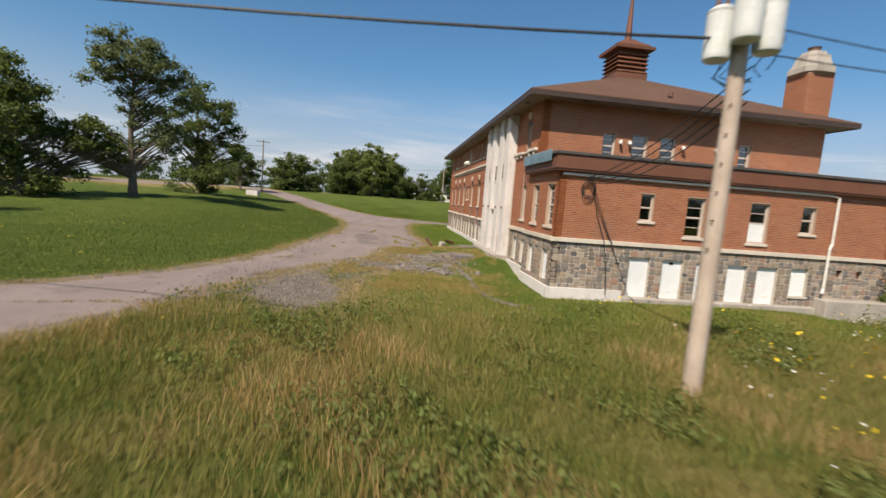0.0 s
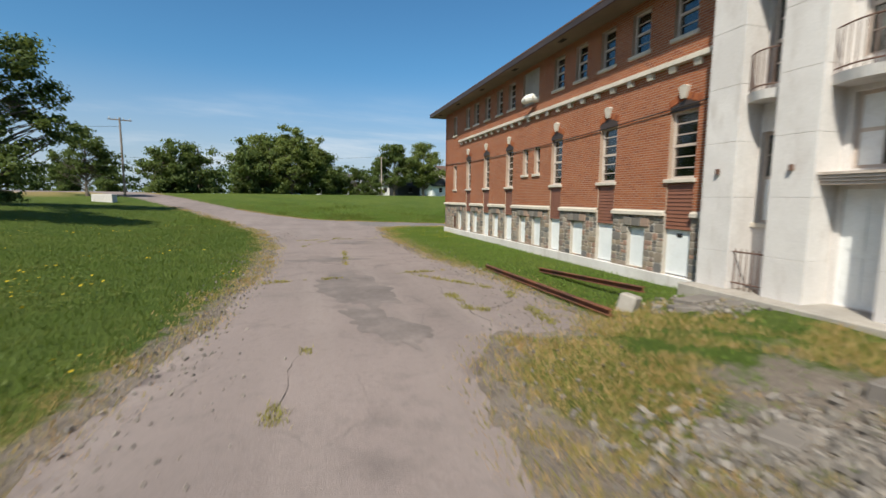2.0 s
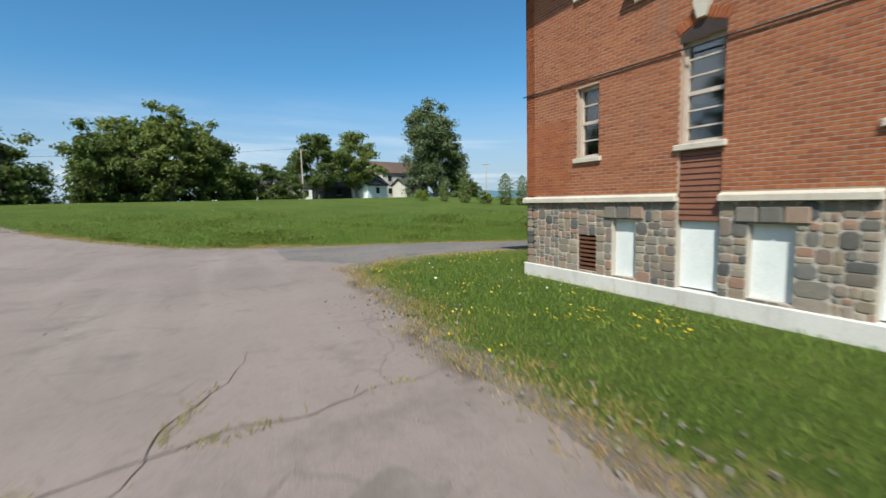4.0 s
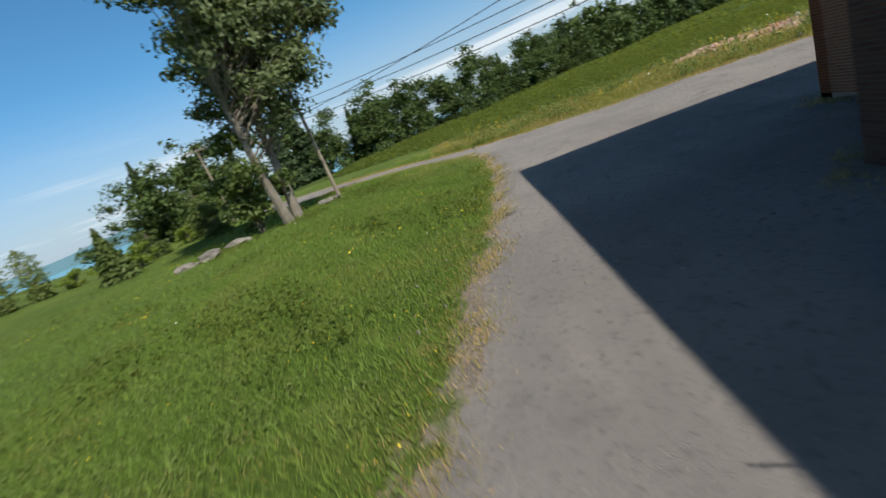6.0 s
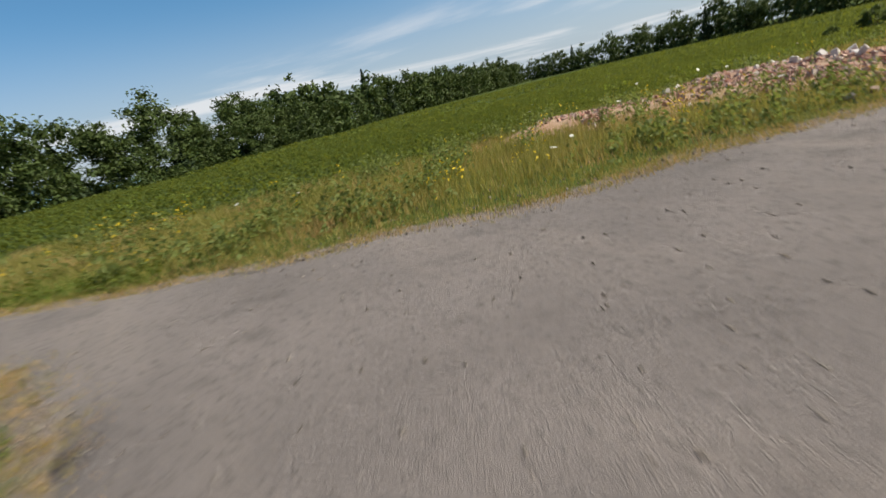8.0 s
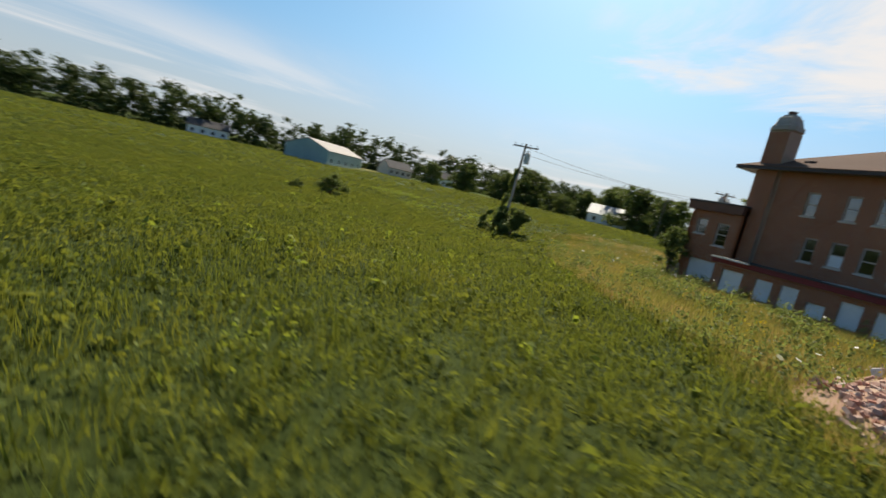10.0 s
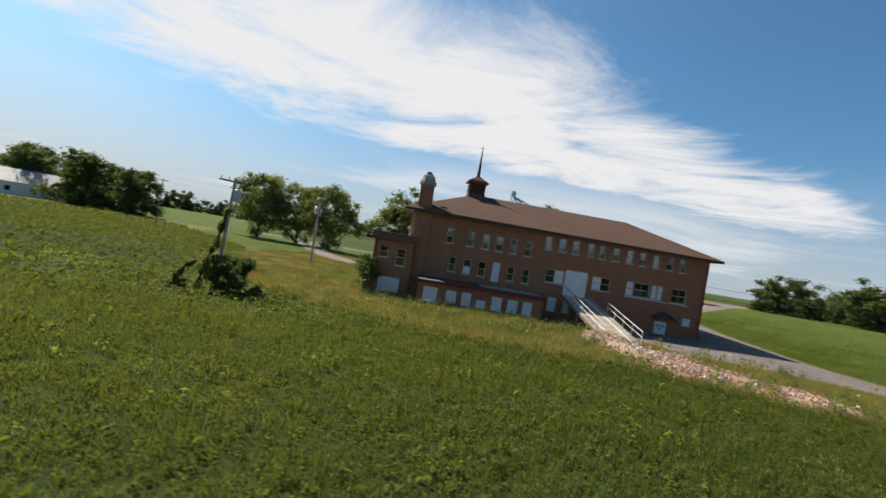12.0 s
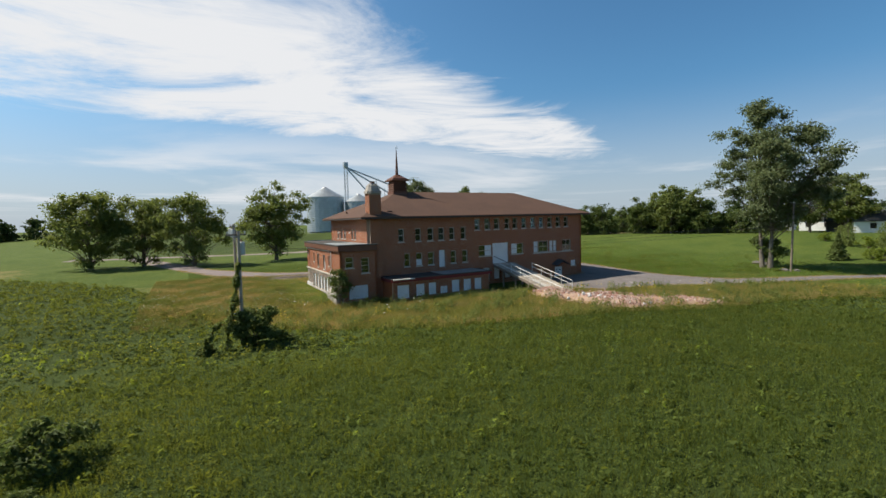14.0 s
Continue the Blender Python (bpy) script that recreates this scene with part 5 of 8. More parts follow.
brick_mesh("brickwork", NN, brick_rows(NN, 4.36, 9.0, 0.0, 3.3, []), M_BRICK_SHADED, wall_nn)
NE = wall_frame((9.0, 0, 0), (0, 1, 0), (1, 0, 0))
brick_mesh("brickwork", NE, brick_rows(NE, 36.0, 39.12, 0.0, 3.3, []), M_BRICK_SHADED, wall_nn)
bm = bmesh.new()
vs = [bm.verts.new(p) for p in ((3.7, 36.0, 3.42), (3.7, 39.55, 3.42), (9.6, 39.55, 3.42), (9.6, 36.0, 3.42), (4.5, 36.0, 4.1), (4.6, 38.7, 4.1), (8.8, 38.7, 4.1), (8.8, 36.0, 4.1))]
lo = [bm.verts.new(v.co + Vector((0, 0, -0.16))) for v in vs[:4]]
for f in ((0, 1, 5, 4), (1, 2, 6, 5), (2, 3, 7, 6), (4, 5, 6, 7)):
    bm.faces.new([vs[i] for i in f])
bm.faces.new(lo[::-1])
for k in range(3):
    bm.faces.new((vs[k], vs[k + 1], lo[k + 1], lo[k]))
part("service_roof", bm, M_HROOF, B, "dark low hipped roof of the service annex")
bm = bmesh.new()
tube(bm, [(4.3, 39.1, 3.2), (4.28, 39.16, 3.0), (4.28, 39.16, 0.2)], 0.04, 8)
part("downpipe", bm, M_IRON, B)
bm = bmesh.new()
lbox(bm, IDENT, 4.42, 6.6, 39.14, 40.8, -0.4, 0.13)
bevel(bm, 0.02)
part("concrete_pad", bm, M_CONC_DARK, B, "low concrete pad beside the service annex")

# ---- main roof ----
RZ, R0, R1, RX = 11.6, 10.3, 29.46, 7.12
bm = bmesh.new()
E4 = [(-0.94, 2.63), (15.19, 2.63), (15.19, 36.94), (-0.94, 36.94)]
e = [bm.verts.new((x, y, 8.31)) for x, y in E4] + [bm.verts.new((RX, R0, RZ)), bm.verts.new((RX, R1, RZ))]
for f in ((0, 1, 4), (1, 2, 5, 4), (2, 3, 5), (3, 0, 4, 5)):
    bm.faces.new([e[i] for i in f])
g = [bm.verts.new((x, y, 8.25)) for x, y in E4]
bm.faces.new(g[::-1])
for k in range(4):
    bm.faces.new((e[k], e[(k + 1) % 4], g[(k + 1) % 4], g[k]))
roof = part("roof", bm, M_SHINGLE, B, "brown asphalt shingle hipped roof")
bm = bmesh.new()
for x0, x1, y0, y1 in ((-0.93, -0.87, 2.64, 36.93), (15.12, 15.18, 2.64, 36.93), (-0.87, 15.12, 2.64, 2.7), (-0.87, 15.12, 36.87, 36.93)):
    lbox(bm, IDENT, x0, x1, y0, y1, 8.06, 8.248)
part("fascia", bm, M_EAVE, B, "dark brown eaves fascia")
bm = bmesh.new()
for x0, x1, y0, y1 in ((-0.87, 0.34, 2.7, 36.87), (13.92, 15.12, 2.7, 36.87), (0.34, 13.92, 2.7, 3.91), (0.34, 13.92, 35.66, 36.87)):
    lbox(bm, IDENT, x0, x1, y0, y1, 8.1, 8.14)
sof = part("soffit", bm, M_SOFFIT, B, "stained brown eaves soffit")
for k in range(9):
    bm = bmesh.new()
    y = 4.3 + k * 3.9
    lbox(bm, IDENT, -0.6, -0.42, y, y + 0.4, 8.088, 8.098)
    part("soffit_vent", bm, M_VOID_SHADE, sof)
for k in range(4):
    bm = bmesh.new()
    x = 1.6 + k * 3.6
    lbox(bm, IDENT, x, x + 0.4, 3.0, 3.18, 8.088, 8.098)
    part("soffit_vent", bm, M_VOID_SHADE, sof)
# added floors, coloured near black so the rooms read as unlit
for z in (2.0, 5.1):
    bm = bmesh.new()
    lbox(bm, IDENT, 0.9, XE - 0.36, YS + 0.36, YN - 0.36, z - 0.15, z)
    part("blacked_inner_floor", bm, M_VOID_SHADE, B)
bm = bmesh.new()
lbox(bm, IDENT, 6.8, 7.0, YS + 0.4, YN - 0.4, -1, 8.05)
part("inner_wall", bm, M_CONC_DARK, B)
bm = bmesh.new()
tube(bm, [(6.2, 3.9, 8.9), (6.2, 3.9, 9.1)], 0.12, 8)
part("roof_vent", bm, M_IRON, B, "small dark roof vent")
bm = bmesh.new()
lbox(bm, IDENT, 13.3, 13.9, 6.2, 6.8, 8.5, 9.0)
bevel(bm, 0.02)
part("roof_hatch", bm, M_IRON, B, "small dark roof hatch")

# cupola
CX, CY = 7.05, 10.5
bm = bmesh.new()
lbox(bm, IDENT, CX - 0.98, CX + 0.98, CY - 0.98, CY + 0.98, 10.2, 11.6)
lbox(bm, IDENT, CX - 0.8, CX + 0.8, CY - 0.8, CY + 0.8, 11.6, 12.95)
cup = part("cupola", bm, M_FASCIA, B, "brown louvred cupola with a spire")
for k in range(5):
    bm = bmesh.new()
    z = 11.66 + k * 0.25
    for s in (0, 1):
        r0, r1 = 0.82, 0.99
    vs = [bm.verts.new((CX + x * r, CY + y * r, zz)) for r, zz in ((0.81, z + 0.2), (1.0, z), (0.97, z - 0.03), (0.81, z + 0.12)) for x, y in ((-1, -1), (1, -1), (1, 1), (-1, 1))]
    for ring in range(4):
        for q in range(4):
            a, b2 = ring * 4 + q, ring * 4 + (q + 1) % 4
            c, d2 = ((ring + 1) % 4) * 4 + (q + 1) % 4, ((ring + 1) % 4) * 4 + q
            bm.faces.new([vs[i] for i in (a, b2, c, d2)])
    part("louver", bm, M_FASCIA, cup)
bm = bmesh.new()
rings = [(1.2, 12.95), (1.22, 13.12), (1.02, 13.16), (0.98, 13.28), (0.55, 13.55), (0.24, 13.8)]
prev = None
for r, z in rings:
    cur = [bm.verts.new((CX + x * r, CY + y * r, z)) for x, y in ((-1, -1), (1, -1), (1, 1), (-1, 1))]
    if prev:
        for q in range(4):
            bm.faces.new((prev[q], prev[(q + 1) % 4], cur[(q + 1) % 4], cur[q]))
    else:
        bm.faces.new(cur[::-1])
    prev = cur
bm.faces.new(prev)
part("cupola_cap", bm, M_FASCIA, cup)
bm = bmesh.new()
tube(bm, [(CX, CY, 13.7), (CX, CY, 15.4), (CX, CY, 17.0)], [0.22, 0.13, 0.05], 8)
part("spire", bm, M_FASCIA, cup, "slender brown metal spire")
bm = bmesh.new()
lbox(bm, IDENT, CX - 0.03, CX + 0.03, CY - 0.03, CY + 0.03, 16.95, 17.55)
lbox(bm, IDENT, CX - 0.03, CX + 0.03, CY - 0.22, CY + 0.22, 17.2, 17.26)
part("cross", bm, M_RAIL, cup, "small pale cross finial")

# chimney
bm = bmesh.new()
lbox(bm, IDENT, 13.25, 14.6, 3.85, 5.2, ZB, 10.8)
chim = part("chimney", bm, M_MORTAR, B, "tall brick chimney with a concrete cap")
for m, a, b in ((wall_frame((0, 3.85, 0), (1, 0, 0), (0, -1, 0)), 13.25, 14.6), (wall_frame((14.6, 0, 0), (0, 1, 0), (1, 0, 0)), 3.85, 5.2),
                (wall_frame((13.25, 0, 0), (0, 1, 0), (-1, 0, 0)), 3.85, 5.2)):
    brick_mesh("brickwork", m, brick_rows(m, a, b, -1.0 if m[0][3] > 14 else 8.2, 10.78, []), M_BRICK, chim)
bm = bmesh.new()
cx, cy = 13.925, 4.525
prev = None
for rx, ry, z in ((0.72, 0.72, 10.8), (0.84, 0.84, 10.86), (0.83, 0.83, 11.14), (0.74, 0.74, 11.2), (0.62, 0.60, 11.62), (0.62, 0.60, 11.74), (0.5, 0.48, 11.8), (0.44, 0.42, 11.95)):
    pts = [(-rx, -ry * 0.6), (-rx * 0.6, -ry), (rx * 0.6, -ry), (rx, -ry * 0.6), (rx, ry * 0.6), (rx * 0.6, ry), (-rx * 0.6, ry), (-rx, ry * 0.6)]
    cur = [bm.verts.new((cx + x, cy + y, z)) for x, y in pts]
    if prev:
        for q in range(8):
            bm.faces.new((prev[q], prev[(q + 1) % 8], cur[(q + 1) % 8], cur[q]))
    else:
        bm.faces.new(cur[::-1])
    prev = cur
bm.faces.new(prev)
part("chimney_cap", bm, M_CONC_DARK, chim, "weathered stepped concrete cap")
bm = bmesh.new()
tube(bm, [(cx, cy, 11.92), (cx, cy, 12.12), (cx, cy, 12.2)], [0.25, 0.26, 0.3], 10)
part("flue", bm, M_IRON, chim)

bm = bmesh.new()
lbox(bm, NW, 39.135, 39.42, -0.1, -0.05, 0.135, 2.75)
bevel(bm, 0.008)
part("plank_door", bm, M_BLUE, B, "pale blue weathered plank door")

# ---- utility poles and cables ----
def utility_pole(x, y, h, r=0.15, mat=M_POLE, lean=(0, 0), label="grey weathered wooden utility pole", arms=1, cans=0, arm_dir=0.0):
    z = ground_z(x, y)
    p = thing("utility_pole", (x, y, z), label, "utility pole")
    bm = bmesh.new()
    tube(bm, [(lean[0] * t, lean[1] * t, -0.4 + (h + 0.4) * t) for t in (0, 0.25, 0.5, 0.75, 1)], [r, r * 0.94, r * 0.88, r * 0.8, r * 0.72], 14)
    part("pole", bm, mat, p)
    top = Vector((lean[0], lean[1], h))
    a = Vector((math.cos(arm_dir), math.sin(arm_dir), 0))
    for k in range(arms):
        c = top - Vector((0, 0, 0.25 + 0.7 * k))
        bm = bmesh.new()
        m = wall_frame(c, a, (-a.y, a.x, 0))
        lbox(bm, m, -1.15, 1.15, 0.1, 0.2, -0.06, 0.06)
        arm = part("crossarm", bm, M_POLE_DARK, p)
        for u in (-1.0, -0.4, 0.4, 1.0):
            bm = bmesh.new()
            q = m @ Vector((u, 0.15, 0.06))
            tube(bm, [q, q + Vector((0, 0, 0.08)), q + Vector((0, 0, 0.1)), q + Vector((0, 0, 0.2))], [0.02, 0.03, 0.055, 0.04], 8)
            part("insulator", bm, M_CAN, arm)
    for k in range(cans):
        ang = arm_dir + (0.15, 3.05, 1.4)[k]
        c = Vector((0.42 * math.cos(ang), 0.42 * math.sin(ang), (h - 1.75, h - 1.6, h - 1.5)[k])) + Vector((lean[0], lean[1], 0)) * 0.8
        bm = bmesh.new()
        tube(bm, [c + Vector((0, 0, dz)) for dz in (0, 0.03, 0.1, 0.85, 0.9, 0.98)], [0.2, 0.235, 0.245, 0.245, 0.26, 0.17], 18)
        can = part("transformer", bm, M_CAN, p, "pale grey pole transformer can")
        bm = bmesh.new()
        for q in (-0.09, 0.09):
            tube(bm, [c + Vector((q, 0, 0.95)), c + Vector((q, 0, 1.05)), c + Vector((q, 0, 1.22))], [0.035, 0.05, 0.02], 8)
        part("bushing", bm, M_IRON, can)
        bm = bmesh.new()
        tube(bm, [c + Vector((0, 0, 0.5)), (lean[0] * 0.8, lean[1] * 0.8, c.z + 0.5)], 0.035, 6)
        part("bracket", bm, M_IRON, can)
    return p, Vector((x + lean[0], y + lean[1], z + h))

near_pole, np_top = utility_pole(-0.2, -8.55, 8.3, 0.185, lean=(0.02, 0.0), cans=3, arm_dir=2.8, label="tall grey wooden utility pole carrying three transformer cans")
bolt = bmesh.new()
for k in range(7):
    tube(bolt, [(-0.14 + 0.01 * k, -0.1, 3.0 + k * 0.55), (-0.19 + 0.012 * k, -0.14, 3.0 + k * 0.55)], 0.02, 6)
part("bolt", bolt, M_IRON, near_pole)
field_pole, fp_top = utility_pole(25.3, -10.2, 8.5, 0.14, M_POLE, lean=(-0.35, 0.1), cans=1, arm_dir=2.45, label="leaning wooden utility pole overgrown with creeper in the field")
ne_pole, ne_top = utility_pole(32.7, 54.3, 9.0, 0.13, M_POLE_DARK, lean=(0.1, 0.1), arm_dir=2.2, label="grey wooden utility pole beside the lane")
far_pole, fr_top = utility_pole(-30.3, 67.2, 9.2, 0.13, M_POLE_DARK, arm_dir=0.4, label="distant wooden utility pole beside the driveway")
n_pole, n_top = utility_pole(6.3, 105, 8.5, 0.13, M_POLE, arm_dir=0.2, label="distant grey wooden utility pole before the houses")
w_pole, w_top = utility_pole(-34, -46, 9.0, 0.13, M_POLE_DARK, arm_dir=1.2, label="distant wooden utility pole along the field edge")
f_pole, f_top = utility_pole(52, 74, 9, 0.13, M_POLE_DARK, arm_dir=2.2, label="distant wooden utility pole down the lane")
r_pole, r_top = utility_pole(58, 128, 9, 0.13, M_POLE, arm_dir=2.2, label="distant pole near the river bank")

def cable(a, b, sag, r=0.014, label="thin black overhead cable"):
    a, b = Vector(a), Vector(b)
    bm = bmesh.new()
    n = 18
    tube(bm, [a.lerp(b, k / n) - Vector((0, 0, 4 * sag * (k / n) * (1 - k / n))) for k in range(n + 1)], r, 5)
    return tagged(mesh_ob("overhead_cable", bm, M_CABLE), label, "cable", "overhead cables")

P0 = Vector((0.08, -8.6, 0))
cable(P0 + Vector((0, 0, 6.62)), (-40, -6, 7.4), 0.75, 0.03, "thick twisted black overhead cable")
cable(P0 + Vector((0, 0, 6.4)), fp_top - Vector((0, 0, 0.3)), 0.5)
cable(P0 + Vector((0, 0, 6.9)), fp_top - Vector((0, 0, 0.9)), 0.5)
for k in range(4):
    cable(P0 + Vector((0, 0, 6.15 - 0.22 * k)), (0.9 + 0.1 * k, 0.12, 4.5 - 0.06 * k), 0.35 + 0.05 * k, 0.016)
for k, (zp, zw) in enumerate(((5.9, 5.4), (6.7, 4.5), (5.6, 3.8), (6.2, 4.1))):
    cable((32.75, 54.25, ne_top.z - 9.0 + zp), (14.2 - 0.3 * k, 36.05, zw), 0.22, 0.016)
cable(ne_top - Vector((0, 0, 0.3)), f_top, 0.8)
cable(far_pole.location + Vector((0, 0, 8.2)), (-75, 60, 10), 0.8, 0.02)
cable((-0.05, 13.3, 4.9), (-0.03, 36.1, 4.72), 0.25, 0.016, "black cable sagging along the facade")
cable(n_top, (-60, 120, 11), 1.0, 0.02)
bm = bmesh.new()
for k in range(3):
    c = Vector((1.05, 0.16, 4.1 - 0.05 * k))
    tube(bm, [c + Vector((0.26 * math.cos(t * 0.5) - 0.05 * k, -0.03 * k, 0.32 * math.sin(t * 0.5))) for t in range(14)], 0.016, 5)
tube(bm, [(1.1, 0.15, 4.4), (1.15, 0.05, 4.55), (1.0, 0.12, 4.5)], 0.03, 6)
tube(bm, [(1.25, 0.17, 4.0), (1.5, 0.15, 3.0), (1.85, 0.12, 2.15), (2.0, 0.1, 1.4), (2.15, 0.06, -0.1)], 0.018, 5)
tagged(mesh_ob("cable_bundle", bm, M_CABLE), "tangled black service cables fixed to the brick wall", "cable")
bm = bmesh.new()
for k in range(6):
    a = 0.5 * k
    s = Vector((0.1 + 0.25 * math.cos(a), -8.6 + 0.25 * math.sin(a), 7.4 - 0.1 * k))
    tube(bm, [s, s + Vector((0.3 * math.cos(a), 0.3 * math.sin(a), -0.7)), s + Vector((0.45 * math.cos(a + 0.6), 0.45 * math.sin(a + 0.6), -1.0)), s + Vector((0.12, 0.1, -1.25))], 0.014, 5)
tagged(mesh_ob("cable_loops", bm, M_CABLE), "black jumper cables looping below the transformers", "cable")

# ---- ramp to the loading door ----
ramp_ob = thing("loading_ramp", (19.6, 22, -0.5), "long wooden loading ramp with white painted rails", "ramp")
RI = Matrix.Translation((-19.6, -22, 0.5))
def deck_z(x):
    return 2.02 - 0.222 * (x - 14.3)
nb_ = 44
for k in range(nb_):
    x0, x1 = 14.3 + k * 0.24, 14.3 + (k + 1) * 0.24 - 0.012
    bm = bmesh.new()
    vs = lbox(bm, RI, x0, x1, 20.35, 23.65, -0.05, 0)
    for v in vs:
        v.co.z += deck_z(v.co.x + 19.6) 
    part("plank", bm, M_DECK, ramp_ob)
for y in (20.45, 21.5, 22.5, 23.5):
    bm = bmesh.new()
    vs = lbox(bm, RI, 14.3, 24.8, y - 0.07, y + 0.07, -0.34, -0.055)
    for v in vs:
        v.co.z += deck_z(v.co.x + 19.6)
    part("joist", bm, M_POLE_DARK, ramp_ob)
for x in (16.2, 18.6, 21.0):
    for y in (20.5, 23.5):
        bm = bmesh.new()
        lbox(bm, RI, x - 0.08, x + 0.08, y - 0.08, y + 0.08, -1.3, deck_z(x) - 0.3)
        part("post", bm, M_POLE_DARK, ramp_ob)
for y in (21.2, 22.8):
    bm = bmesh.new()
    vs = lbox(bm, RI, 14.5, 24.6, y - 0.13, y + 0.13, 0.002, 0.035)
    for v in vs:
        v.co.z += deck_z(v.co.x + 19.6)
    part("wheel_track", bm, M_RAIL, ramp_ob, "worn pale wheel track board")
for y, x0 in ((20.42, 17.9), (23.6, 18.0)):
    for dz, r in ((1.0, 0.04), (0.55, 0.03)):
        bm = bmesh.new()
        tube(bm, [RI @ Vector((x, y, deck_z(x) + dz)) for x in (x0, 21.3, 24.75)], r, 8)
        part("handrail", bm, M_RAIL, ramp_ob, "white painted pipe handrail")
    for k in range(5):
        x = x0 + (24.7 - x0) * k / 4
        bm = bmesh.new()
        tube(bm, [RI @ Vector((x, y, deck_z(x) - 0.1)), RI @ Vector((x, y, deck_z(x) + 1.0))], 0.035, 8)
        part("rail_post", bm, M_RAIL, ramp_ob)
for dz in (1.0,):
    bm = bmesh.new()
    tube(bm, [RI @ Vector((x, 20.42, deck_z(x) + dz)) for x in (14.35, 17.9)], 0.035, 8)
    part("handrail", bm, M_IRON, ramp_ob, "dark iron handrail")

# ---- rubble ----
rng = random.Random(21)
def heap_z(x, y):
    a = 0.7 * math.exp(-(((x - 24.6) / 1.8) ** 2 + ((y - 20.6) / 1.5) ** 2))
    ridge = 19.6 + 0.16 * (x - 26)
    b = 0.42 * math.exp(-((y - ridge) / 1.3) ** 2) * max(0.0, min(1.0, (x - 24) / 2)) * max(0.0, min(1.0, (36.5 - x) / 2.5))
    return a + b + 0.3 * math.exp(-(((x - 30) / 4.5) ** 2 + ((y - 23.5) / 2.8) ** 2)) + 0.3 * math.exp(-(((x - 34.8) / 3.0) ** 2 + ((y - 26.4) / 2.6) ** 2)) + 0.28 * math.exp(-(((x - 37.2) / 1.8) ** 2 + ((y - 28.6) / 2.0) ** 2))
bm = bmesh.new()
bmesh.ops.create_grid(bm, x_segments=60, y_segments=50, size=1)
for v in bm.verts:
    x, y = 30 + v.co.x * 8.5, 23.4 + v.co.y * 7.5
    e = max(abs(v.co.x), abs(v.co.y))
    v.co = (x, y, ground_z(x, y) + heap_z(x, y) + 0.05 * noise.noise(Vector((x * 2, y * 2, 0))) - (0.35 if e > 0.97 else 0.0) - 0.25 * max(0.0, 1 - 2.5 * heap_z(x, y)) + 0.06)
for f in bm.faces:
    f.smooth = True
tagged(mesh_ob("rubble_mound", bm, M_SOIL), "low mound of reddish soil and demolition debris", "rubble", kind="stuff")

def chunk(bm, c, s, r):
    q = Euler((r.uniform(0, 6), r.uniform(0, 6), r.uniform(0, 6))).to_matrix()
    d = Vector((s * r.uniform(0.6, 1.3), s * r.uniform(0.5, 1.0), s * r.uniform(0.35, 0.7)))
    vs = []
    for z in (-1, 1):
        for y in (-1, 1):
            for x in (-1, 1):
                vs.append(bm.verts.new(Vector(c) + q @ Vector((x * d.x * r.uniform(0.7, 1), y * d.y * r.uniform(0.7, 1), z * d.z * r.uniform(0.7, 1)))))
    for f in ((0, 2, 3, 1), (4, 5, 7, 6), (0, 1, 5, 4), (2, 6, 7, 3), (0, 4, 6, 2), (1, 3, 7, 5)):
        bm.faces.new([vs[i] for i in f])

bm = bmesh.new()
n = 0
while n < 3000:
    x, y = rng.uniform(21.5, 38), rng.uniform(16.5, 29)
    h = heap_z(x, y)
    band = 0.06 + 0.94 * (noise.noise(Vector((x * 0.5, y * 0.5, 3))) > -0.05)
    if rng.random() < min(1.0, h * 1.5) ** 1.6 * band:
        chunk(bm, (x, y, ground_z(x, y) + h + 0.04), rng.choice((0.03, 0.05, 0.07, 0.11)), rng)
        n += 1
tagged(mesh_ob("rubble", bm, M_RUBBLE), "scattered broken pink bricks and stones", "rubble", kind="stuff")
for k in range(14):
    x = rng.uniform(28.5, 36)
    y = 19.4 + 0.45 * (x - 28.5) + rng.gauss(0, 0.7)
    bm = bmesh.new()
    chunk(bm, (0, 0, 0.1), rng.uniform(0.14, 0.28), rng)
    bevel(bm, 0.03)
    ob = mesh_ob("concrete_chunk", bm, M_CONC)
    ob.location = (x, y, ground_z(x, y) + heap_z(x, y) - 0.02)
    tagged(ob, "pale broken concrete chunk lying on the rubble", "rubble", "concrete chunks")

# ---- rails and slab by the porch ----
def beam(p, q, name="steel_beam"):
    p, q = Vector(p), Vector(q)
    d = (q - p)
    l = d.length
    a = d.normalized()
    m = wall_frame(p, (a.x, a.y, 0), (-a.y, a.x, 0))
    bm = bmesh.new()
    for z0, z1, w in ((0, 0.016, 0.065), (0.016, 0.114, 0.01), (0.114, 0.13, 0.065)):
        vs = lbox(bm, m, 0, l, -w, w, z0, z1)
    for v in bm.verts:
        t = (m.inverted() @ v.co).x / l
        v.co.z += (q.z - p.z) * t
    return tagged(mesh_ob(name, bm, M_STEEL), "long rusty steel I-beam lying beside the driveway", "steel beam", "steel beams")
g = ground_z
beam((-3.74, 19.05, g(-3.74, 19.05) + 0.03), (-3.88, 12.35, g(-3.88, 12.35) + 0.06))
beam((-2.29, 18.0, g(-2.29, 18.0) + 0.03), (-2.3, 13.3, g(-2.3, 13.3) + 0.2))
bm = bmesh.new()
lbox(bm, IDENT, -0.4, 0.4, -0.25, 0.25, -0.1, 0.62)
bevel(bm, 0.05)
ob = mesh_ob("concrete_block", bm, M_CONC_DARK)
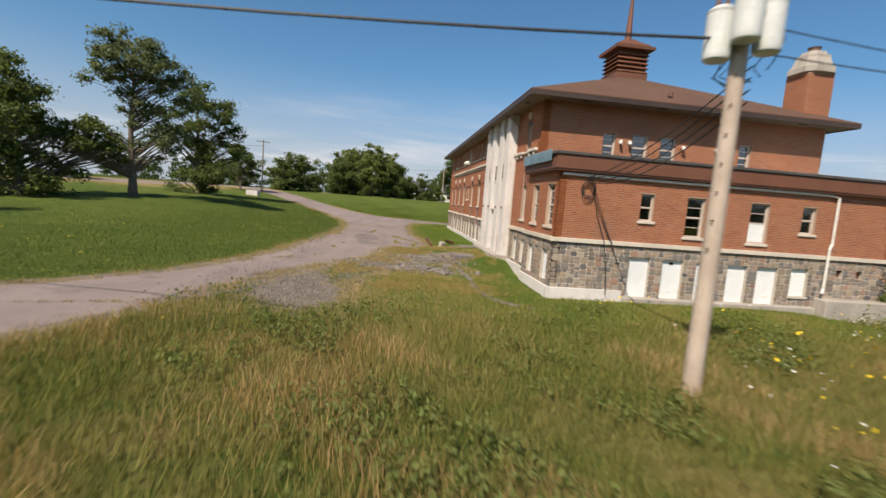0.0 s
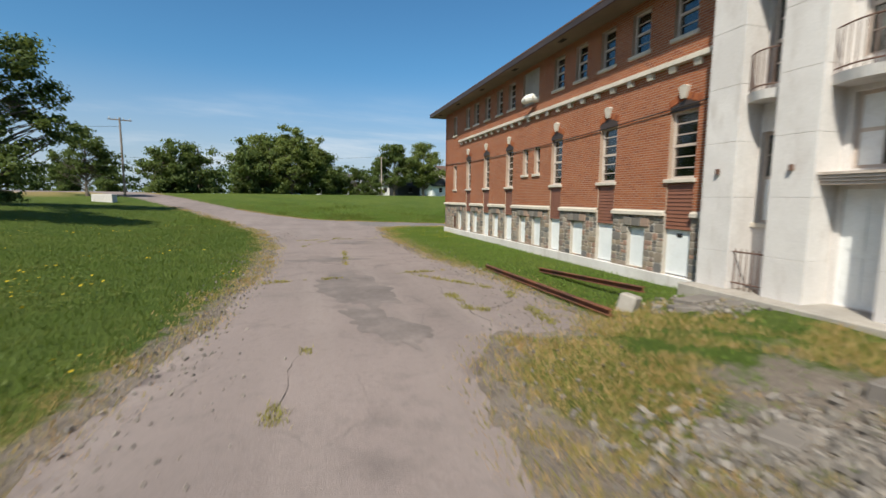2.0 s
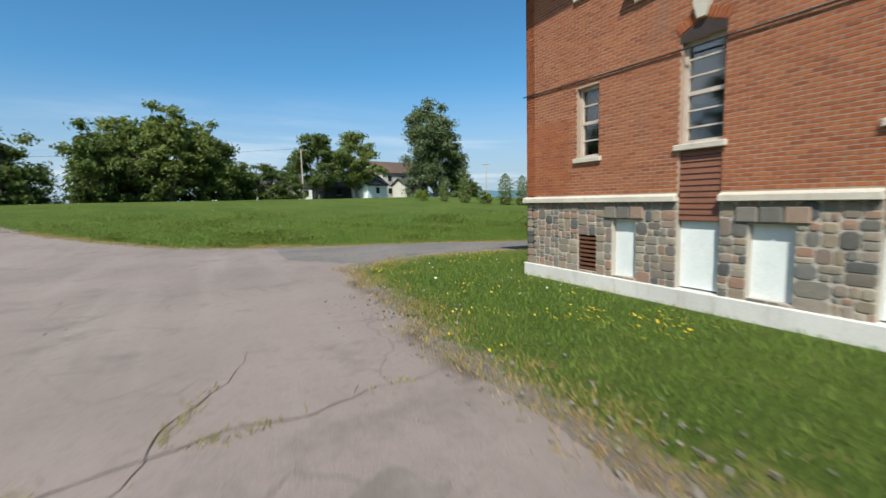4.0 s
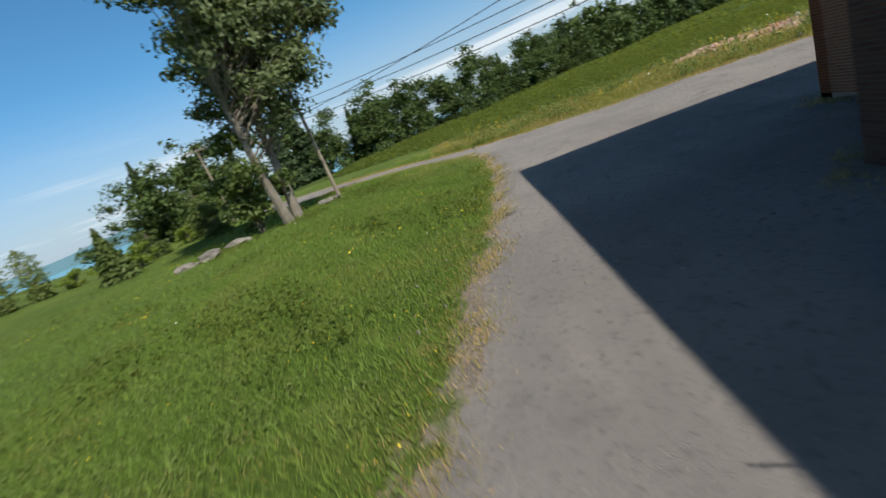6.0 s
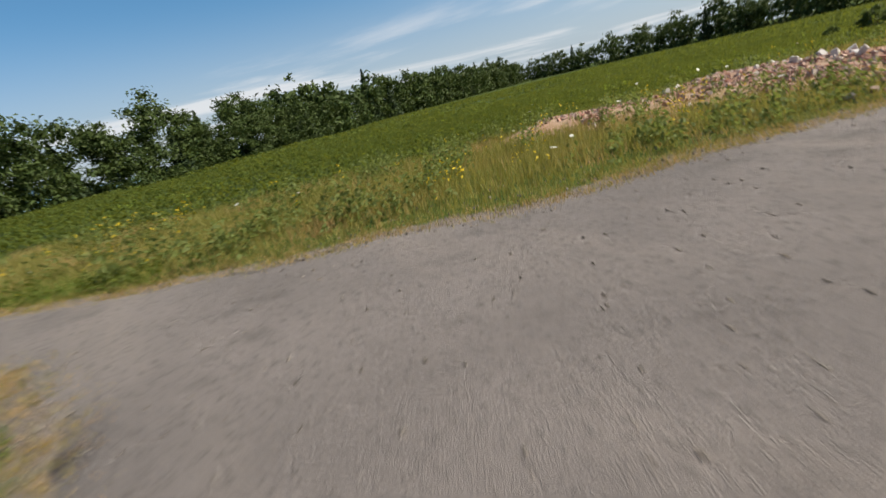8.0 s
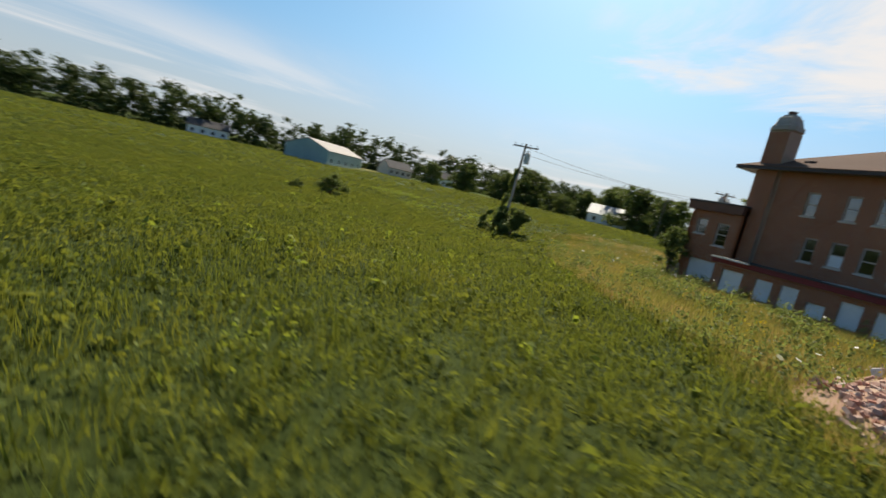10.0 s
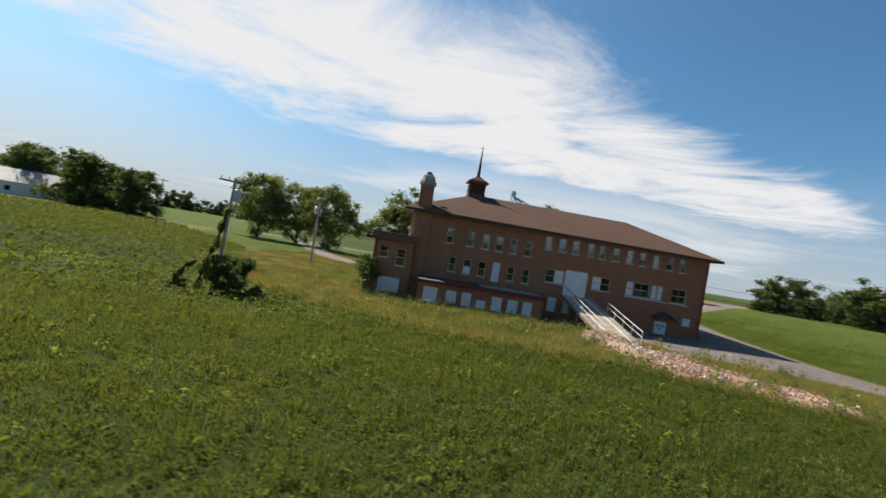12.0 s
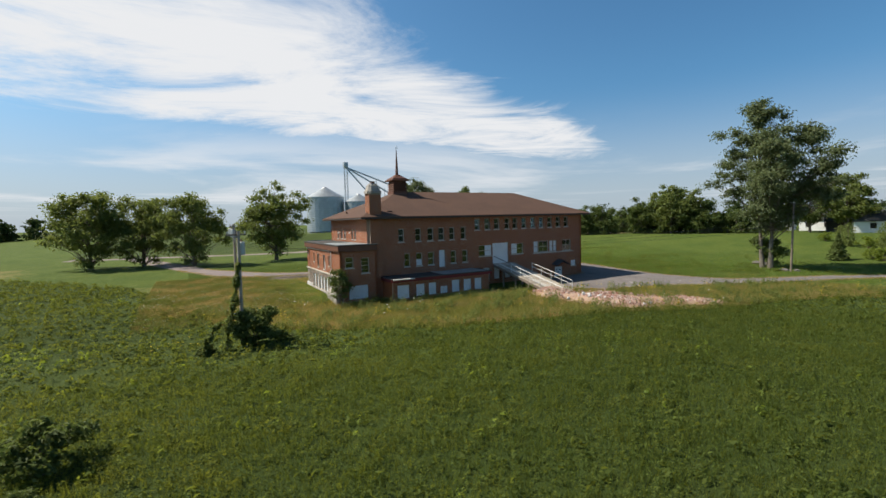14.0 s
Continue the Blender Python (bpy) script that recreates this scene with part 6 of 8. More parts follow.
ob.location, ob.rotation_euler, ob.scale = (-3.2, 12.75, g(-3.2, 12.75) - 0.1), (0.2, 0.12, 0.5), (0.42, 0.7, 0.72)
tagged(ob, "tilted rough concrete block under a steel beam", "concrete block")
for k, (x, y, w, l, t, rz) in enumerate(((-1.6, 12.5, 0.95, 0.5, 0.13, 0.2), (-2.3, 12.1, 0.6, 0.34, 0.08, -0.3), (-1.3, 11.9, 0.5, 0.3, 0.07, 0.6), (-2.45, 8.15, 1.2, 1.1, 0.2, 0.12), (-4.1, 7.6, 0.8, 0.45, 0.1, 0.8), (-4.96, 5.66, 0.62, 0.34, 0.14, 0.3), (-4.75, 5.15, 0.55, 0.4, 0.15, 1.1), (-4.36, 4.88, 0.6, 0.34, 0.12, 0.5), (-4.12, 4.55, 0.5, 0.36, 0.11, 0.2),
                                             (-3.85, 4.3, 0.55, 0.3, 0.09, 0.9), (-5.5, 4.8, 0.42, 0.34, 0.12, 0.1), (-4.6, 8.4, 0.7, 0.4, 0.08, 0.3), (-5.3, 8.7, 0.5, 0.34, 0.07, 0.7), (-3.5, 6.1, 0.55, 0.4, 0.09, 0.2), (-5.9, 5.3, 0.36, 0.3, 0.1, 1.4))):
    bm = bmesh.new()
    lbox(bm, IDENT, -w / 2, w / 2, -l / 2, l / 2, -0.12, t)
    bevel(bm, 0.025)
    for v in bm.verts:
        v.co += 0.03 * noise.noise_vector(v.co * 3 + Vector((k * 7, 0, 0)))
    ob = mesh_ob("broken_slab", bm, M_OLDSLAB)
    ob.location, ob.rotation_euler = (x, y, g(x, y) + 0.0), (rng.uniform(-0.14, 0.14) * (w < 0.7), rng.uniform(-0.14, 0.14) * (w < 0.7), rz)
    tagged(ob, "broken grey concrete slab lying in the grass", "concrete slab", "broken slabs")
bm = bmesh.new()
def scree(n, x0, y0, sx, sy, turn, sizes):
    """Loose broken pieces strewn over an oval."""
    for _ in range(n):
        p, q = rng.gauss(0, sx), rng.gauss(0, sy)
        x, y = x0 + p * math.cos(turn) - q * math.sin(turn), y0 + p * math.sin(turn) + q * math.cos(turn)
        s_ = rng.choice(sizes)
        chunk(bm, (x, y, g(x, y) + 0.25 * s_), s_, rng)
scree(4200, -5.7, 5.35, 1.2, 0.5, -0.25, (0.01, 0.014, 0.02, 0.028, 0.04, 0.06))
scree(90, -5.0, 5.2, 1.2, 0.4, -0.3, (0.07, 0.09, 0.13))
scree(1200, -4.6, 8.1, 0.9, 0.45, -0.35, (0.015, 0.025, 0.04, 0.07))
scree(700, -1.6, 12.2, 0.6, 0.35, -0.2, (0.015, 0.025, 0.04, 0.06))
scree(500, -3.4, 6.6, 0.5, 0.7, 0.3, (0.015, 0.025, 0.04, 0.06))
scree(1500, -7.6, 3.2, 0.8, 2.4, -0.3, (0.010, 0.014, 0.02, 0.03))
scree(3600, -10.0, -0.4, 1.1, 2.2, 0.2, (0.010, 0.014, 0.02, 0.03))
tagged(mesh_ob("broken_asphalt", bm, M_GRIT), "loose heap of broken grey asphalt and gravel", "rubble", kind="stuff")
bm = bmesh.new()
for k in range(6000):
    if k % 2:
        x, y = rng.uniform(8, 32), rng.uniform(27, 46)
    else:
        t = rng.random()
        y = rng.uniform(-4, 36)
        x = (-4.7 if y > 15 else -4.7 - (15.6 - y) * 0.3) + rng.gauss(0, 0.5) if t < 0.5 else (-11.3 - 0.12 * max(0, 9 - y)) + rng.gauss(0, 0.45)
    chunk(bm, (x, y, g(x, y) + 0.036), rng.choice((0.01, 0.014, 0.02, 0.03)), rng)
tagged(mesh_ob("loose_gravel", bm, M_GRIT), "loose gravel stones along the driveway and yard", "gravel", kind="stuff")
CURB = [Vector(p) for p in ((-4.1, 7.2), (-3.35, 6.5), (-2.95, 5.4), (-2.8, 3.7), (-2.88, 2.0), (-2.95, 0.9), (-2.75, 0.0), (-2.55, -0.7), (-2.25, -1.35), (-1.75, -1.68), (-1.2, -1.85))]
bm = bmesh.new()
for p, q in zip(CURB, CURB[1:]):
    n = max(1, int((q - p).length / 0.33))
    a = (q - p).normalized()
    for k in range(n):
        c = p.lerp(q, (k + 0.5) / n) + Vector((rng.uniform(-0.03, 0.03), rng.uniform(-0.03, 0.03)))
        w_ = rng.uniform(0.1, 0.17)
        vs = lbox(bm, wall_frame((c.x, c.y, g(c.x, c.y)), (a.x, a.y, 0), (-a.y, a.x, 0)), -0.17, 0.17, -w_, w_, -0.06, rng.uniform(0.015, 0.06))
        for v in vs[4:]:
            v.co += Vector((rng.uniform(-0.03, 0.03), rng.uniform(-0.03, 0.03), rng.uniform(-0.02, 0.02)))
tagged(mesh_ob("buried_curb", bm, M_PATCH), "old broken curb half buried in the lawn", "curb", kind="stuff")

# ---- patches and cracks in the asphalt ----
def road_patch(cx, cy, rx, ry, turn, seed):
    bm = bmesh.new()
    ring = []
    for k in range(72):
        a = 6.28318 * k / 72
        r = 1 + 0.55 * noise.noise(Vector((math.cos(a) * 1.4 + seed, math.sin(a) * 1.4, 0))) + 0.4 * noise.noise(Vector((math.cos(a) * 4, math.sin(a) * 4, seed))) + 0.16 * noise.noise(Vector((math.cos(a) * 12, math.sin(a) * 12, seed)))
        u, v = rx * r * math.cos(a), ry * r * math.sin(a)
        x, y = cx + u * math.cos(turn) - v * math.sin(turn), cy + u * math.sin(turn) + v * math.cos(turn)
        ring.append(bm.verts.new((x, y, g(x, y) + 0.0385)))
    mid = bm.verts.new((cx, cy, g(cx, cy) + 0.0395))
    for k in range(72):
        bm.faces.new((mid, ring[k], ring[(k + 1) % 72]))
    return part("asphalt_patch", bm, M_PATCH, bpy.data.objects["road"])
for k, (cx, cy, rx, ry, turn) in enumerate(((-8.25, 16.7, 0.95, 2.1, 0.12), (-8.25, 13.3, 0.6, 1.5, 0.3), (-7.3, 28.5, 1.1, 0.7, 0.2), (-8.9, 22.3, 1.3, 0.5, 0.1))):
    road_patch(cx, cy, rx, ry, turn, 2.7 * k)
def road_crack(p, q, wide, seed):
    bm = bmesh.new()
    p, q = Vector(p), Vector(q)
    d = (q - p).normalized()
    nrm = Vector((-d.y, d.x))
    n = max(8, int((q - p).length / 0.16))
    last = None
    for k in range(n + 1):
        f = k / n
        c = p.lerp(q, f) + nrm * (0.22 * noise.noise(Vector((f * n * 0.22, seed, 0))) + 0.05 * noise.noise(Vector((f * n * 1.1, seed, 4))))
        w = wide * (0.35 + 0.65 * math.sin(math.pi * min(0.97, max(0.03, f)))) * (0.7 + 0.6 * noise.noise(Vector((f * n * 0.6, seed, 9))))
        row = [bm.verts.new((c.x + s * w * nrm.x, c.y + s * w * nrm.y, g(c.x, c.y) + 0.0425)) for s in (-0.5, 0.5)]
        if last:
            bm.faces.new((last[0], last[1], row[1], row[0]))
        last = row
    return part("crack", bm, M_CRACK, bpy.data.objects["road"])
CRACKS = (((-6.31, 16.65), (-6.2, 15.0), 0.03), ((-4.5, 15.9), (-5.0, 14.3), 0.05), ((-5.0, 14.4), (-6.0, 13.7), 0.05), ((-6.2, 14.8), (-6.2, 12.9), 0.05), ((-4.9, 14.2), (-5.1, 12.4), 0.035), ((-9.5, 12.2), (-9.95, 10.0), 0.02),
          ((-10.7, 18.0), (-8.6, 18.3), 0.03), ((-7.6, 18.7), (-5.0, 18.9), 0.035), ((-8.3, 20.5), (-8.0, 25.0), 0.02),
          ((-6.4, 18.4), (-4.9, 15.8), 0.035), ((-12.2, 5.0), (-10.0, 7.6), 0.025), ((-16.5, -5.5), (-12.8, -4.0), 0.03), ((-9.8, 27.0), (-7.2, 33.0), 0.03), ((-10.9, 30.0), (-5.0, 31.0), 0.035))
for k, (p, q, w) in enumerate(CRACKS):
    road_crack(p, q, 0.55 * w, 1.3 * k)

# ---- by the service annex ----
def fridge():
    t = thing("old_refrigerator", (5.05, 39.62, 0.13), "tall off-white refrigerator abandoned beside the brick wall", "refrigerator")
    bm = bmesh.new()
    lbox(bm, IDENT, -0.33, 0.33, -0.36, 0.36, 0.03, 1.83)
    bevel(bm, 0.03, 2)
    part("body", bm, M_APPL, t)
    bm = bmesh.new()
    lbox(bm, IDENT, -0.42, -0.335, -0.35, 0.35, 0.1, 1.22)
    bevel(bm, 0.025, 2)
    d = part("door", bm, M_APPL, t)
    bm = bmesh.new()
    lbox(bm, IDENT, -0.45, -0.42, 0.26, 0.3, 0.7, 1.1)
    part("handle", bm, M_IRON, d)
    bm = bmesh.new()
    lbox(bm, IDENT, -0.42, -0.335, -0.35, 0.35, 1.24, 1.82)
    bevel(bm, 0.025, 2)
    part("freezer_door", bm, M_APPL, t)
    bm = bmesh.new()
    lbox(bm, IDENT, -0.3, 0.3, 0.362, 0.4, 0.1, 1.7)
    part("back_coil", bm, M_IRON, t)
    t.rotation_euler, t.scale = (0, -0.015, 0.12 + math.pi), (0.85, 0.7, 1.0)
fridge()
w = thing("small_cabinet", (5.15, 40.25, 0.13), "small off-white metal cabinet with a blue-grey top", "cabinet")
w.scale = (0.75, 0.7, 0.9)
bm = bmesh.new()
lbox(bm, IDENT, -0.3, 0.3, -0.28, 0.28, 0, 0.72)
bevel(bm, 0.02, 2)
part("body", bm, M_APPL, w)
bm = bmesh.new()
lbox(bm, IDENT, -0.32, 0.32, -0.3, 0.3, 0.722, 0.76)
part("top", bm, M_BLUE, w)
bm = bmesh.new()
lbox(bm, IDENT, -0.315, -0.302, -0.24, 0.24, 0.06, 0.66)
part("door", bm, M_APPL, w)
sg = thing("no_trespassing_sign", (4.33, 38.72, 1.56), "black sign with yellow warning letters on the wall", "sign")
bm = bmesh.new()
lbox(bm, IDENT, -0.012, 0.0, -0.27, 0.27, -0.21, 0.21)
part("panel", bm, M_SIGNBACK, sg)
bm = bmesh.new()
for y0, y1, z0, z1 in ((-0.26, 0.26, 0.19, 0.2), (-0.26, 0.26, -0.2, -0.19), (-0.26, -0.25, -0.19, 0.19), (0.25, 0.26, -0.19, 0.19)):
    lbox(bm, IDENT, -0.016, -0.0125, y0, y1, z0, z1)
part("border", bm, M_YELLOW, sg)
for txt, z in (("DÉFENSE", 0.015), ("DE PASSER", -0.145)):
    cu = bpy.data.curves.new("lettering", "FONT")
    cu.body, cu.size, cu.align_x, cu.extrude = txt, 0.15 if txt[2] == "F" else 0.125, "CENTER", 0.002
    cu.materials.append(M_YELLOW)
    o = new("lettering", cu)
    o.parent = sg
    o.rotation_euler = (radians(90), 0, radians(-90))
    o.location = (-0.018, 0, z)
bm = bmesh.new()
tube(bm, [(4.6, 41.1, 0.0), (4.3, 41.6, 1.0), (4.2, 41.8, 1.5)], 0.012, 5)
tagged(mesh_ob("leaning_rod", bm, M_IRON), "thin leaning iron rod stuck in the ground", "rod")

# ---- concrete box by the drive ----
bm = bmesh.new()
lbox(bm, IDENT, -0.9, 0.9, -0.6, 0.6, -0.2, 0.75)
bevel(bm, 0.04)
ob = mesh_ob("concrete_box", bm, M_CONC)
ob.location = (-29.2, 58.5, g(-29.2, 58.5))
tagged(ob, "square pale concrete box beside the driveway", "concrete box")

# ---- buildings in the distance ----
def gable(name, x, y, w, d, h, rise, rz, wall_m, roof_m, label, wins=3, storeys=1, cat="house"):
    t = thing(name, (x, y, ground_z(x, y)), label, cat)
    bm = bmesh.new()
    lbox(bm, IDENT, -w / 2, w / 2, -d / 2, d / 2, -1, h)
    a = [bm.verts.new(p) for p in ((-w / 2, -d / 2, h), (-w / 2, d / 2, h), (-w / 2, 0, h + rise), (w / 2, -d / 2, h), (w / 2, d / 2, h), (w / 2, 0, h + rise))]
    bm.faces.new((a[0], a[1], a[2]))
    bm.faces.new((a[3], a[5], a[4]))
    part("wall", bm, wall_m, t)
    bm = bmesh.new()
    o = 0.4
    for s in (-1, 1):
        v = [bm.verts.new(p) for p in ((-w / 2 - o, s * (d / 2 + o), h - o * rise / (d / 2)), (w / 2 + o, s * (d / 2 + o), h - o * rise / (d / 2)), (w / 2 + o, 0, h + rise + 0.02), (-w / 2 - o, 0, h + rise + 0.02))]
        u = [bm.verts.new(q.co + Vector((0, 0, 0.14))) for q in v]
        bm.faces.new(u)
        bm.faces.new(v[::-1])
        for k in range(4):
            bm.faces.new((v[k], v[(k + 1) % 4], u[(k + 1) % 4], u[k]))
    part("roof", bm, roof_m, t)
    for st in range(storeys):
        for k in range(wins):
            for s in (-1, 1):
                cx = -w / 2 + w * (k + 0.5) / wins
                z0 = 0.9 + st * 2.7
                bm = bmesh.new()
                lbox(bm, IDENT, cx - 0.5, cx + 0.5, s * (d / 2 + 0.03) - 0.03, s * (d / 2 + 0.03) + 0.03, z0, z0 + 1.2)
                wn_ = part("window", bm, M_VOID_SHADE, t)
                bm = bmesh.new()
                lbox(bm, IDENT, cx - 0.58, cx + 0.58, s * (d / 2 + 0.05) - 0.05, s * (d / 2 + 0.05) + 0.05, z0 - 0.1, z0 - 0.002)
                part("sill", bm, M_WHITE, wn_)
    t.rotation_euler = (0, 0, rz)
    return t

gable("farmhouse", 30.0, 126, 12, 9, 5.6, 2.6, 0.35, M_HOUSE, M_HROOF, "beige two-storey house with a brown roof", 3, 2)
gable("porch_wing", 31.4, 117.5, 6.5, 4.5, 2.7, 1.3, 0.35, M_HOUSE, M_HROOF_D, "beige low wing with a dark roof", 2)
gable("white_house", 12.0, 129, 15, 7, 3.0, 2.0, 0.1, M_WHITE, M_HROOF_D, "long white house half hidden by trees", 4)
gable("white_house", -2.5, 128, 9, 7, 3.0, 2.6, 0.2, M_WHITE, M_HROOF_D, "small white gabled house north of the meadow", 3)
gable("garden_shed", 21.6, 116, 6, 4.5, 2.7, 1.7, 0.5, M_WHITE, M_HROOF_D, "small white garden shed with a dark roof", 1, cat="shed")
gable("dark_shed", 15.4, 122, 7, 5, 2.6, 1.4, 0.3, M_HROOF_D, M_HROOF_D, "dark wooden shed between the maples", 1, cat="shed")
gable("metal_barn", 24.6, -142, 32, 15, 4.6, 2.8, math.atan2(-27.6, -16.8), M_BARN, M_BARN_ROOF, "long blue-green metal barn across the field", 5, cat="barn")
gable("farmhouse", -4, -152, 11, 8, 3.2, 2.6, 0.3, M_HOUSE, M_HROOF_D, "pale farmhouse across the crop field", 4)
gable("farmhouse", -30, -168, 12, 8, 3.4, 2.6, -0.2, M_WHITE, M_HROOF_D, "white farmhouse across the crop field", 4)
gable("farm_shed", -64.8, -93.3, 14, 8, 3.3, 3.0, 2.25, M_WHITE, M_TIN, "white farm shed with a grey metal roof", 3, cat="shed")
gable("white_house", 66, -175, 14, 8, 3.4, 2.4, 0.1, M_WHITE, M_HROOF_D, "white farm building along the far hedgerow", 4)

def silo(x, y, r, h, label):
    t = thing("grain_silo", (x, y, ground_z(x, y)), label, "grain silo", "grain silos")
    bm = bmesh.new()
    n = int(h / 0.9)
    tube(bm, [(0, 0, -1)] + [(0, 0, h * k / (2 * n)) for k in range(2 * n + 1)], [r] + [r * (1.0 if k % 2 else 0.992) for k in range(2 * n + 1)], 26)
    part("drum", bm, M_SILO, t)
    bm = bmesh.new()
    tube(bm, [(0, 0, h), (0, 0, h + r * 0.5), (0, 0, h + r * 0.56)], [r * 1.03, r * 0.16, r * 0.1], 26)
    part("roof", bm, M_SILO, t)
silo(-134, 38, 8, 15.0, "large galvanised steel grain silo")
silo(-128, 51, 6, 13.5, "galvanised steel grain silo with conical roof")
silo(-124, 59, 5, 12.5, "galvanised steel grain silo with conical roof")
t = thing("grain_elevator", (-132, 47, ground_z(-132, 47)), "tall galvanised grain elevator leg with sloping chutes", "grain elevator")
bm = bmesh.new()
for dx, dy in ((-0.6, -0.6), (0.6, -0.6), (0.6, 0.6), (-0.6, 0.6)):
    tube(bm, [(dx, dy, -1), (dx, dy, 29)], 0.12, 5)
for k in range(18):
    z = k * 1.6
    tube(bm, [(-0.6, -0.6, z), (0.6, -0.6, z + 1.6)], 0.06, 4)
    tube(bm, [(0.6, 0.6, z), (-0.6, 0.6, z + 1.6)], 0.06, 4)
    tube(bm, [(0.6, -0.6, z), (0.6, 0.6, z + 1.6)], 0.06, 4)
part("tower", bm, M_SILO, t)
bm = bmesh.new()
lbox(bm, IDENT, -0.9, 0.9, -0.9, 0.9, 28.6, 30.6)
part("head", bm, M_SILO, t)
for p in ((8, 22, 14), (4, 12, 13.5), (0, 30, 18)):
    bm = bmesh.new()
    tube(bm, [(0, 0, 28.5), p], 0.32, 8)
    part("chute", bm, M_SILO, t)
bm = bmesh.new()
for k in range(3):
    tube(bm, [(0, 14 + 4 * k, 8), (0, 14 + 4 * k, 24 - 4.5 * k)], 0.18, 5)
part("support", bm, M_SILO, t)

# ---- river and far shore ----
bm = bmesh.new()
v = [bm.verts.new(p) for p in ((150, 260, -16), (2600, -200, -16), (2600, 4200, -16), (-300, 4200, -16))]
bm.faces.new(v)
tagged(mesh_ob("river", bm, M_WATER), "wide pale blue river beyond the fields", "water", kind="structure")
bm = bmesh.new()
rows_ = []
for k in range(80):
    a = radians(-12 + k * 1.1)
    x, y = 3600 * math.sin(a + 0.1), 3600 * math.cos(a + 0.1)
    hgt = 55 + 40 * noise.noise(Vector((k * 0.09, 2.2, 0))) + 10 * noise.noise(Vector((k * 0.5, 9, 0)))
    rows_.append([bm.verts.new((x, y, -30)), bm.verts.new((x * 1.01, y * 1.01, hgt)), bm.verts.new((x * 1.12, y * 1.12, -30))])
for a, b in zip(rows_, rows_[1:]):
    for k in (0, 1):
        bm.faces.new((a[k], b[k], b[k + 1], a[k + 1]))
tagged(mesh_ob("backdrop_hills", bm, M_HILL_HAZED), "hills on the far shore, coloured blue for haze", "hills", kind="structure")

# ---- trees and shrubs ----
def mesh_fast(name, verts, faces, material, parent=None, smooth=False):
    """A mesh from arrays: faces all of one size."""
    verts, faces = np.asarray(verts, np.float32), np.asarray(faces, np.int32)
    me = bpy.data.meshes.new(name)
    me.vertices.add(len(verts))
    me.vertices.foreach_set("co", verts.ravel())
    n, k = faces.shape
    me.loops.add(n * k)
    me.loops.foreach_set("vertex_index", faces.ravel())
    me.polygons.add(n)
    me.polygons.foreach_set("loop_start", np.arange(0, n * k, k, dtype=np.int32))
    me.polygons.foreach_set("loop_total", np.full(n, k, np.int32))
    me.update()
    me.materials.append(material)
    if smooth:
        me.polygons.foreach_set("use_smooth", np.ones(n, bool))
    ob = new(name, me)
    if parent is not None:
        ob.parent = parent
    return ob

def leaf_quads(rng, centre, out, size):
    """Pointed leaf sprays at the centres, turned more or less outward."""
    n = len(centre)
    nrm = out * 0.75 + rng.normal(size=(n, 3)) * 0.62 + np.array([0, 0, 0.25])
    nrm /= np.linalg.norm(nrm, axis=1, keepdims=True) + 1e-9
    a = np.cross(nrm, rng.normal(size=(n, 3)))
    a /= np.linalg.norm(a, axis=1, keepdims=True) + 1e-9
    b = np.cross(nrm, a)
    s = (size * rng.uniform(0.55, 1.35, n))[:, None]
    bend = nrm * s * 0.18
    v = np.stack([centre - a * s * 0.9 - bend, centre - b * s * 0.42 + bend, centre + a * s * 0.9 - bend, centre + b * s * 0.42 + bend], 1)
    return v.reshape(-1, 3)

def quads_of(v):
    return np.arange(len(v), dtype=np.int32).reshape(-1, 4)

def crown_points(rng, h, rad, base, clumps, leaves, size, lean=0.0, top=1.0, hole=0.35):
    """Clumps in an uneven egg-shaped crown; gives clump centres and leaf corners."""
    cen = []
    zmid, zr = (base + h) / 2, (h - base) / 2
    floor_z = max(0.25, base * 0.5)
    lump = rng.uniform(0, 6.28, 4)
    while len(cen) < clumps:
        p = rng.normal(size=3)
        p /= np.linalg.norm(p)
        r = rng.uniform(hole, 1.0) ** 0.6
        ang = math.atan2(p[1], p[0])
        wob = 0.82 + 0.16 * math.sin(2 * ang + lump[0] + 2 * p[2]) + 0.12 * math.sin(5 * ang + lump[1] + 3 * p[2]) + 0.08 * math.sin(7 * p[2] + lump[2])
        wide = top if p[2] > 0 else 1.0
        cen.append((p[0] * r * rad * wob * wide, p[1] * r * rad * wob * wide, zmid + p[2] * r * zr * (0.9 + 0.1 * wob) + lean * p[0]))
    cen = np.array(cen)
    cr = rng.uniform(0.17, 0.36, clumps) * (rad + zr) / 2 * (40 / clumps) ** 0.28
    k = rng.choice(clumps, leaves, p=cr ** 2 / (cr ** 2).sum())
    d = rng.normal(size=(leaves, 3))
    d /= np.linalg.norm(d, axis=1, keepdims=True)
    r = np.minimum(np.abs(rng.normal(0.0, 0.62, leaves)), rng.uniform(0.75, 1.15, leaves)) + 0.1
    d2 = d * np.array([1.0, 1.0, 0.62])
    pos = cen[k] + d2 * (cr[k] * r)[:, None]
    ok = pos[:, 2] > floor_z
    return cen[cen[:, 2] > floor_z], leaf_quads(rng, pos[ok], d[ok], size)

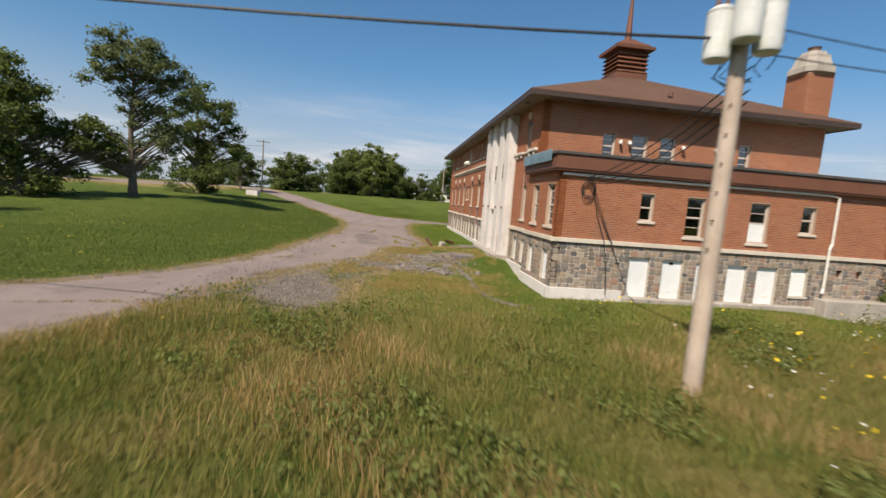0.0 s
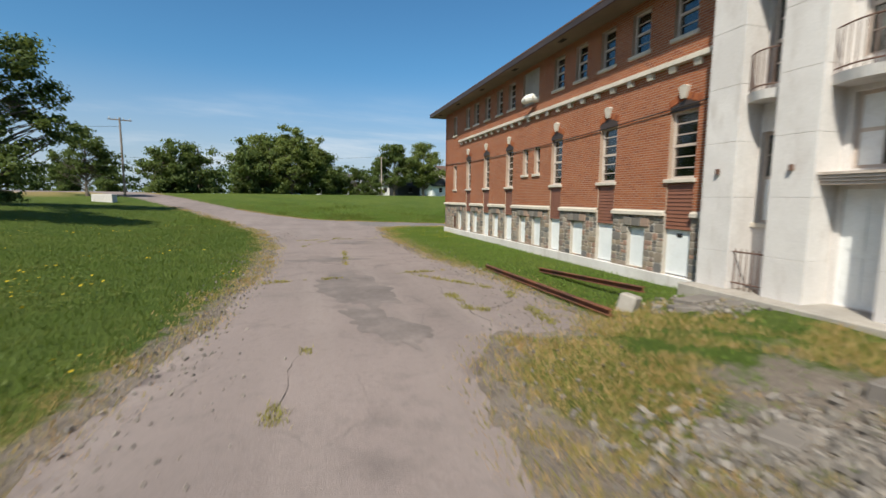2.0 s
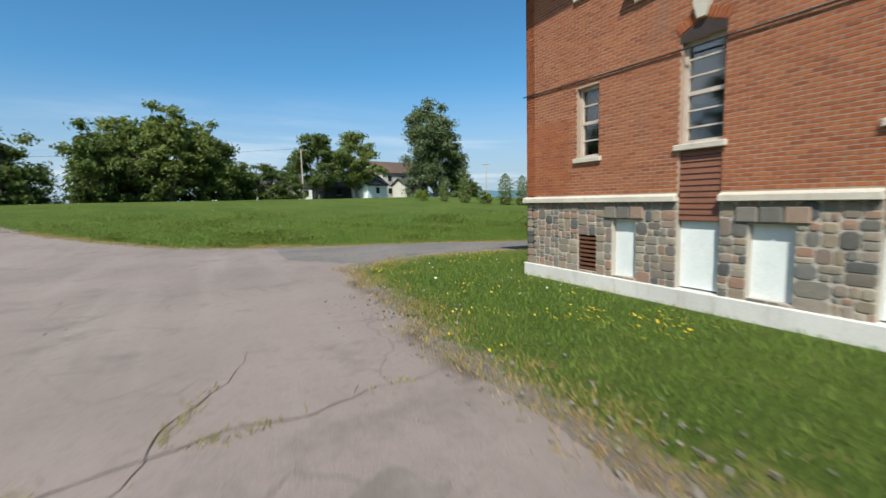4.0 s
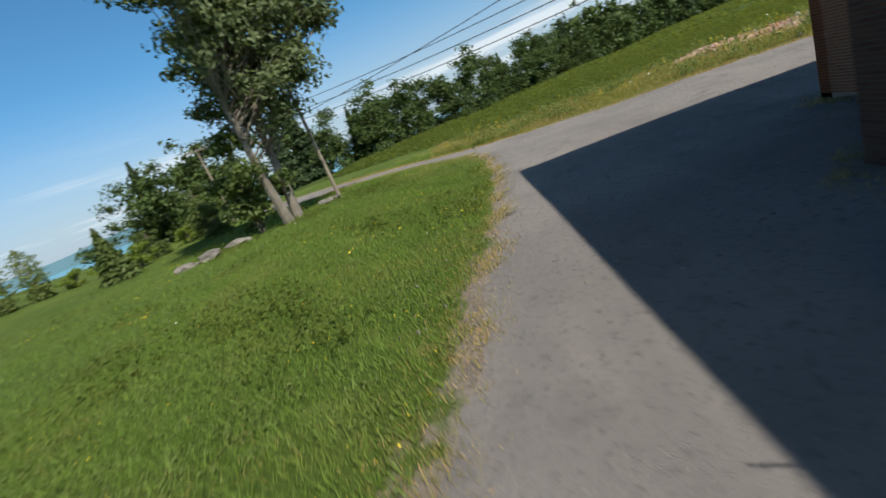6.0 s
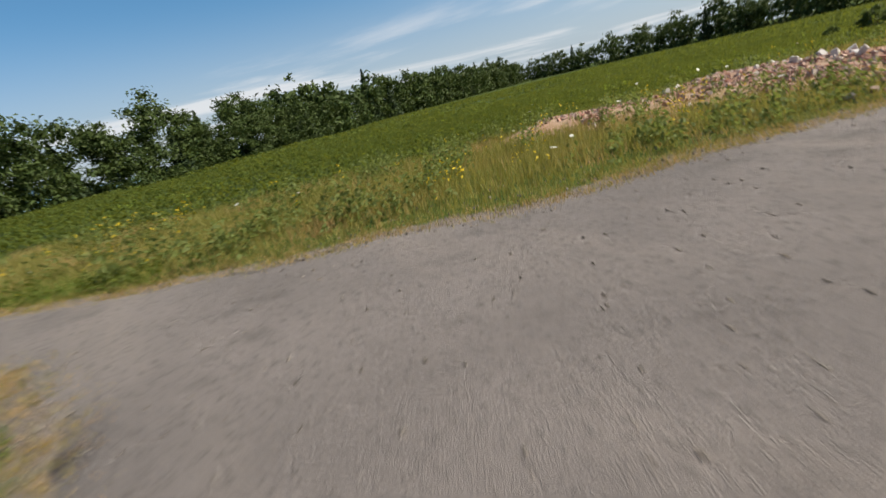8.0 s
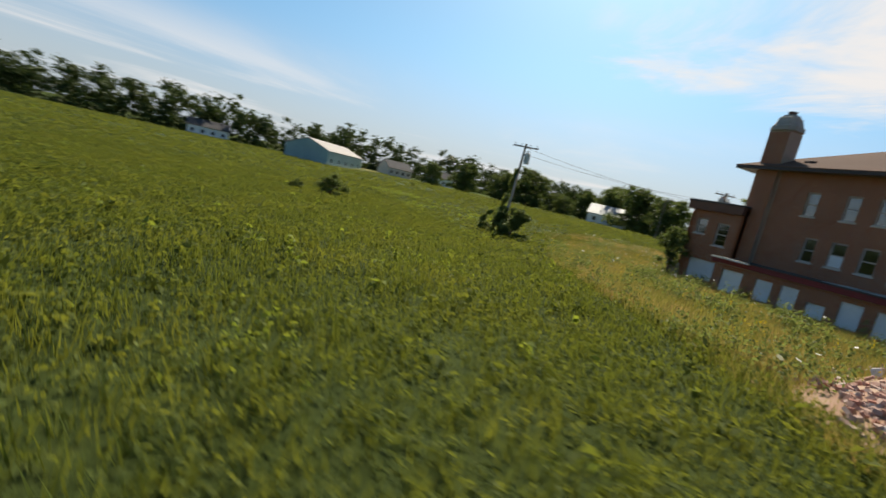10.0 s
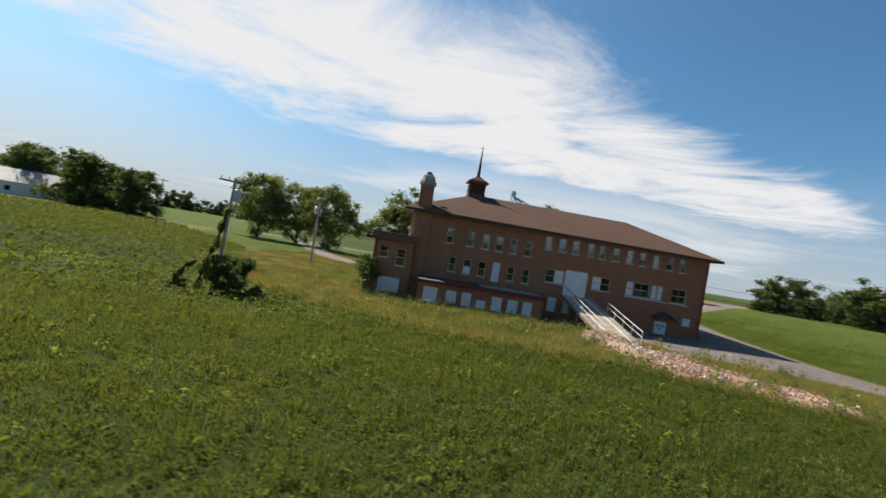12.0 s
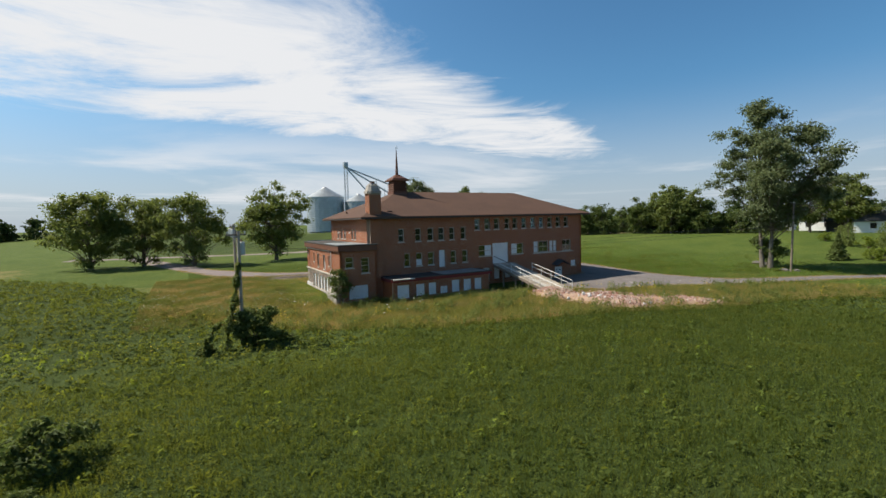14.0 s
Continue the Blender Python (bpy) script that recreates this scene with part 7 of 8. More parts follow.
def make_tree(name, at, h, rad, base, leafmat, barkmat, seed, label, leaves=5000, size=0.3, clumps=46, trunk_r=None, twin=False, top=0.85, hole=0.35, group="", category="tree", lobes=()):
    clumps = int(clumps * 1.7)
    rng = np.random.default_rng(seed)
    t = thing(name, (at[0], at[1], ground_z(at[0], at[1]) - 0.1), label, category, group)
    if lobes:
        share = np.array([lo[4] ** 2 * (lo[3] - lo[2]) for lo in lobes])
        made = []
        for lo, sh in zip(lobes, share / share.sum()):
            c_, v_ = crown_points(rng, lo[3], lo[4], lo[2], max(26, int(clumps * sh)), int(leaves * sh), size, 0, top, hole)
            made.append((c_ + np.array([lo[0], lo[1], 0]), v_ + np.array([lo[0], lo[1], 0])))
        cen, v = np.concatenate([m_[0] for m_ in made]), np.concatenate([m_[1] for m_ in made])
    else:
        cen, v = crown_points(rng, h, rad, base, clumps, leaves, size, 0, top, hole)
    bm = bmesh.new()
    r0 = trunk_r or h * 0.02
    stems = [(-0.55, 0.1), (0.6, -0.15)] if twin else [(0.0, 0.0)]
    tops = []
    for sx, sy in stems:
        pts = []
        for i in range(7):
            f = i / 6
            pts.append(Vector((sx * (1 + 1.5 * f) + rng.normal() * 0.004 * h, sy * (1 + 2 * f) + rng.normal() * 0.004 * h, f * h * (0.85 if base > 0 else 0.5))))
        tube(bm, pts, [r0 * (1.35 if i == 0 else 1.0) * (1 - 0.88 * i / 6) for i in range(7)], 9)
        tops.append(pts)
    for c in cen:
        pts = tops[int(rng.integers(len(tops)))]
        dist = math.hypot(c[0], c[1])
        z0 = max(base * 0.75, min(h * 0.82, c[2] - dist * rng.uniform(0.5, 1.0)))
        f = min(5.99, z0 / pts[-1].z * 6)
        i = int(f)
        p0 = pts[i].lerp(pts[i + 1], f - i)
        c = Vector(c)
        mid = p0.lerp(c, 0.5) + Vector((0, 0, 0.06 * (c - p0).length)) + Vector(rng.normal(size=3).tolist()) * 0.15
        rr = max(0.025, r0 * 0.34 * (1 - z0 / h))
        tube(bm, [p0, mid, c], [rr, rr * 0.6, rr * 0.2], 5, False)
    part("trunk", bm, barkmat, t)
    mesh_fast("crown", v, quads_of(v), leafmat, t)
    return t

def make_conifer(name, at, h, rad, seed, label, group="", dense=1.0, mat=None, column=False):
    rng = np.random.default_rng(seed)
    t = thing(name, (at[0], at[1], ground_z(at[0], at[1]) - 0.1), label, "tree", group)
    bm = bmesh.new()
    tube(bm, [(0, 0, 0), (0.03, 0, h * 0.5), (0, 0.02, h * 0.97)], [h * 0.016 + 0.04, h * 0.01 + 0.02, 0.02], 7)
    part("trunk", bm, M_BARK, t)
    n = int(2600 * dense)
    f = rng.uniform(0.02, 1, n)
    ang = np.round(rng.uniform(0, 9, n)) * 0.698 + np.floor(f * 16) * 1.1 + rng.normal(size=n) * 0.16
    prof = np.minimum(1, (1 - f) * (5 if column else 1.05) + 0.02) * (np.sin(np.clip(f * 6, 0, 1.57)) * 0.45 + 0.55)
    r = prof * rad * rng.uniform(0.15, 1.05, n) ** 0.6 * (1 + 0.2 * np.sin(f * 50))
    out = np.stack([np.cos(ang), np.sin(ang), np.full(n, 0.15)], 1)
    c = np.stack([r * np.cos(ang), r * np.sin(ang), f * h - 0.22 * r * (0 if column else 1)], 1)
    v = leaf_quads(rng, c, out, 0.055 * h * (0.5 if column else 1) * (0.4 + 0.6 * (1 - f)) + 0.06)
    mesh_fast("crown", v, quads_of(v), mat or M_CONIFER, t)
    return t

def make_bush(name, at, h, rad, mat, seed, label, leaves=1600, size=0.16, category="shrub", group=""):
    rng = np.random.default_rng(seed)
    t = thing(name, (at[0], at[1], ground_z(at[0], at[1]) - 0.05), label, category, group)
    cen, v = crown_points(rng, h, rad, 0.0, 26, leaves, size, 0, 0.8, 0.2)
    v[:, 2] = np.maximum(v[:, 2], 0.02)
    bm = bmesh.new()
    for c in cen[:14]:
        tube(bm, [(rng.normal() * 0.08, rng.normal() * 0.08, 0), (c[0] * 0.4, c[1] * 0.4, c[2] * 0.6), tuple(c)], [0.035, 0.025, 0.008], 5, False)
    part("stem", bm, M_BARK, t)
    mesh_fast("foliage", v, quads_of(v), mat, t)
    return t

def again(ob, at, scale, turn, sz=1.0):
    z = ground_z(at[0], at[1]) - 0.1
    return copy_thing(ob, Matrix.Translation((at[0], at[1], z)) @ Matrix.Rotation(turn, 4, "Z") @ Matrix.Diagonal((scale, scale, scale * sz, 1)))

make_tree("poplar_tree", (28.9, 56.3), 22.6, 7.1, 5.0, M_LEAF_GREY, M_BARK_PALE, 3, "tall twin-trunk poplar with pale bark and grey-green leaves", 52000, 0.2, 84, 0.27, True, 0.9, 0.25,
          lobes=((-1.6, -0.7, 12.0, 22.6, 4.0), (-4.0, -1.6, 9.0, 16.5, 2.9), (3.8, 1.5, 9.5, 20.3, 4.3), (5.9, 2.0, 8.5, 15.0, 3.0), (0.8, -1.8, 5.0, 13.5, 3.9), (1.5, 0.8, 5.5, 12.0, 3.4), (2.0, -3.4, 7.5, 20.0, 3.7), (3.4, -5.6, 9.0, 17.5, 3.0), (0.4, -1.2, 14.0, 23.5, 3.6)))
make_bush("dark_shrub", (28.4, 58.2), 6.4, 2.7, M_LEAF_DARK, 5, "dark dense shrub at the foot of the poplar", 4200, 0.2)
W1 = make_tree("maple_tree", (-47, -30.5), 16.2, 8.6, 0.2, M_LEAF, M_BARK, 11, "broad leafy maple on the roadside lawn", 15000, 0.31, 52, None, False, 0.9, 0.3, "roadside maples")
again(W1, (-48.5, -22), 0.95, 2.0)
again(W1, (-40, -13), 0.82, 4.0, 1.15)
W2 = make_tree("maple_tree", (-43, 3), 17.5, 8.0, 1.6, M_LEAF, M_BARK, 17, "tall leafy maple on the roadside lawn", 16000, 0.31, 58, None, False, 0.85, 0.3, "roadside maples")
make_tree("silver_maple_tree", (-33.1, 32.3), 17.8, 5.6, 2.4, M_LEAF_GREY, M_BARK, 23, "tall open silver maple with a sparse airy crown", 22000, 0.17, 92, 0.36, False, 0.85, 0.2,
          lobes=((0.5, 0.4, 9.0, 17.6, 3.9), (-1.8, -1.1, 10.2, 16.0, 2.8), (3.1, 2.2, 8.2, 14.4, 2.6), (-2.0, -1.6, 3.4, 8.0, 3.2), (2.4, 1.8, 3.8, 8.4, 2.8), (-4.4, -3.2, 3.4, 6.4, 2.0), (0.3, 0.2, 6.8, 10.6, 2.2)))
make_tree("maple_tree", (-32.4, 45.8), 15.2, 5.6, 0.2, M_LEAF_DARK, M_BARK, 29, "dark leafy maple on the lawn beside the lane", 20000, 0.2, 76, None, False, 0.75, 0.2, "lawn maples",
          lobes=((-0.3, 0.0, 6.0, 15.0, 3.1), (2.4, 1.5, 5.4, 13.0, 2.7), (-2.8, -1.7, 5.0, 10.8, 2.7), (0.3, 0.2, -2.0, 8.0, 4.0), (3.9, 2.5, 4.5, 9.6, 1.9)))
make_tree("maple_tree", (-33.6, 66.1), 8.8, 3.8, 0.6, M_LEAF_DARK, M_BARK, 33, "small round dark maple beside the lane", 8000, 0.18, 50, 0.16, False, 0.85, 0.2, "lawn maples",
          lobes=((0.0, 0.0, 2.2, 8.7, 3.0), (1.9, 0.5, 2.4, 6.0, 1.9), (-2.1, -0.5, 1.4, 5.6, 2.0)))
make_tree("maple_tree", (-39.0, 26.0), 13.0, 7.0, 0.4, M_LEAF_DARK, M_BARK, 31, "broad dark maple with long drooping side limbs", 19000, 0.21, 70, None, False, 0.8, 0.25, "lawn maples",
          lobes=((-0.6, -0.5, 3.4, 12.6, 4.4), (3.8, 2.9, 3.4, 8.0, 3.0), (5.8, 4.5, 3.6, 6.2, 1.9), (-3.8, -2.9, 2.6, 9.2, 3.5), (0.3, 0.2, -1.5, 6.2, 4.0)))
again(W2, (-58, 46), 0.8, 3.0)
# bushy trees in a row beyond the north lawn
B1 = make_tree("bushy_tree", (-30.4, 83.4), 8.7, 4.5, -2.5, M_LEAF_DARK, M_BARK, 37, "rounded bushy tree in the row beyond the lawn", 8000, 0.3, 44, None, False, 0.95, 0.25, "bushy trees beyond the lawn")
B2 = make_tree("bushy_tree", (-26.6, 87.3), 8.7, 4.6, -2.5, M_LEAF_DARK, M_BARK, 41, "dark rounded bushy tree in the row beyond the lawn", 8000, 0.3, 44, None, False, 0.95, 0.25, "bushy trees beyond the lawn")
B3 = make_tree("bushy_tree", (-12.4, 97.1), 13.2, 5.0, 0.6, M_LEAF, M_BARK, 39, "tall open bushy tree with pale limbs beyond the lawn", 11000, 0.3, 60, None, False, 0.85, 0.25, "bushy trees beyond the lawn")
rt = random.Random(9)
for i, (x, y, s, sz) in enumerate([(-19.8, 94.7, 1.05, 1.15), (-31.5, 101, 0.75, 1.1), (-16.4, 97.6, 0.95, 1.3), (-15.2, 104, 1.2, 1.25), (-21, 105, 1.0, 1.2), (-6.4, 101, 0.95, 1.1), (-3.6, 105.5, 0.75, 1.0), (0.8, 105, 0.72, 1.0), (4.2, 106, 0.68, 1.0), (-48, 112, 0.7, 1.0), (-57, 116, 0.8, 1.0)]):
    again((B1, B2)[i % 2], (x, y), s, rt.uniform(0, 6), sz)
again(B3, (-8.6, 99.4), 0.88, 2.1)
again(B3, (-18.2, 100.5), 0.9, 4.0)
make_tree("maple_tree", (11.0, 115), 13, 6.6, 2.0, M_LEAF_DARK, M_BARK, 43, "leafy green maple beside the white houses", 14000, 0.3, 60, None, False, 0.9, 0.3, "maples beside the houses")
make_tree("maple_tree", (18.2, 114), 13, 5.8, 2.0, M_LEAF, M_BARK, 45, "green maple beside the white garden shed", 13000, 0.3, 56, None, False, 0.9, 0.3, "maples beside the houses")
make_tree("poplar_tree", (35.0, 112.5), 20.6, 6.5, 0.5, M_LEAF_GREY, M_BARK_PALE, 47, "tall dense rounded poplar clump beside the houses", 46000, 0.3, 110, None, False, 0.9, 0.2,
          lobes=((-0.6, 0.4, 4.5, 20.8, 7.8), (3.6, -0.4, -1.5, 13.0, 5.4), (-2.2, 0.6, -1.5, 10.5, 4.8), (1.2, 0.0, 2.0, 16.0, 6.4)))
again(B1, (40.2, 110.8), 0.72, 1.5, 1.0)
again(B1, (43, 110), 0.5, 2.5)
C1 = make_conifer("cedar_tree", (33.3, 84.3), 5.0, 1.15, 51, "narrow green cedar at the meadow's edge", "cedars at the meadow edge", 0.6, M_LEAF, True)
again(C1, (35.5, 82.9), 0.95, 1.0)
again(C1, (27.5, 87), 0.85, 2.0)
again(C1, (25.4, 90), 0.7, 2.6)
S1 = make_bush("meadow_shrub", (30.6, 86), 2.2, 1.7, M_LEAF_LIGHT, 53, "light green round shrub at the meadow's edge", 1500, 0.15, group="meadow shrubs")
for x, y, s in [(37.4, 81.4, 0.8), (34.6, 74.6, 0.9), (36, 73.5, 1.0), (22.5, 92, 0.9), (46, 76, 0.9), (-1.7, 103.4, 0.8), (7, 112, 0.9), (-22, 118, 0.9)]:
    again(S1, (x, y), s, rt.uniform(0, 6))
# bushy trees along the lane and a dark young spruce
for x, y, s in [(41, 69, 0.36), (45, 72, 0.45), (40.4, 75.6, 0.32), (49, 75, 0.62)]:
    again(B2, (x, y), s, rt.uniform(0, 6), 1.1)
make_conifer("young_spruce", (31.5, 71.5), 4.2, 1.5, 89, "young dark spruce standing in the meadow", "", 0.7, M_LEAF_DARK)
# field shrubs, ivy and the vine round the old pole
make_bush("vine_bush", (24.9, -9.4), 3.0, 1.95, M_LEAF_DARK, 61, "dark dense round vine bush grown round the field pole's foot", 15000, 0.13)
V2 = make_bush("field_shrub", (39.8, -18.3), 2.0, 1.9, M_LEAF_DARK, 63, "dark round shrub standing in the crop field", 3600, 0.12, group="field shrubs")
again(V2, (42.9, -18.0), 0.5, 2.0)
again(V2, (25.8, -12.6), 0.5, 1.0, 0.9)
again(V2, (24.6, -7.4), 0.5, 5.0, 0.75)
def climbing_vine(name, path, wide, seed, label):
    """A leafy creeper with a woody stem along a path of points."""
    rng = np.random.default_rng(seed)
    base = Vector((path[0][0], path[0][1], ground_z(path[0][0], path[0][1])))
    t = thing(name, tuple(base), label, "vine")
    pts = [Vector(p) - Vector((base.x, base.y, 0)) for p in path]
    bm = bmesh.new()
    tube(bm, pts, [0.05 - 0.035 * i / (len(pts) - 1) for i in range(len(pts))], 6)
    part("stem", bm, M_BARK, t)
    n = 620 * (len(pts) - 1)
    f = rng.uniform(0, len(pts) - 1.001, n)
    i = f.astype(int)
    q = np.array([tuple(p) for p in pts])
    c = q[i] + (q[i + 1] - q[i]) * (f - i)[:, None]
    d = rng.normal(size=(n, 3))
    d /= np.linalg.norm(d, axis=1, keepdims=True)
    r = wide * (1.15 - 0.65 * f / (len(pts) - 1)) * (0.55 + 0.45 * np.sin(f * 5.3 + 1.0)) * rng.uniform(0.1, 1.0, n) ** 0.5
    v = leaf_quads(rng, c + d * r[:, None], d, 0.11)
    mesh_fast("foliage", v, quads_of(v), M_LEAF, t)
    return t
climbing_vine("climbing_vine", [(25.75, -11.3, 0), (25.6, -11.15, 1.5), (25.45, -10.8, 2.8), (25.3, -10.5, 4.1), (25.2, -10.35, 5.3), (25.15, -10.2, 6.1)], 0.5, 67, "leafy green vine climbing up to the leaning wooden pole")
climbing_vine("climbing_vine", [(26.2, -12.9, 0), (26.3, -12.6, 0.9), (26.1, -12.1, 1.7), (25.8, -11.6, 2.1)], 0.42, 68, "leafy green vine shoot arching beside the vine bush")
make_bush("ivy_shrub", (15.6, 0.0), 4.2, 1.5, M_LEAF_DARK, 69, "tall dark ivy shrub against the annex corner", 2600, 0.13)

def woods(name, line, h0, h1, step, seed, label, depth=8.0, conifer=0.3, leaves=900, rowsn=2, size=0.04):
    """A far treeline: many uneven crowns along a line, with trunks hidden in them."""
    rng = np.random.default_rng(seed)
    allv, allc = [], []
    pts = np.array(line, float)
    for row in range(rowsn):
        for (x0, y0), (x1, y1) in zip(pts, pts[1:]):
            ln = math.hypot(x1 - x0, y1 - y0)
            nx, ny = -(y1 - y0) / ln, (x1 - x0) / ln
            for k in range(max(1, int(ln / step))):
                f = (k + rng.uniform(0, 1)) * step / ln
                off = row * depth + rng.normal() * depth * 0.2
                x, y = x0 + (x1 - x0) * f + nx * off, y0 + (y1 - y0) * f + ny * off
                h = rng.uniform(h0, h1) * (1 + 0.15 * row)
                g = ground_z(x, y) - 0.3
                if rng.uniform() < conifer:
                    n = leaves
                    tall = rng.uniform(0.75, 1.12)
                    fz = rng.uniform(0, 1, n) ** 1.25
                    a = rng.uniform(0, 6.28, n)
                    r = (1.03 - fz) * h * 0.23 * rng.uniform(0.2, 1.1, n) ** 0.6 * (1 + 0.25 * np.sin(fz * 45))
                    out = np.stack([np.cos(a), np.sin(a), np.full(n, 0.2)], 1)
                    c = np.stack([r * np.cos(a), r * np.sin(a), fz * h * tall - 0.2 * r], 1)
                    v = leaf_quads(rng, c, out, size * h * (1.2 - 0.8 * fz) + 0.1)
                    allc.append(v + np.array([x, y, g]))
                else:
                    _, v = crown_points(rng, h, h * rng.uniform(0.36, 0.52), -0.4 * h, 30, leaves, size * h, 0, 0.85, 0.3)
                    allv.append(v + np.array([x, y, g]))
    for lst, mat, nm in ((allv, M_WOODS, name), (allc, M_CONIFER, "conifer_" + name)):
        if lst:
            v = np.concatenate(lst)
            tagged(mesh_fast(nm, v, quads_of(v), mat), label if nm == name else "dark conifers standing among the far trees", "treeline", kind="stuff")

# trees and a pale house at the south-west corner of the field
F1 = make_tree("roadside_tree", (-62.6, -79.0), 15.0, 10.0, -4.0, M_LEAF_DARK, M_BARK, 91, "broad rounded tree at the corner of the field", 11000, 0.5, 60, None, False, 0.95, 0.2, "trees at the field corner")
again(F1, (-59.0, -66.1), 0.76, 2.0, 1.1)
for x, y, s, sz in [(-72, -99, 0.95, 1.1), (-52, -127, 1.05, 1.0), (-42, -131, 0.8, 1.0), (-60, -118, 0.62, 0.9), (-56, -108, 0.5, 1.0), (-30, -141, 0.7, 1.2), (-18, -146, 0.55, 1.2), (-66, -110, 0.6, 1.3)]:
    again(F1, (x, y), s, rt.uniform(0, 6), sz)
woods("east_treeline", [(54, 84), (64, 83), (75, 78), (98, 57), (113, 38), (150, 2)], 8, 13.5, 5.0, 71, "dense dark mixed treeline behind the crop field", 6.0, 0.22, 3800, 2, 0.028)
woods("far_east_treeline", [(150, 2), (194, -27), (250, -120), (313, -228)], 12, 20, 6.0, 77, "tall mixed treeline at the far field edge", 7.0, 0.12, 1100, 2, 0.048)
woods("south_treeline", [(313, -228), (225, -232), (150, -212), (60, -178), (-20, -190), (-110, -195), (-190, -205), (-300, -190)], 12, 19, 7.0, 73, "leafy treeline beyond the southern fields", 8.0, 0.04, 600, 2, 0.055)
woods("west_treeline", [(-300, -190), (-420, -60), (-470, 20)], 10, 16, 9, 79, "distant leafy treeline on the western horizon", 10, 0.1, 380, 2, 0.1)
woods("north_woods", [(-130, 190), (-60, 165), (-10, 168), (34, 160)], 8, 12, 7.5, 83, "leafy woods beyond the northern meadow", 9, 0.1, 700, 2, 0.05)

def boulder(at, s, seed):
    rng = random.Random(seed)
    bm = bmesh.new()
    bmesh.ops.create_icosphere(bm, subdivisions=2, radius=s)
    for v in bm.verts:
        v.co *= 1 + 0.6 * noise.noise(v.co * (1.3 / s) + Vector((seed, 0, 0)))
        v.co.z *= 0.42
        v.co.x *= 1.35
    ob = mesh_ob("boulder", bm, M_OLDSLAB)
    ob.location, ob.rotation_euler = (at[0], at[1], ground_z(*at) + 0.2 * s), (0, 0, rng.uniform(0, 6))
    return tagged(ob, "pale rough boulder lying in the weeds near the poplar", "boulder", "pale boulders")
for k, (bx, by, bs) in enumerate(((31.9, 54.6, 0.55), (27.4, 59.4, 0.6), (26.2, 60.6, 0.7), (25.2, 61.6, 0.5), (32.8, 55.6, 0.4))):
    boulder((bx, by), bs, 3 + k)

# ---- grass, weeds, flowers and crop ----
def blades(rng, px, py, h, w, lean=0.5, segs=1, lift=0.0):
    """Bent tapered blades standing on the land."""
    n = len(px)
    a, d = rng.uniform(0, 6.28, n), rng.uniform(0, 6.28, n)
    bx, by = np.cos(a) * w / 2, np.sin(a) * w / 2
    ln = h * lean * rng.uniform(0.2, 1.0, n)
    tx, ty = np.cos(d) * ln, np.sin(d) * ln
    z = ground_np(px, py) - 0.02 + lift
    base0 = np.stack([px - bx, py - by, z], 1)
    base1 = np.stack([px + bx, py + by, z], 1)
    tip = np.stack([px + tx, py + ty, z + h], 1)
    if segs == 1:
        return np.stack([base0, base1, tip], 1).reshape(-1, 3), np.arange(3 * n).reshape(-1, 3)
    mx, my, mz = px + tx * 0.35, py + ty * 0.35, z + h * 0.6
    m0 = np.stack([mx - bx * 0.7, my - by * 0.7, mz], 1)
    m1 = np.stack([mx + bx * 0.7, my + by * 0.7, mz], 1)
    v = np.stack([base0, base1, m0, m1, tip], 1).reshape(-1, 3)
    i = np.arange(n)[:, None, None] * 5
    f = (np.array([[0, 1, 3], [0, 3, 2], [2, 3, 4]])[None] + i).reshape(-1, 3)
    return v, f

def leafy(rng, px, py, h, w, leaves, size, lift=0.0):
    """Small leafy plants: leaves round a short upright stem."""
    n = len(px)
    k = np.repeat(np.arange(n), leaves)
    m = len(k)
    a, f = rng.uniform(0, 6.28, m), rng.uniform(0.25, 1.0, m)
    r = w[k] * rng.uniform(0.2, 1.0, m) * (1.25 - 0.7 * f)
    out = np.stack([np.cos(a), np.sin(a), np.full(m, 0.9)], 1)
    z = ground_np(px, py)
    c = np.stack([px[k] + r * np.cos(a), py[k] + r * np.sin(a), z[k] + f * h[k] + lift], 1)
    v = leaf_quads(rng, c, out, size[k] if hasattr(size, "__len__") else size)
    return v, quads_of(v)

def petals(rng, px, py, h, size):
    """Small open flower heads of five corners, on the tips of stems."""
    n = len(px)
    nrm = rng.normal(size=(n, 3)) * 0.35 + np.array([0, 0, 1.0])
    nrm /= np.linalg.norm(nrm, axis=1, keepdims=True)
    a = np.cross(nrm, np.array([1.0, 0.2, 0.1]))
    a /= np.linalg.norm(a, axis=1, keepdims=True)
    b = np.cross(nrm, a)
    c = np.stack([px, py, ground_np(px, py) + h], 1)
    s = (size * rng.uniform(0.6, 1.3, n))[:, None]
    v = np.stack([c + s * (math.cos(t) * a + math.sin(t) * b) for t in np.arange(5) * 1.2566], 1)
    return v.reshape(-1, 3), np.arange(5 * n).reshape(-1, 5)

def spread(rng, n, x0, x1, y0, y1, keep=None):
    px, py = rng.uniform(x0, x1, n), rng.uniform(y0, y1, n)
    if keep is not None:
        ok = rng.uniform(0, 1, n) < keep(px, py)
        px, py = px[ok], py[ok]
    return px, py

def off_roads(px, py, gap=0.1):
    d = np.minimum(rag(DRIVE, px, py), rag(LOT, px, py))
    return (d > gap) * 1.0

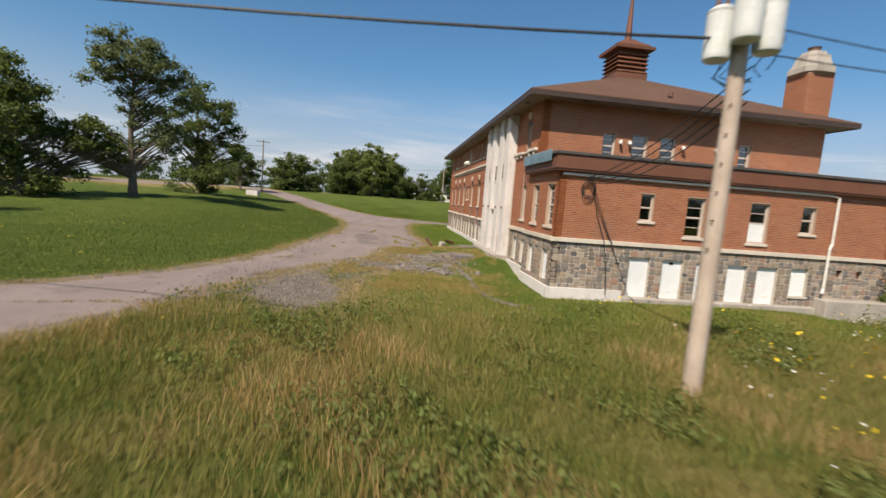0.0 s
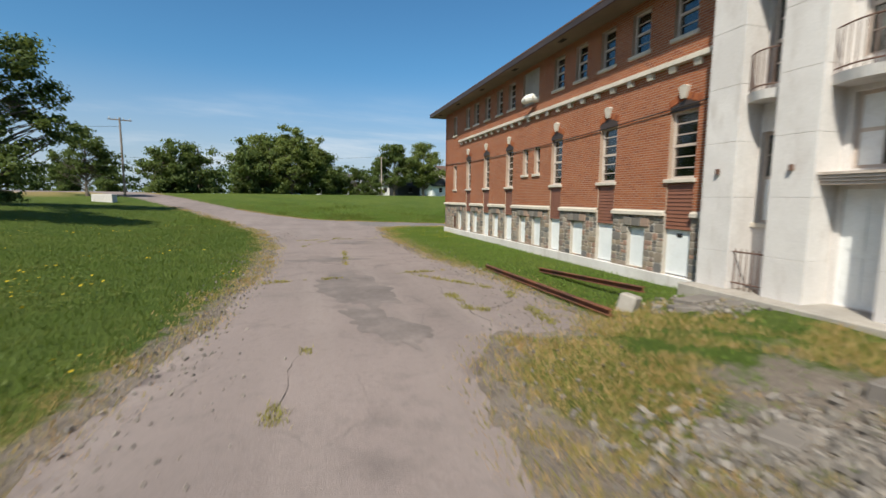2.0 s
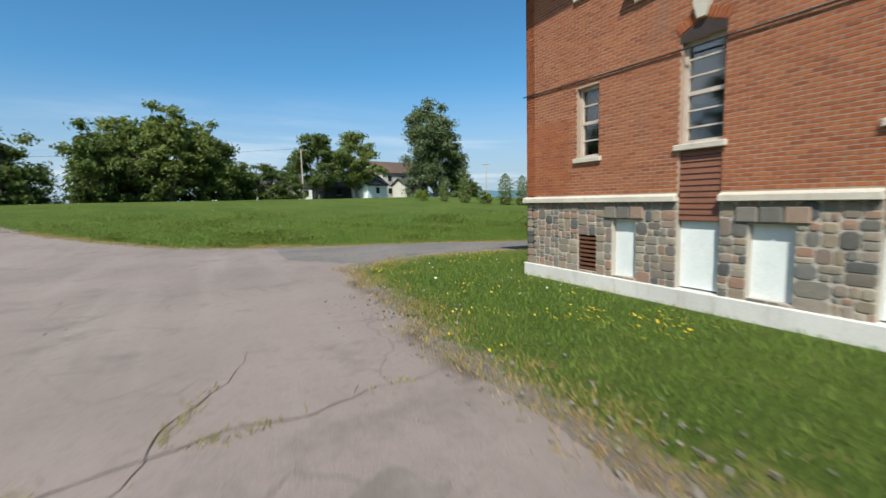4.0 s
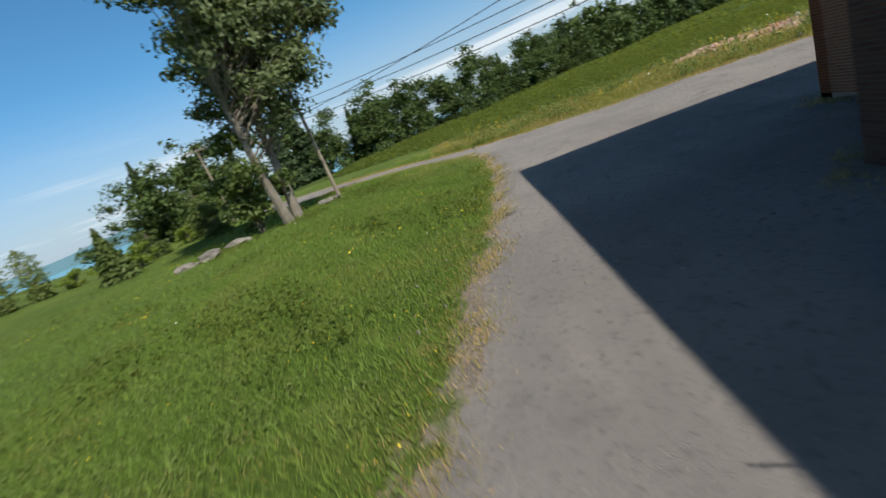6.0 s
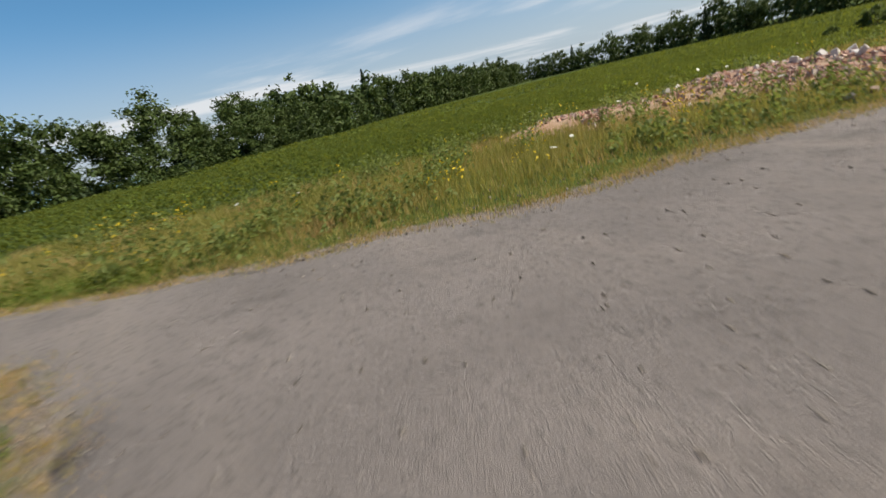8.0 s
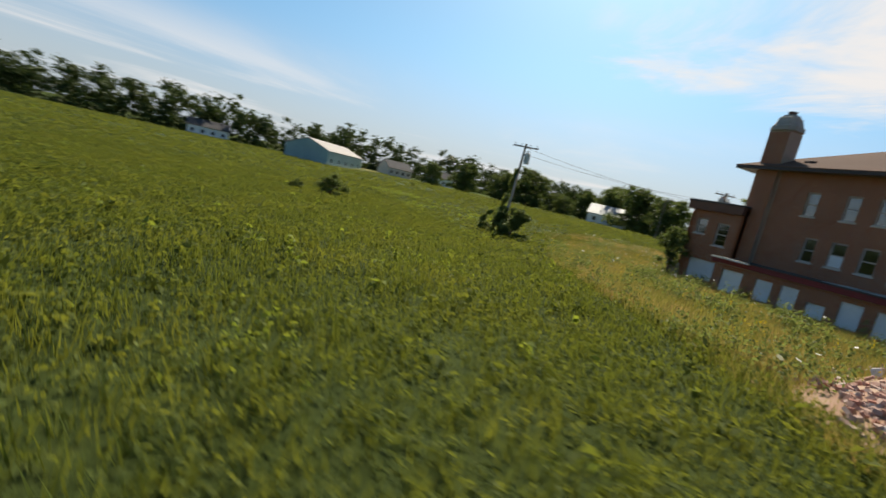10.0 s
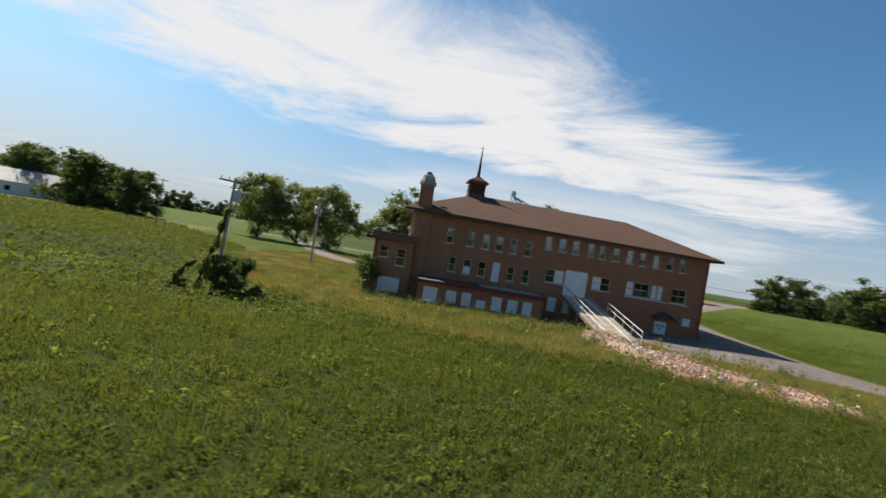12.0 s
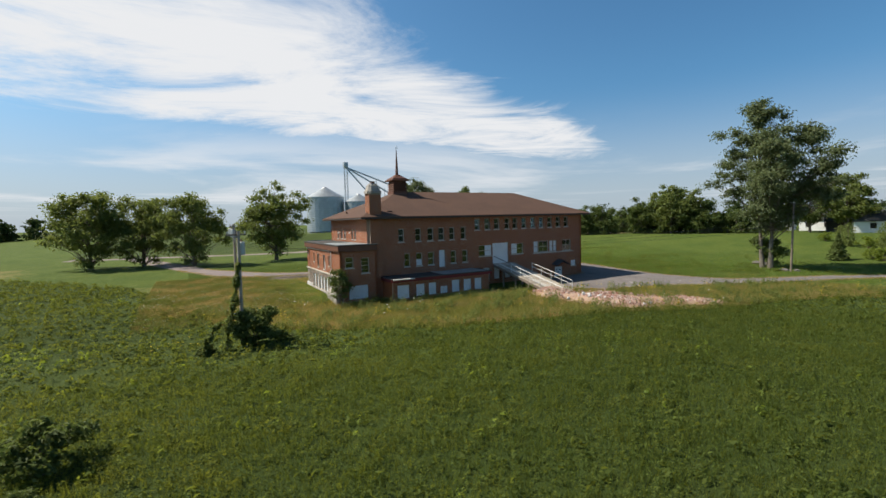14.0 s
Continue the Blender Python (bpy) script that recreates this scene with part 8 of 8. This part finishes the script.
def off_building(px, py):
    inside = (px > -0.1) & (px < 14.3) & (py > 3.5) & (py < 36.1)
    inside |= (px > -0.5) & (px < 15.2) & (py > 0.1) & (py < 4.4)
    inside |= (px > 4.2) & (px < 9.2) & (py > 35.9) & (py < 39.4)
    inside |= (px > 13) & (px < 17.6) & (py > 5) & (py < 17.5)
    inside |= (px > -0.95) & (px < 0.8) & (py > 7.4) & (py < 13.8)
    return 1.0 - inside

def clear(px, py, gap=0.1):
    return off_roads(px, py, gap) * off_building(px, py)

def patchy(px, py, s, lo, hi):
    return sstep(lo, hi, wobble(px, py, s) + 0.6 * wobble(px + 31, py - 17, s * 0.43))

def stuff(name, vf, material, label, category="grass"):
    return tagged(mesh_fast(name, vf[0], vf[1], material), label, category, kind="stuff")

rg = np.random.default_rng(5)
def u(lo, hi, n):
    return rg.uniform(lo, hi, n)

# tall mixed meadow south of the annex
def dirt(x, y):
    return np.exp(-(((x + 10.0 + 0.22 * y) / 1.9) ** 2 + ((y + 0.3) / 3.9) ** 2))
tall = lambda x, y: clear(x, y, 0.3) * (1 - 0.93 * sstep(0.35, 0.62, dirt(x, y))) * (0.25 + 0.75 * sstep(-2, -6, y)) * sstep(18, 13, x)
x, y = spread(rg, 120000, -15, 18, -18, 1.5, tall)
deep = sstep(0.5, -7, y)
stuff("meadow_grass", blades(rg, x, y, u(0.12, 0.34, len(x)) * (0.55 + 0.65 * deep), u(0.016, 0.034, len(x)), 0.7, 1), M_TALL, "tall green and yellowing meadow grass")
x, y = spread(rg, 110000, -15, 18, -18, 1.0, lambda a, b: tall(a, b) * patchy(a, b, 0.42, -0.05, 0.85) * sstep(-2.5, -6.5, b))
stuff("dry_meadow_grass", blades(rg, x, y, u(0.22, 0.52, len(x)) * (0.6 + 0.4 * sstep(0, -7, y)), u(0.006, 0.014, len(x)), 0.8, 2), M_STRAW, "tall dry straw-coloured seeding grass")
x, y = spread(rg, 26000, -15, 20, -18, -1.0, lambda a, b: tall(a, b) * patchy(a + 9, b, 0.5, 0.1, 0.8))
stuff("meadow_weeds", leafy(rg, x, y, u(0.2, 0.5, len(x)), u(0.06, 0.14, len(x)), 6, 0.055), M_LEAF, "leafy green weeds among the tall grass", "weeds")
x, y = spread(rg, 3000, -2, 22, -18, 2, lambda a, b: tall(a, b) * patchy(a, b + 5, 0.5, 0.0, 0.5) * sstep(-2, 6, a))
stuff("white_flowers", petals(rg, x, y, u(0.35, 0.62, len(x)), 0.034), M_PETAL_W, "white wild carrot flowers over the meadow", "flowers")
x, y = spread(rg, 2400, 0, 26, -16, 3, lambda a, b: clear(a, b) * patchy(a - 8, b, 0.6, 0.35, 0.7))
stuff("yellow_flowers", petals(rg, x, y, u(0.3, 0.6, len(x)), 0.045), M_PETAL_Y, "yellow goldenrod and ragwort in the meadow", "flowers")
# thin grass on the broken ground before the porch
x, y = spread(rg, 110000, -9, -0.8, 0, 13, lambda a, b: clear(a, b, 0.0) * patchy(a, b, 0.9, -0.5, 0.5) * (1 - 0.9 * sstep(0.35, 0.62, dirt(a, b))))
half = rg.uniform(0, 1, len(x)) < 0.5
stuff("thin_dry_grass", blades(rg, x[half], y[half], u(0.04, 0.16, half.sum()), u(0.012, 0.024, half.sum()), 0.9), M_STRAW, "thin dry grass on the broken ground")
stuff("thin_grass", blades(rg, x[~half], y[~half], u(0.04, 0.16, (~half).sum()), u(0.012, 0.024, (~half).sum()), 0.9), M_MEADOW, "thin yellow-green grass on the broken ground")
x, y = spread(rg, 130000, -7.5, 14, -8, 3, lambda a, b: clear(a, b, 0.2) * (0.35 + 0.65 * sstep(-9, -3, a)) * sstep(-9, -4, b))
half = rg.uniform(0, 1, len(x)) < 0.12 + 0.45 * patchy(x, y, 0.5, -0.2, 0.8)
stuff("south_lawn", blades(rg, x[~half], y[~half], u(0.05, 0.16, (~half).sum()), u(0.012, 0.026, (~half).sum()), 0.9), M_LAWN, "green grass round the annex foot")
stuff("yellowing_lawn", blades(rg, x[half], y[half], u(0.05, 0.18, half.sum()), u(0.012, 0.026, half.sum()), 0.9), M_MEADOW, "yellowing grass round the annex foot")
# lawns: beside the front wall, on the west side, and round the north-west corner
x, y = spread(rg, 190000, -6.5, 6, 2, 46, lambda a, b: clear(a, b, -0.05) * sstep(2.5, 1, np.abs(a + 2) - 3 - 5 * (b > 35)) * (1 - 0.8 * sstep(13.2, 12.2, b) * sstep(6.0, 8.5, b - 0.6 * a - 2)))
stuff("lawn_grass", blades(rg, x, y, u(0.04, 0.14, len(x)), u(0.012, 0.028, len(x)), 0.9), M_LAWN, "short bright green lawn beside the building")
x, y = spread(rg, 190000, -34, -11, -14, 54, lambda a, b: clear(a, b, 0.45) * sstep(-34, -15, a))
stuff("west_lawn_grass", blades(rg, x, y, u(0.06, 0.2, len(x)), u(0.016, 0.034, len(x)), 0.8), M_ROUGH, "mown green lawn west of the driveway")
x, y = spread(rg, 17000, -30, -11, -12, 50, lambda a, b: clear(a, b, 0.0) * patchy(a, b, 0.5, 0.2, 0.9) * sstep(-32, -14, a))
stuff("clover_patches", leafy(rg, x, y, u(0.06, 0.16, len(x)), u(0.05, 0.1, len(x)), 5, 0.035), M_LEAF, "dark clover and weeds in the lawn", "weeds")
def flowers(n, box, keep, h, size, mat, name, label):
    px, py = spread(rg, n, *box, keep)
    return stuff(name, petals(rg, px, py, u(h * 0.7, h * 1.2, len(px)), size), mat, label, "flowers")
flowers(7000, (-5, 6, 30, 46), lambda a, b: clear(a, b, -0.1) * patchy(a, b, 0.9, -0.2, 0.5), 0.11, 0.017, M_PETAL_Y, "lawn_dandelions", "yellow dandelions in the lawn")
flowers(90, (-5, 5, 33, 45), clear, 0.12, 0.03, M_PETAL_W, "lawn_daisies", "small white flowers in the lawn")
flowers(1500, (-26, -11, -6, 46), lambda a, b: clear(a, b, 0.1) * patchy(a, b, 0.5, 0.0, 0.6), 0.15, 0.028, M_PETAL_Y, "west_lawn_dandelions", "yellow dandelions dotted over the lawn")
# meadow north of the yard
north = lambda a, b: clear(a, b, 0.1) * sstep(-22, -12, a) * (b > 43)
x, y = spread(rg, 240000, -20, 42, 43, 72, lambda a, b: north(a, b) * sstep(75, 48, b))
stuff("north_meadow_grass", blades(rg, x, y, u(0.09, 0.24, len(x)), u(0.014, 0.034, len(x)), 0.9, 1), M_LAWN, "long green grass on the north meadow")
x, y = spread(rg, 30000, -20, 44, 43, 72, lambda a, b: north(a, b) * patchy(a, b, 0.35, 0.1, 0.8) * sstep(75, 50, b))
stuff("north_meadow_weeds", leafy(rg, x, y, u(0.15, 0.4, len(x)), u(0.08, 0.16, len(x)), 6, 0.06), M_CROP, "leafy dark weeds on the north meadow", "weeds")
x, y = spread(rg, 170000, -8, 26, 43, 55, north)
stuff("near_meadow_grass", blades(rg, x, y, u(0.05, 0.17, len(x)), u(0.010, 0.024, len(x)), 1.1), M_LAWN, "dense fresh green grass beside the yard")
x, y = spread(rg, 34000, -8, 30, 43, 56, lambda a, b: north(a, b) * patchy(a + 4, b, 0.9, -0.3, 0.8))
stuff("yard_clover", leafy(rg, x, y, u(0.05, 0.14, len(x)), u(0.04, 0.1, len(x)), 6, 0.03), M_LEAF, "clover and low weeds in the grass beside the yard", "weeds")
x, y = spread(rg, 60000, -8, 32, 43, 56, lambda a, b: north(a, b) * patchy(a, b + 3, 0.5, 0.1, 0.9))
stuff("yellowing_meadow_grass", blades(rg, x, y, u(0.06, 0.2, len(x)), u(0.010, 0.02, len(x)), 1.1), M_MEADOW, "yellowing grass in patches beside the yard")
flowers(5200, (-8, 24, 43, 54), lambda a, b: north(a, b) * patchy(a, b, 0.8, 0.0, 0.6), 0.15, 0.012, M_PETAL_Y, "yard_dandelions", "small yellow flowers in the grass beside the yard")
near_lot = lambda a, b: north(a, b) * np.exp(-np.maximum(0, rag(LOT, a, b) - 0.2) / 1.1)
flowers(5200, (-14, 42, 43, 62), lambda a, b: near_lot(a, b) * patchy(a, b, 0.7, -0.2, 0.5), 0.2, 0.014, M_PETAL_Y, "verge_flowers", "yellow flowers along the yard's edge")
flowers(500, (-14, 42, 43, 70), lambda a, b: north(a, b) * patchy(a + 5, b, 0.6, 0.2, 0.6), 0.3, 0.022, M_PETAL_W, "meadow_white_flowers", "white flowers dotted over the north meadow")
flowers(3000, (14, 44, 43, 66), lambda a, b: north(a, b) * patchy(a - 11, b, 0.4, 0.3, 0.7), 0.35, 0.026, M_PETAL_Y, "meadow_goldenrod", "patches of yellow goldenrod on the meadow")
# ragged dry verges along all the roads
def along(poly, n, sigma):
    """Places near an outline, following its ragged edge."""
    p = np.asarray(poly, float)
    q = np.roll(p, -1, 0)
    ln = np.hypot(*(q - p).T)
    k = rg.choice(len(p), n, p=ln / ln.sum())
    f = rg.uniform(0, 1, n)[:, None]
    e = p[k] * (1 - f) + q[k] * f
    nr = np.stack([(q - p)[k, 1], -(q - p)[k, 0]], 1) / ln[k][:, None]
    off = rg.normal(size=n) * sigma - (0.12 * wobble(e[:, 0], e[:, 1], 0.8) + 0.08 * wobble(e[:, 0], e[:, 1], 3.1)) * np.sign(poly_sdf(e[:, 0] + 0.05 * nr[:, 0], e[:, 1] + 0.05 * nr[:, 1], poly))
    e = e + nr * off[:, None]
    d = np.minimum(poly_sdf(e[:, 0], e[:, 1], DRIVE), poly_sdf(e[:, 0], e[:, 1], LOT))
    ok = (off_building(e[:, 0], e[:, 1]) > 0.5) & (d > -0.8) & (rg.uniform(0, 1, n) < 0.2 + 0.8 * patchy(e[:, 0], e[:, 1], 1.1, -0.5, 0.6))
    ok &= (e[:, 0] > -32) & (e[:, 0] < 44) & (e[:, 1] > -16) & (e[:, 1] < 58)
    return e[ok, 0], e[ok, 1]
cp, cq = np.array([c[0] for c in CRACKS]), np.array([c[1] for c in CRACKS])
k, f = rg.integers(0, len(cp), 9000), rg.uniform(0, 1, 9000)[:, None]
e = cp[k] * (1 - f) + cq[k] * f + rg.normal(size=(9000, 2)) * 0.08
ok = patchy(e[:, 0], e[:, 1], 1.4, -0.2, 0.6) > rg.uniform(0, 1, 9000)
e = e[ok]
stuff("crack_weeds", blades(rg, e[:, 0], e[:, 1], u(0.03, 0.10, len(e)), u(0.012, 0.024, len(e)), 1.2, 1, 0.05), M_MEADOW, "small weeds growing in the asphalt cracks", "weeds")
xa, ya = along(DRIVE, 240000, 0.4)
xb, yb = along(LOT, 180000, 0.42)
x, y = np.concatenate([xa, xb]), np.concatenate([ya, yb])
half = rg.uniform(0, 1, len(x)) < 0.5
stuff("verge_dry_grass", blades(rg, x[half], y[half], u(0.03, 0.13, half.sum()), u(0.012, 0.024, half.sum()), 0.9), M_STRAW, "short dry grass creeping over the road edges")
stuff("verge_grass", blades(rg, x[~half], y[~half], u(0.04, 0.16, (~half).sum()), u(0.012, 0.024, (~half).sum()), 0.9), M_MEADOW, "green weeds creeping over the road edges")
# weedy strip between the yard and the crop, and east of the building
def strip(a, b):
    d = poly_sdf(a, b, CROP)
    return clear(a, b, 0.15) * sstep(16.0, 9.0, d) * (d > -0.8) * (a > 12) * sstep(1.2, 0.6, rubble_cover(a, b))
def rubble_cover(a, b):
    return 1.5 * np.exp(-((a - 30.5) / 6.2) ** 2 - ((b - 21.8) / 3.4) ** 2)
x, y = spread(rg, 330000, 13, 46, -14, 48, strip)
kind = wobble(x, y, 0.32) + 0.5 * wobble(x + 7, y, 0.9) + rg.normal(size=len(x)) * 0.35
dryk = kind > 0.95
low = 0.3 + 0.7 * sstep(0.0, 3.0, rag(LOT, x, y))
stuff("margin_dry_grass", blades(rg, x[dryk], y[dryk], u(0.2, 0.5, dryk.sum()) * low[dryk], u(0.014, 0.03, dryk.sum()), 0.5, 1), M_STRAW, "dry orange-brown grass along the field margin")
stuff("margin_grass", blades(rg, x[~dryk], y[~dryk], u(0.2, 0.5, (~dryk).sum()) * low[~dryk], u(0.018, 0.038, (~dryk).sum()), 0.6, 1), M_MEADOW, "tall green grass along the field margin")
x, y = spread(rg, 40000, 13, 46, -14, 46, lambda a, b: strip(a, b) * patchy(a, b, 0.55, 0.0, 0.8))
stuff("margin_weeds", leafy(rg, x, y, u(0.35, 1.0, len(x)), u(0.1, 0.24, len(x)), 9, 0.075), M_LEAF, "bushy green weeds along the field margin", "weeds")
x, y = spread(rg, 4200, 13, 46, -12, 48, lambda a, b: strip(a, b) * patchy(a + 13, b, 0.5, 0.35, 0.8))
stuff("goldenrod", leafy(rg, x, y, u(0.6, 1.0, len(x)), u(0.08, 0.16, len(x)), 5, 0.05, 0.15), M_PETAL_Y, "yellow goldenrod plumes along the field margin", "flowers")
flowers(420, (14, 42, -8, 42), lambda a, b: strip(a, b) * patchy(a - 3, b, 0.7, 0.3, 0.7), 0.95, 0.07, M_PETAL_W, "margin_white_flowers", "white wild flowers along the field margin")
# the crop: leafy plants, close together near the building and coarser far out
def in_crop(a, b):
    return (poly_sdf(a, b, CROP) < 0.3) * 1.0
def crop_rows(n, box, keep, h, w, leaves, size, name):
    px, py = spread(rg, n, *box, keep)
    tall_f = 0.75 + 0.35 * wobble(px, py, 0.6) + 0.25 * rg.normal(size=len(px))
    hh, ww = np.clip(h * tall_f, 0.3 * h, 1.7 * h), np.full(len(px), w)
    pale = 1.1 * np.exp(-(((px - 26.5) / 6.0) ** 2 + ((py + 24.0) / 3.2) ** 2)) + 1.0 * np.exp(-(((px - 26) / 5.0) ** 2 + ((py + 38) / 6.0) ** 2))
    lime = (0.55 * wobble(px, py, 0.16) + 0.45 * wobble(px + 40, py, 0.31) + 0.2 * rg.normal(size=len(px)) + pale) > 0.74
    for sel, mat, nm, lab in ((~lime, M_CROP, name, "leafy green crop plants covering the field"), (lime, M_LEAF_LIGHT, "lime_" + name, "yellow-green young plants in patches of the field")):
        v = leafy(rg, px[sel], py[sel], hh[sel], ww[sel], leaves, size)
        stuff(nm, v, mat, lab, "crop")
def near_field(a, b):
    w = 2.5 * wobble(a, b, 0.21)
    return sstep(26, 36, a + w) * sstep(70, 60, a + w) * sstep(-36, -24, b + w) * sstep(38, 26, b + w)
crop_rows(62000, (24, 72, -38, 40), lambda a, b: in_crop(a, b) * near_field(a, b), 0.38, 0.16, 5, 0.062, "crop_plants")
crop_rows(50000, (-30, 92, -62, 66), lambda a, b: in_crop(a, b) * (1 - 0.85 * near_field(a, b)), 0.4, 0.34, 8, 0.13, "crop_cover")
crop_rows(26000, (-56, 190, -170, 60), lambda a, b: in_crop(a, b) * (1 - (a > -30) * (a < 92) * (b > -62)), 0.4, 0.6, 6, 0.28, "far_crop_cover")
x, y = spread(rg, 500000, 24, 72, -38, 40, lambda a, b: in_crop(a, b) * near_field(a, b) * (0.35 + 0.65 * patchy(a, b, 2.3, -0.5, 0.5)))
hh = 0.30 + 0.16 * wobble(x, y, 0.6) + 0.06 * rg.normal(size=len(x))
stuff("crop_stems", blades(rg, x, y, np.clip(hh, 0.12, 0.62), u(0.018, 0.04, len(x)), 0.5), M_CROP, "upright green shoots of the crop")
# broad pale-leaved weeds in the crop
x, y = spread(rg, 420, 30, 62, -30, 20, lambda a, b: in_crop(a, b) * patchy(a, b, 0.3, 0.35, 0.75))
stuff("broad_leaf_weeds", leafy(rg, x, y, u(0.4, 0.6, len(x)), u(0.12, 0.25, len(x)), 7, 0.13), M_LEAF_LIGHT, "broad pale-leaved weeds standing in the crop", "weeds")
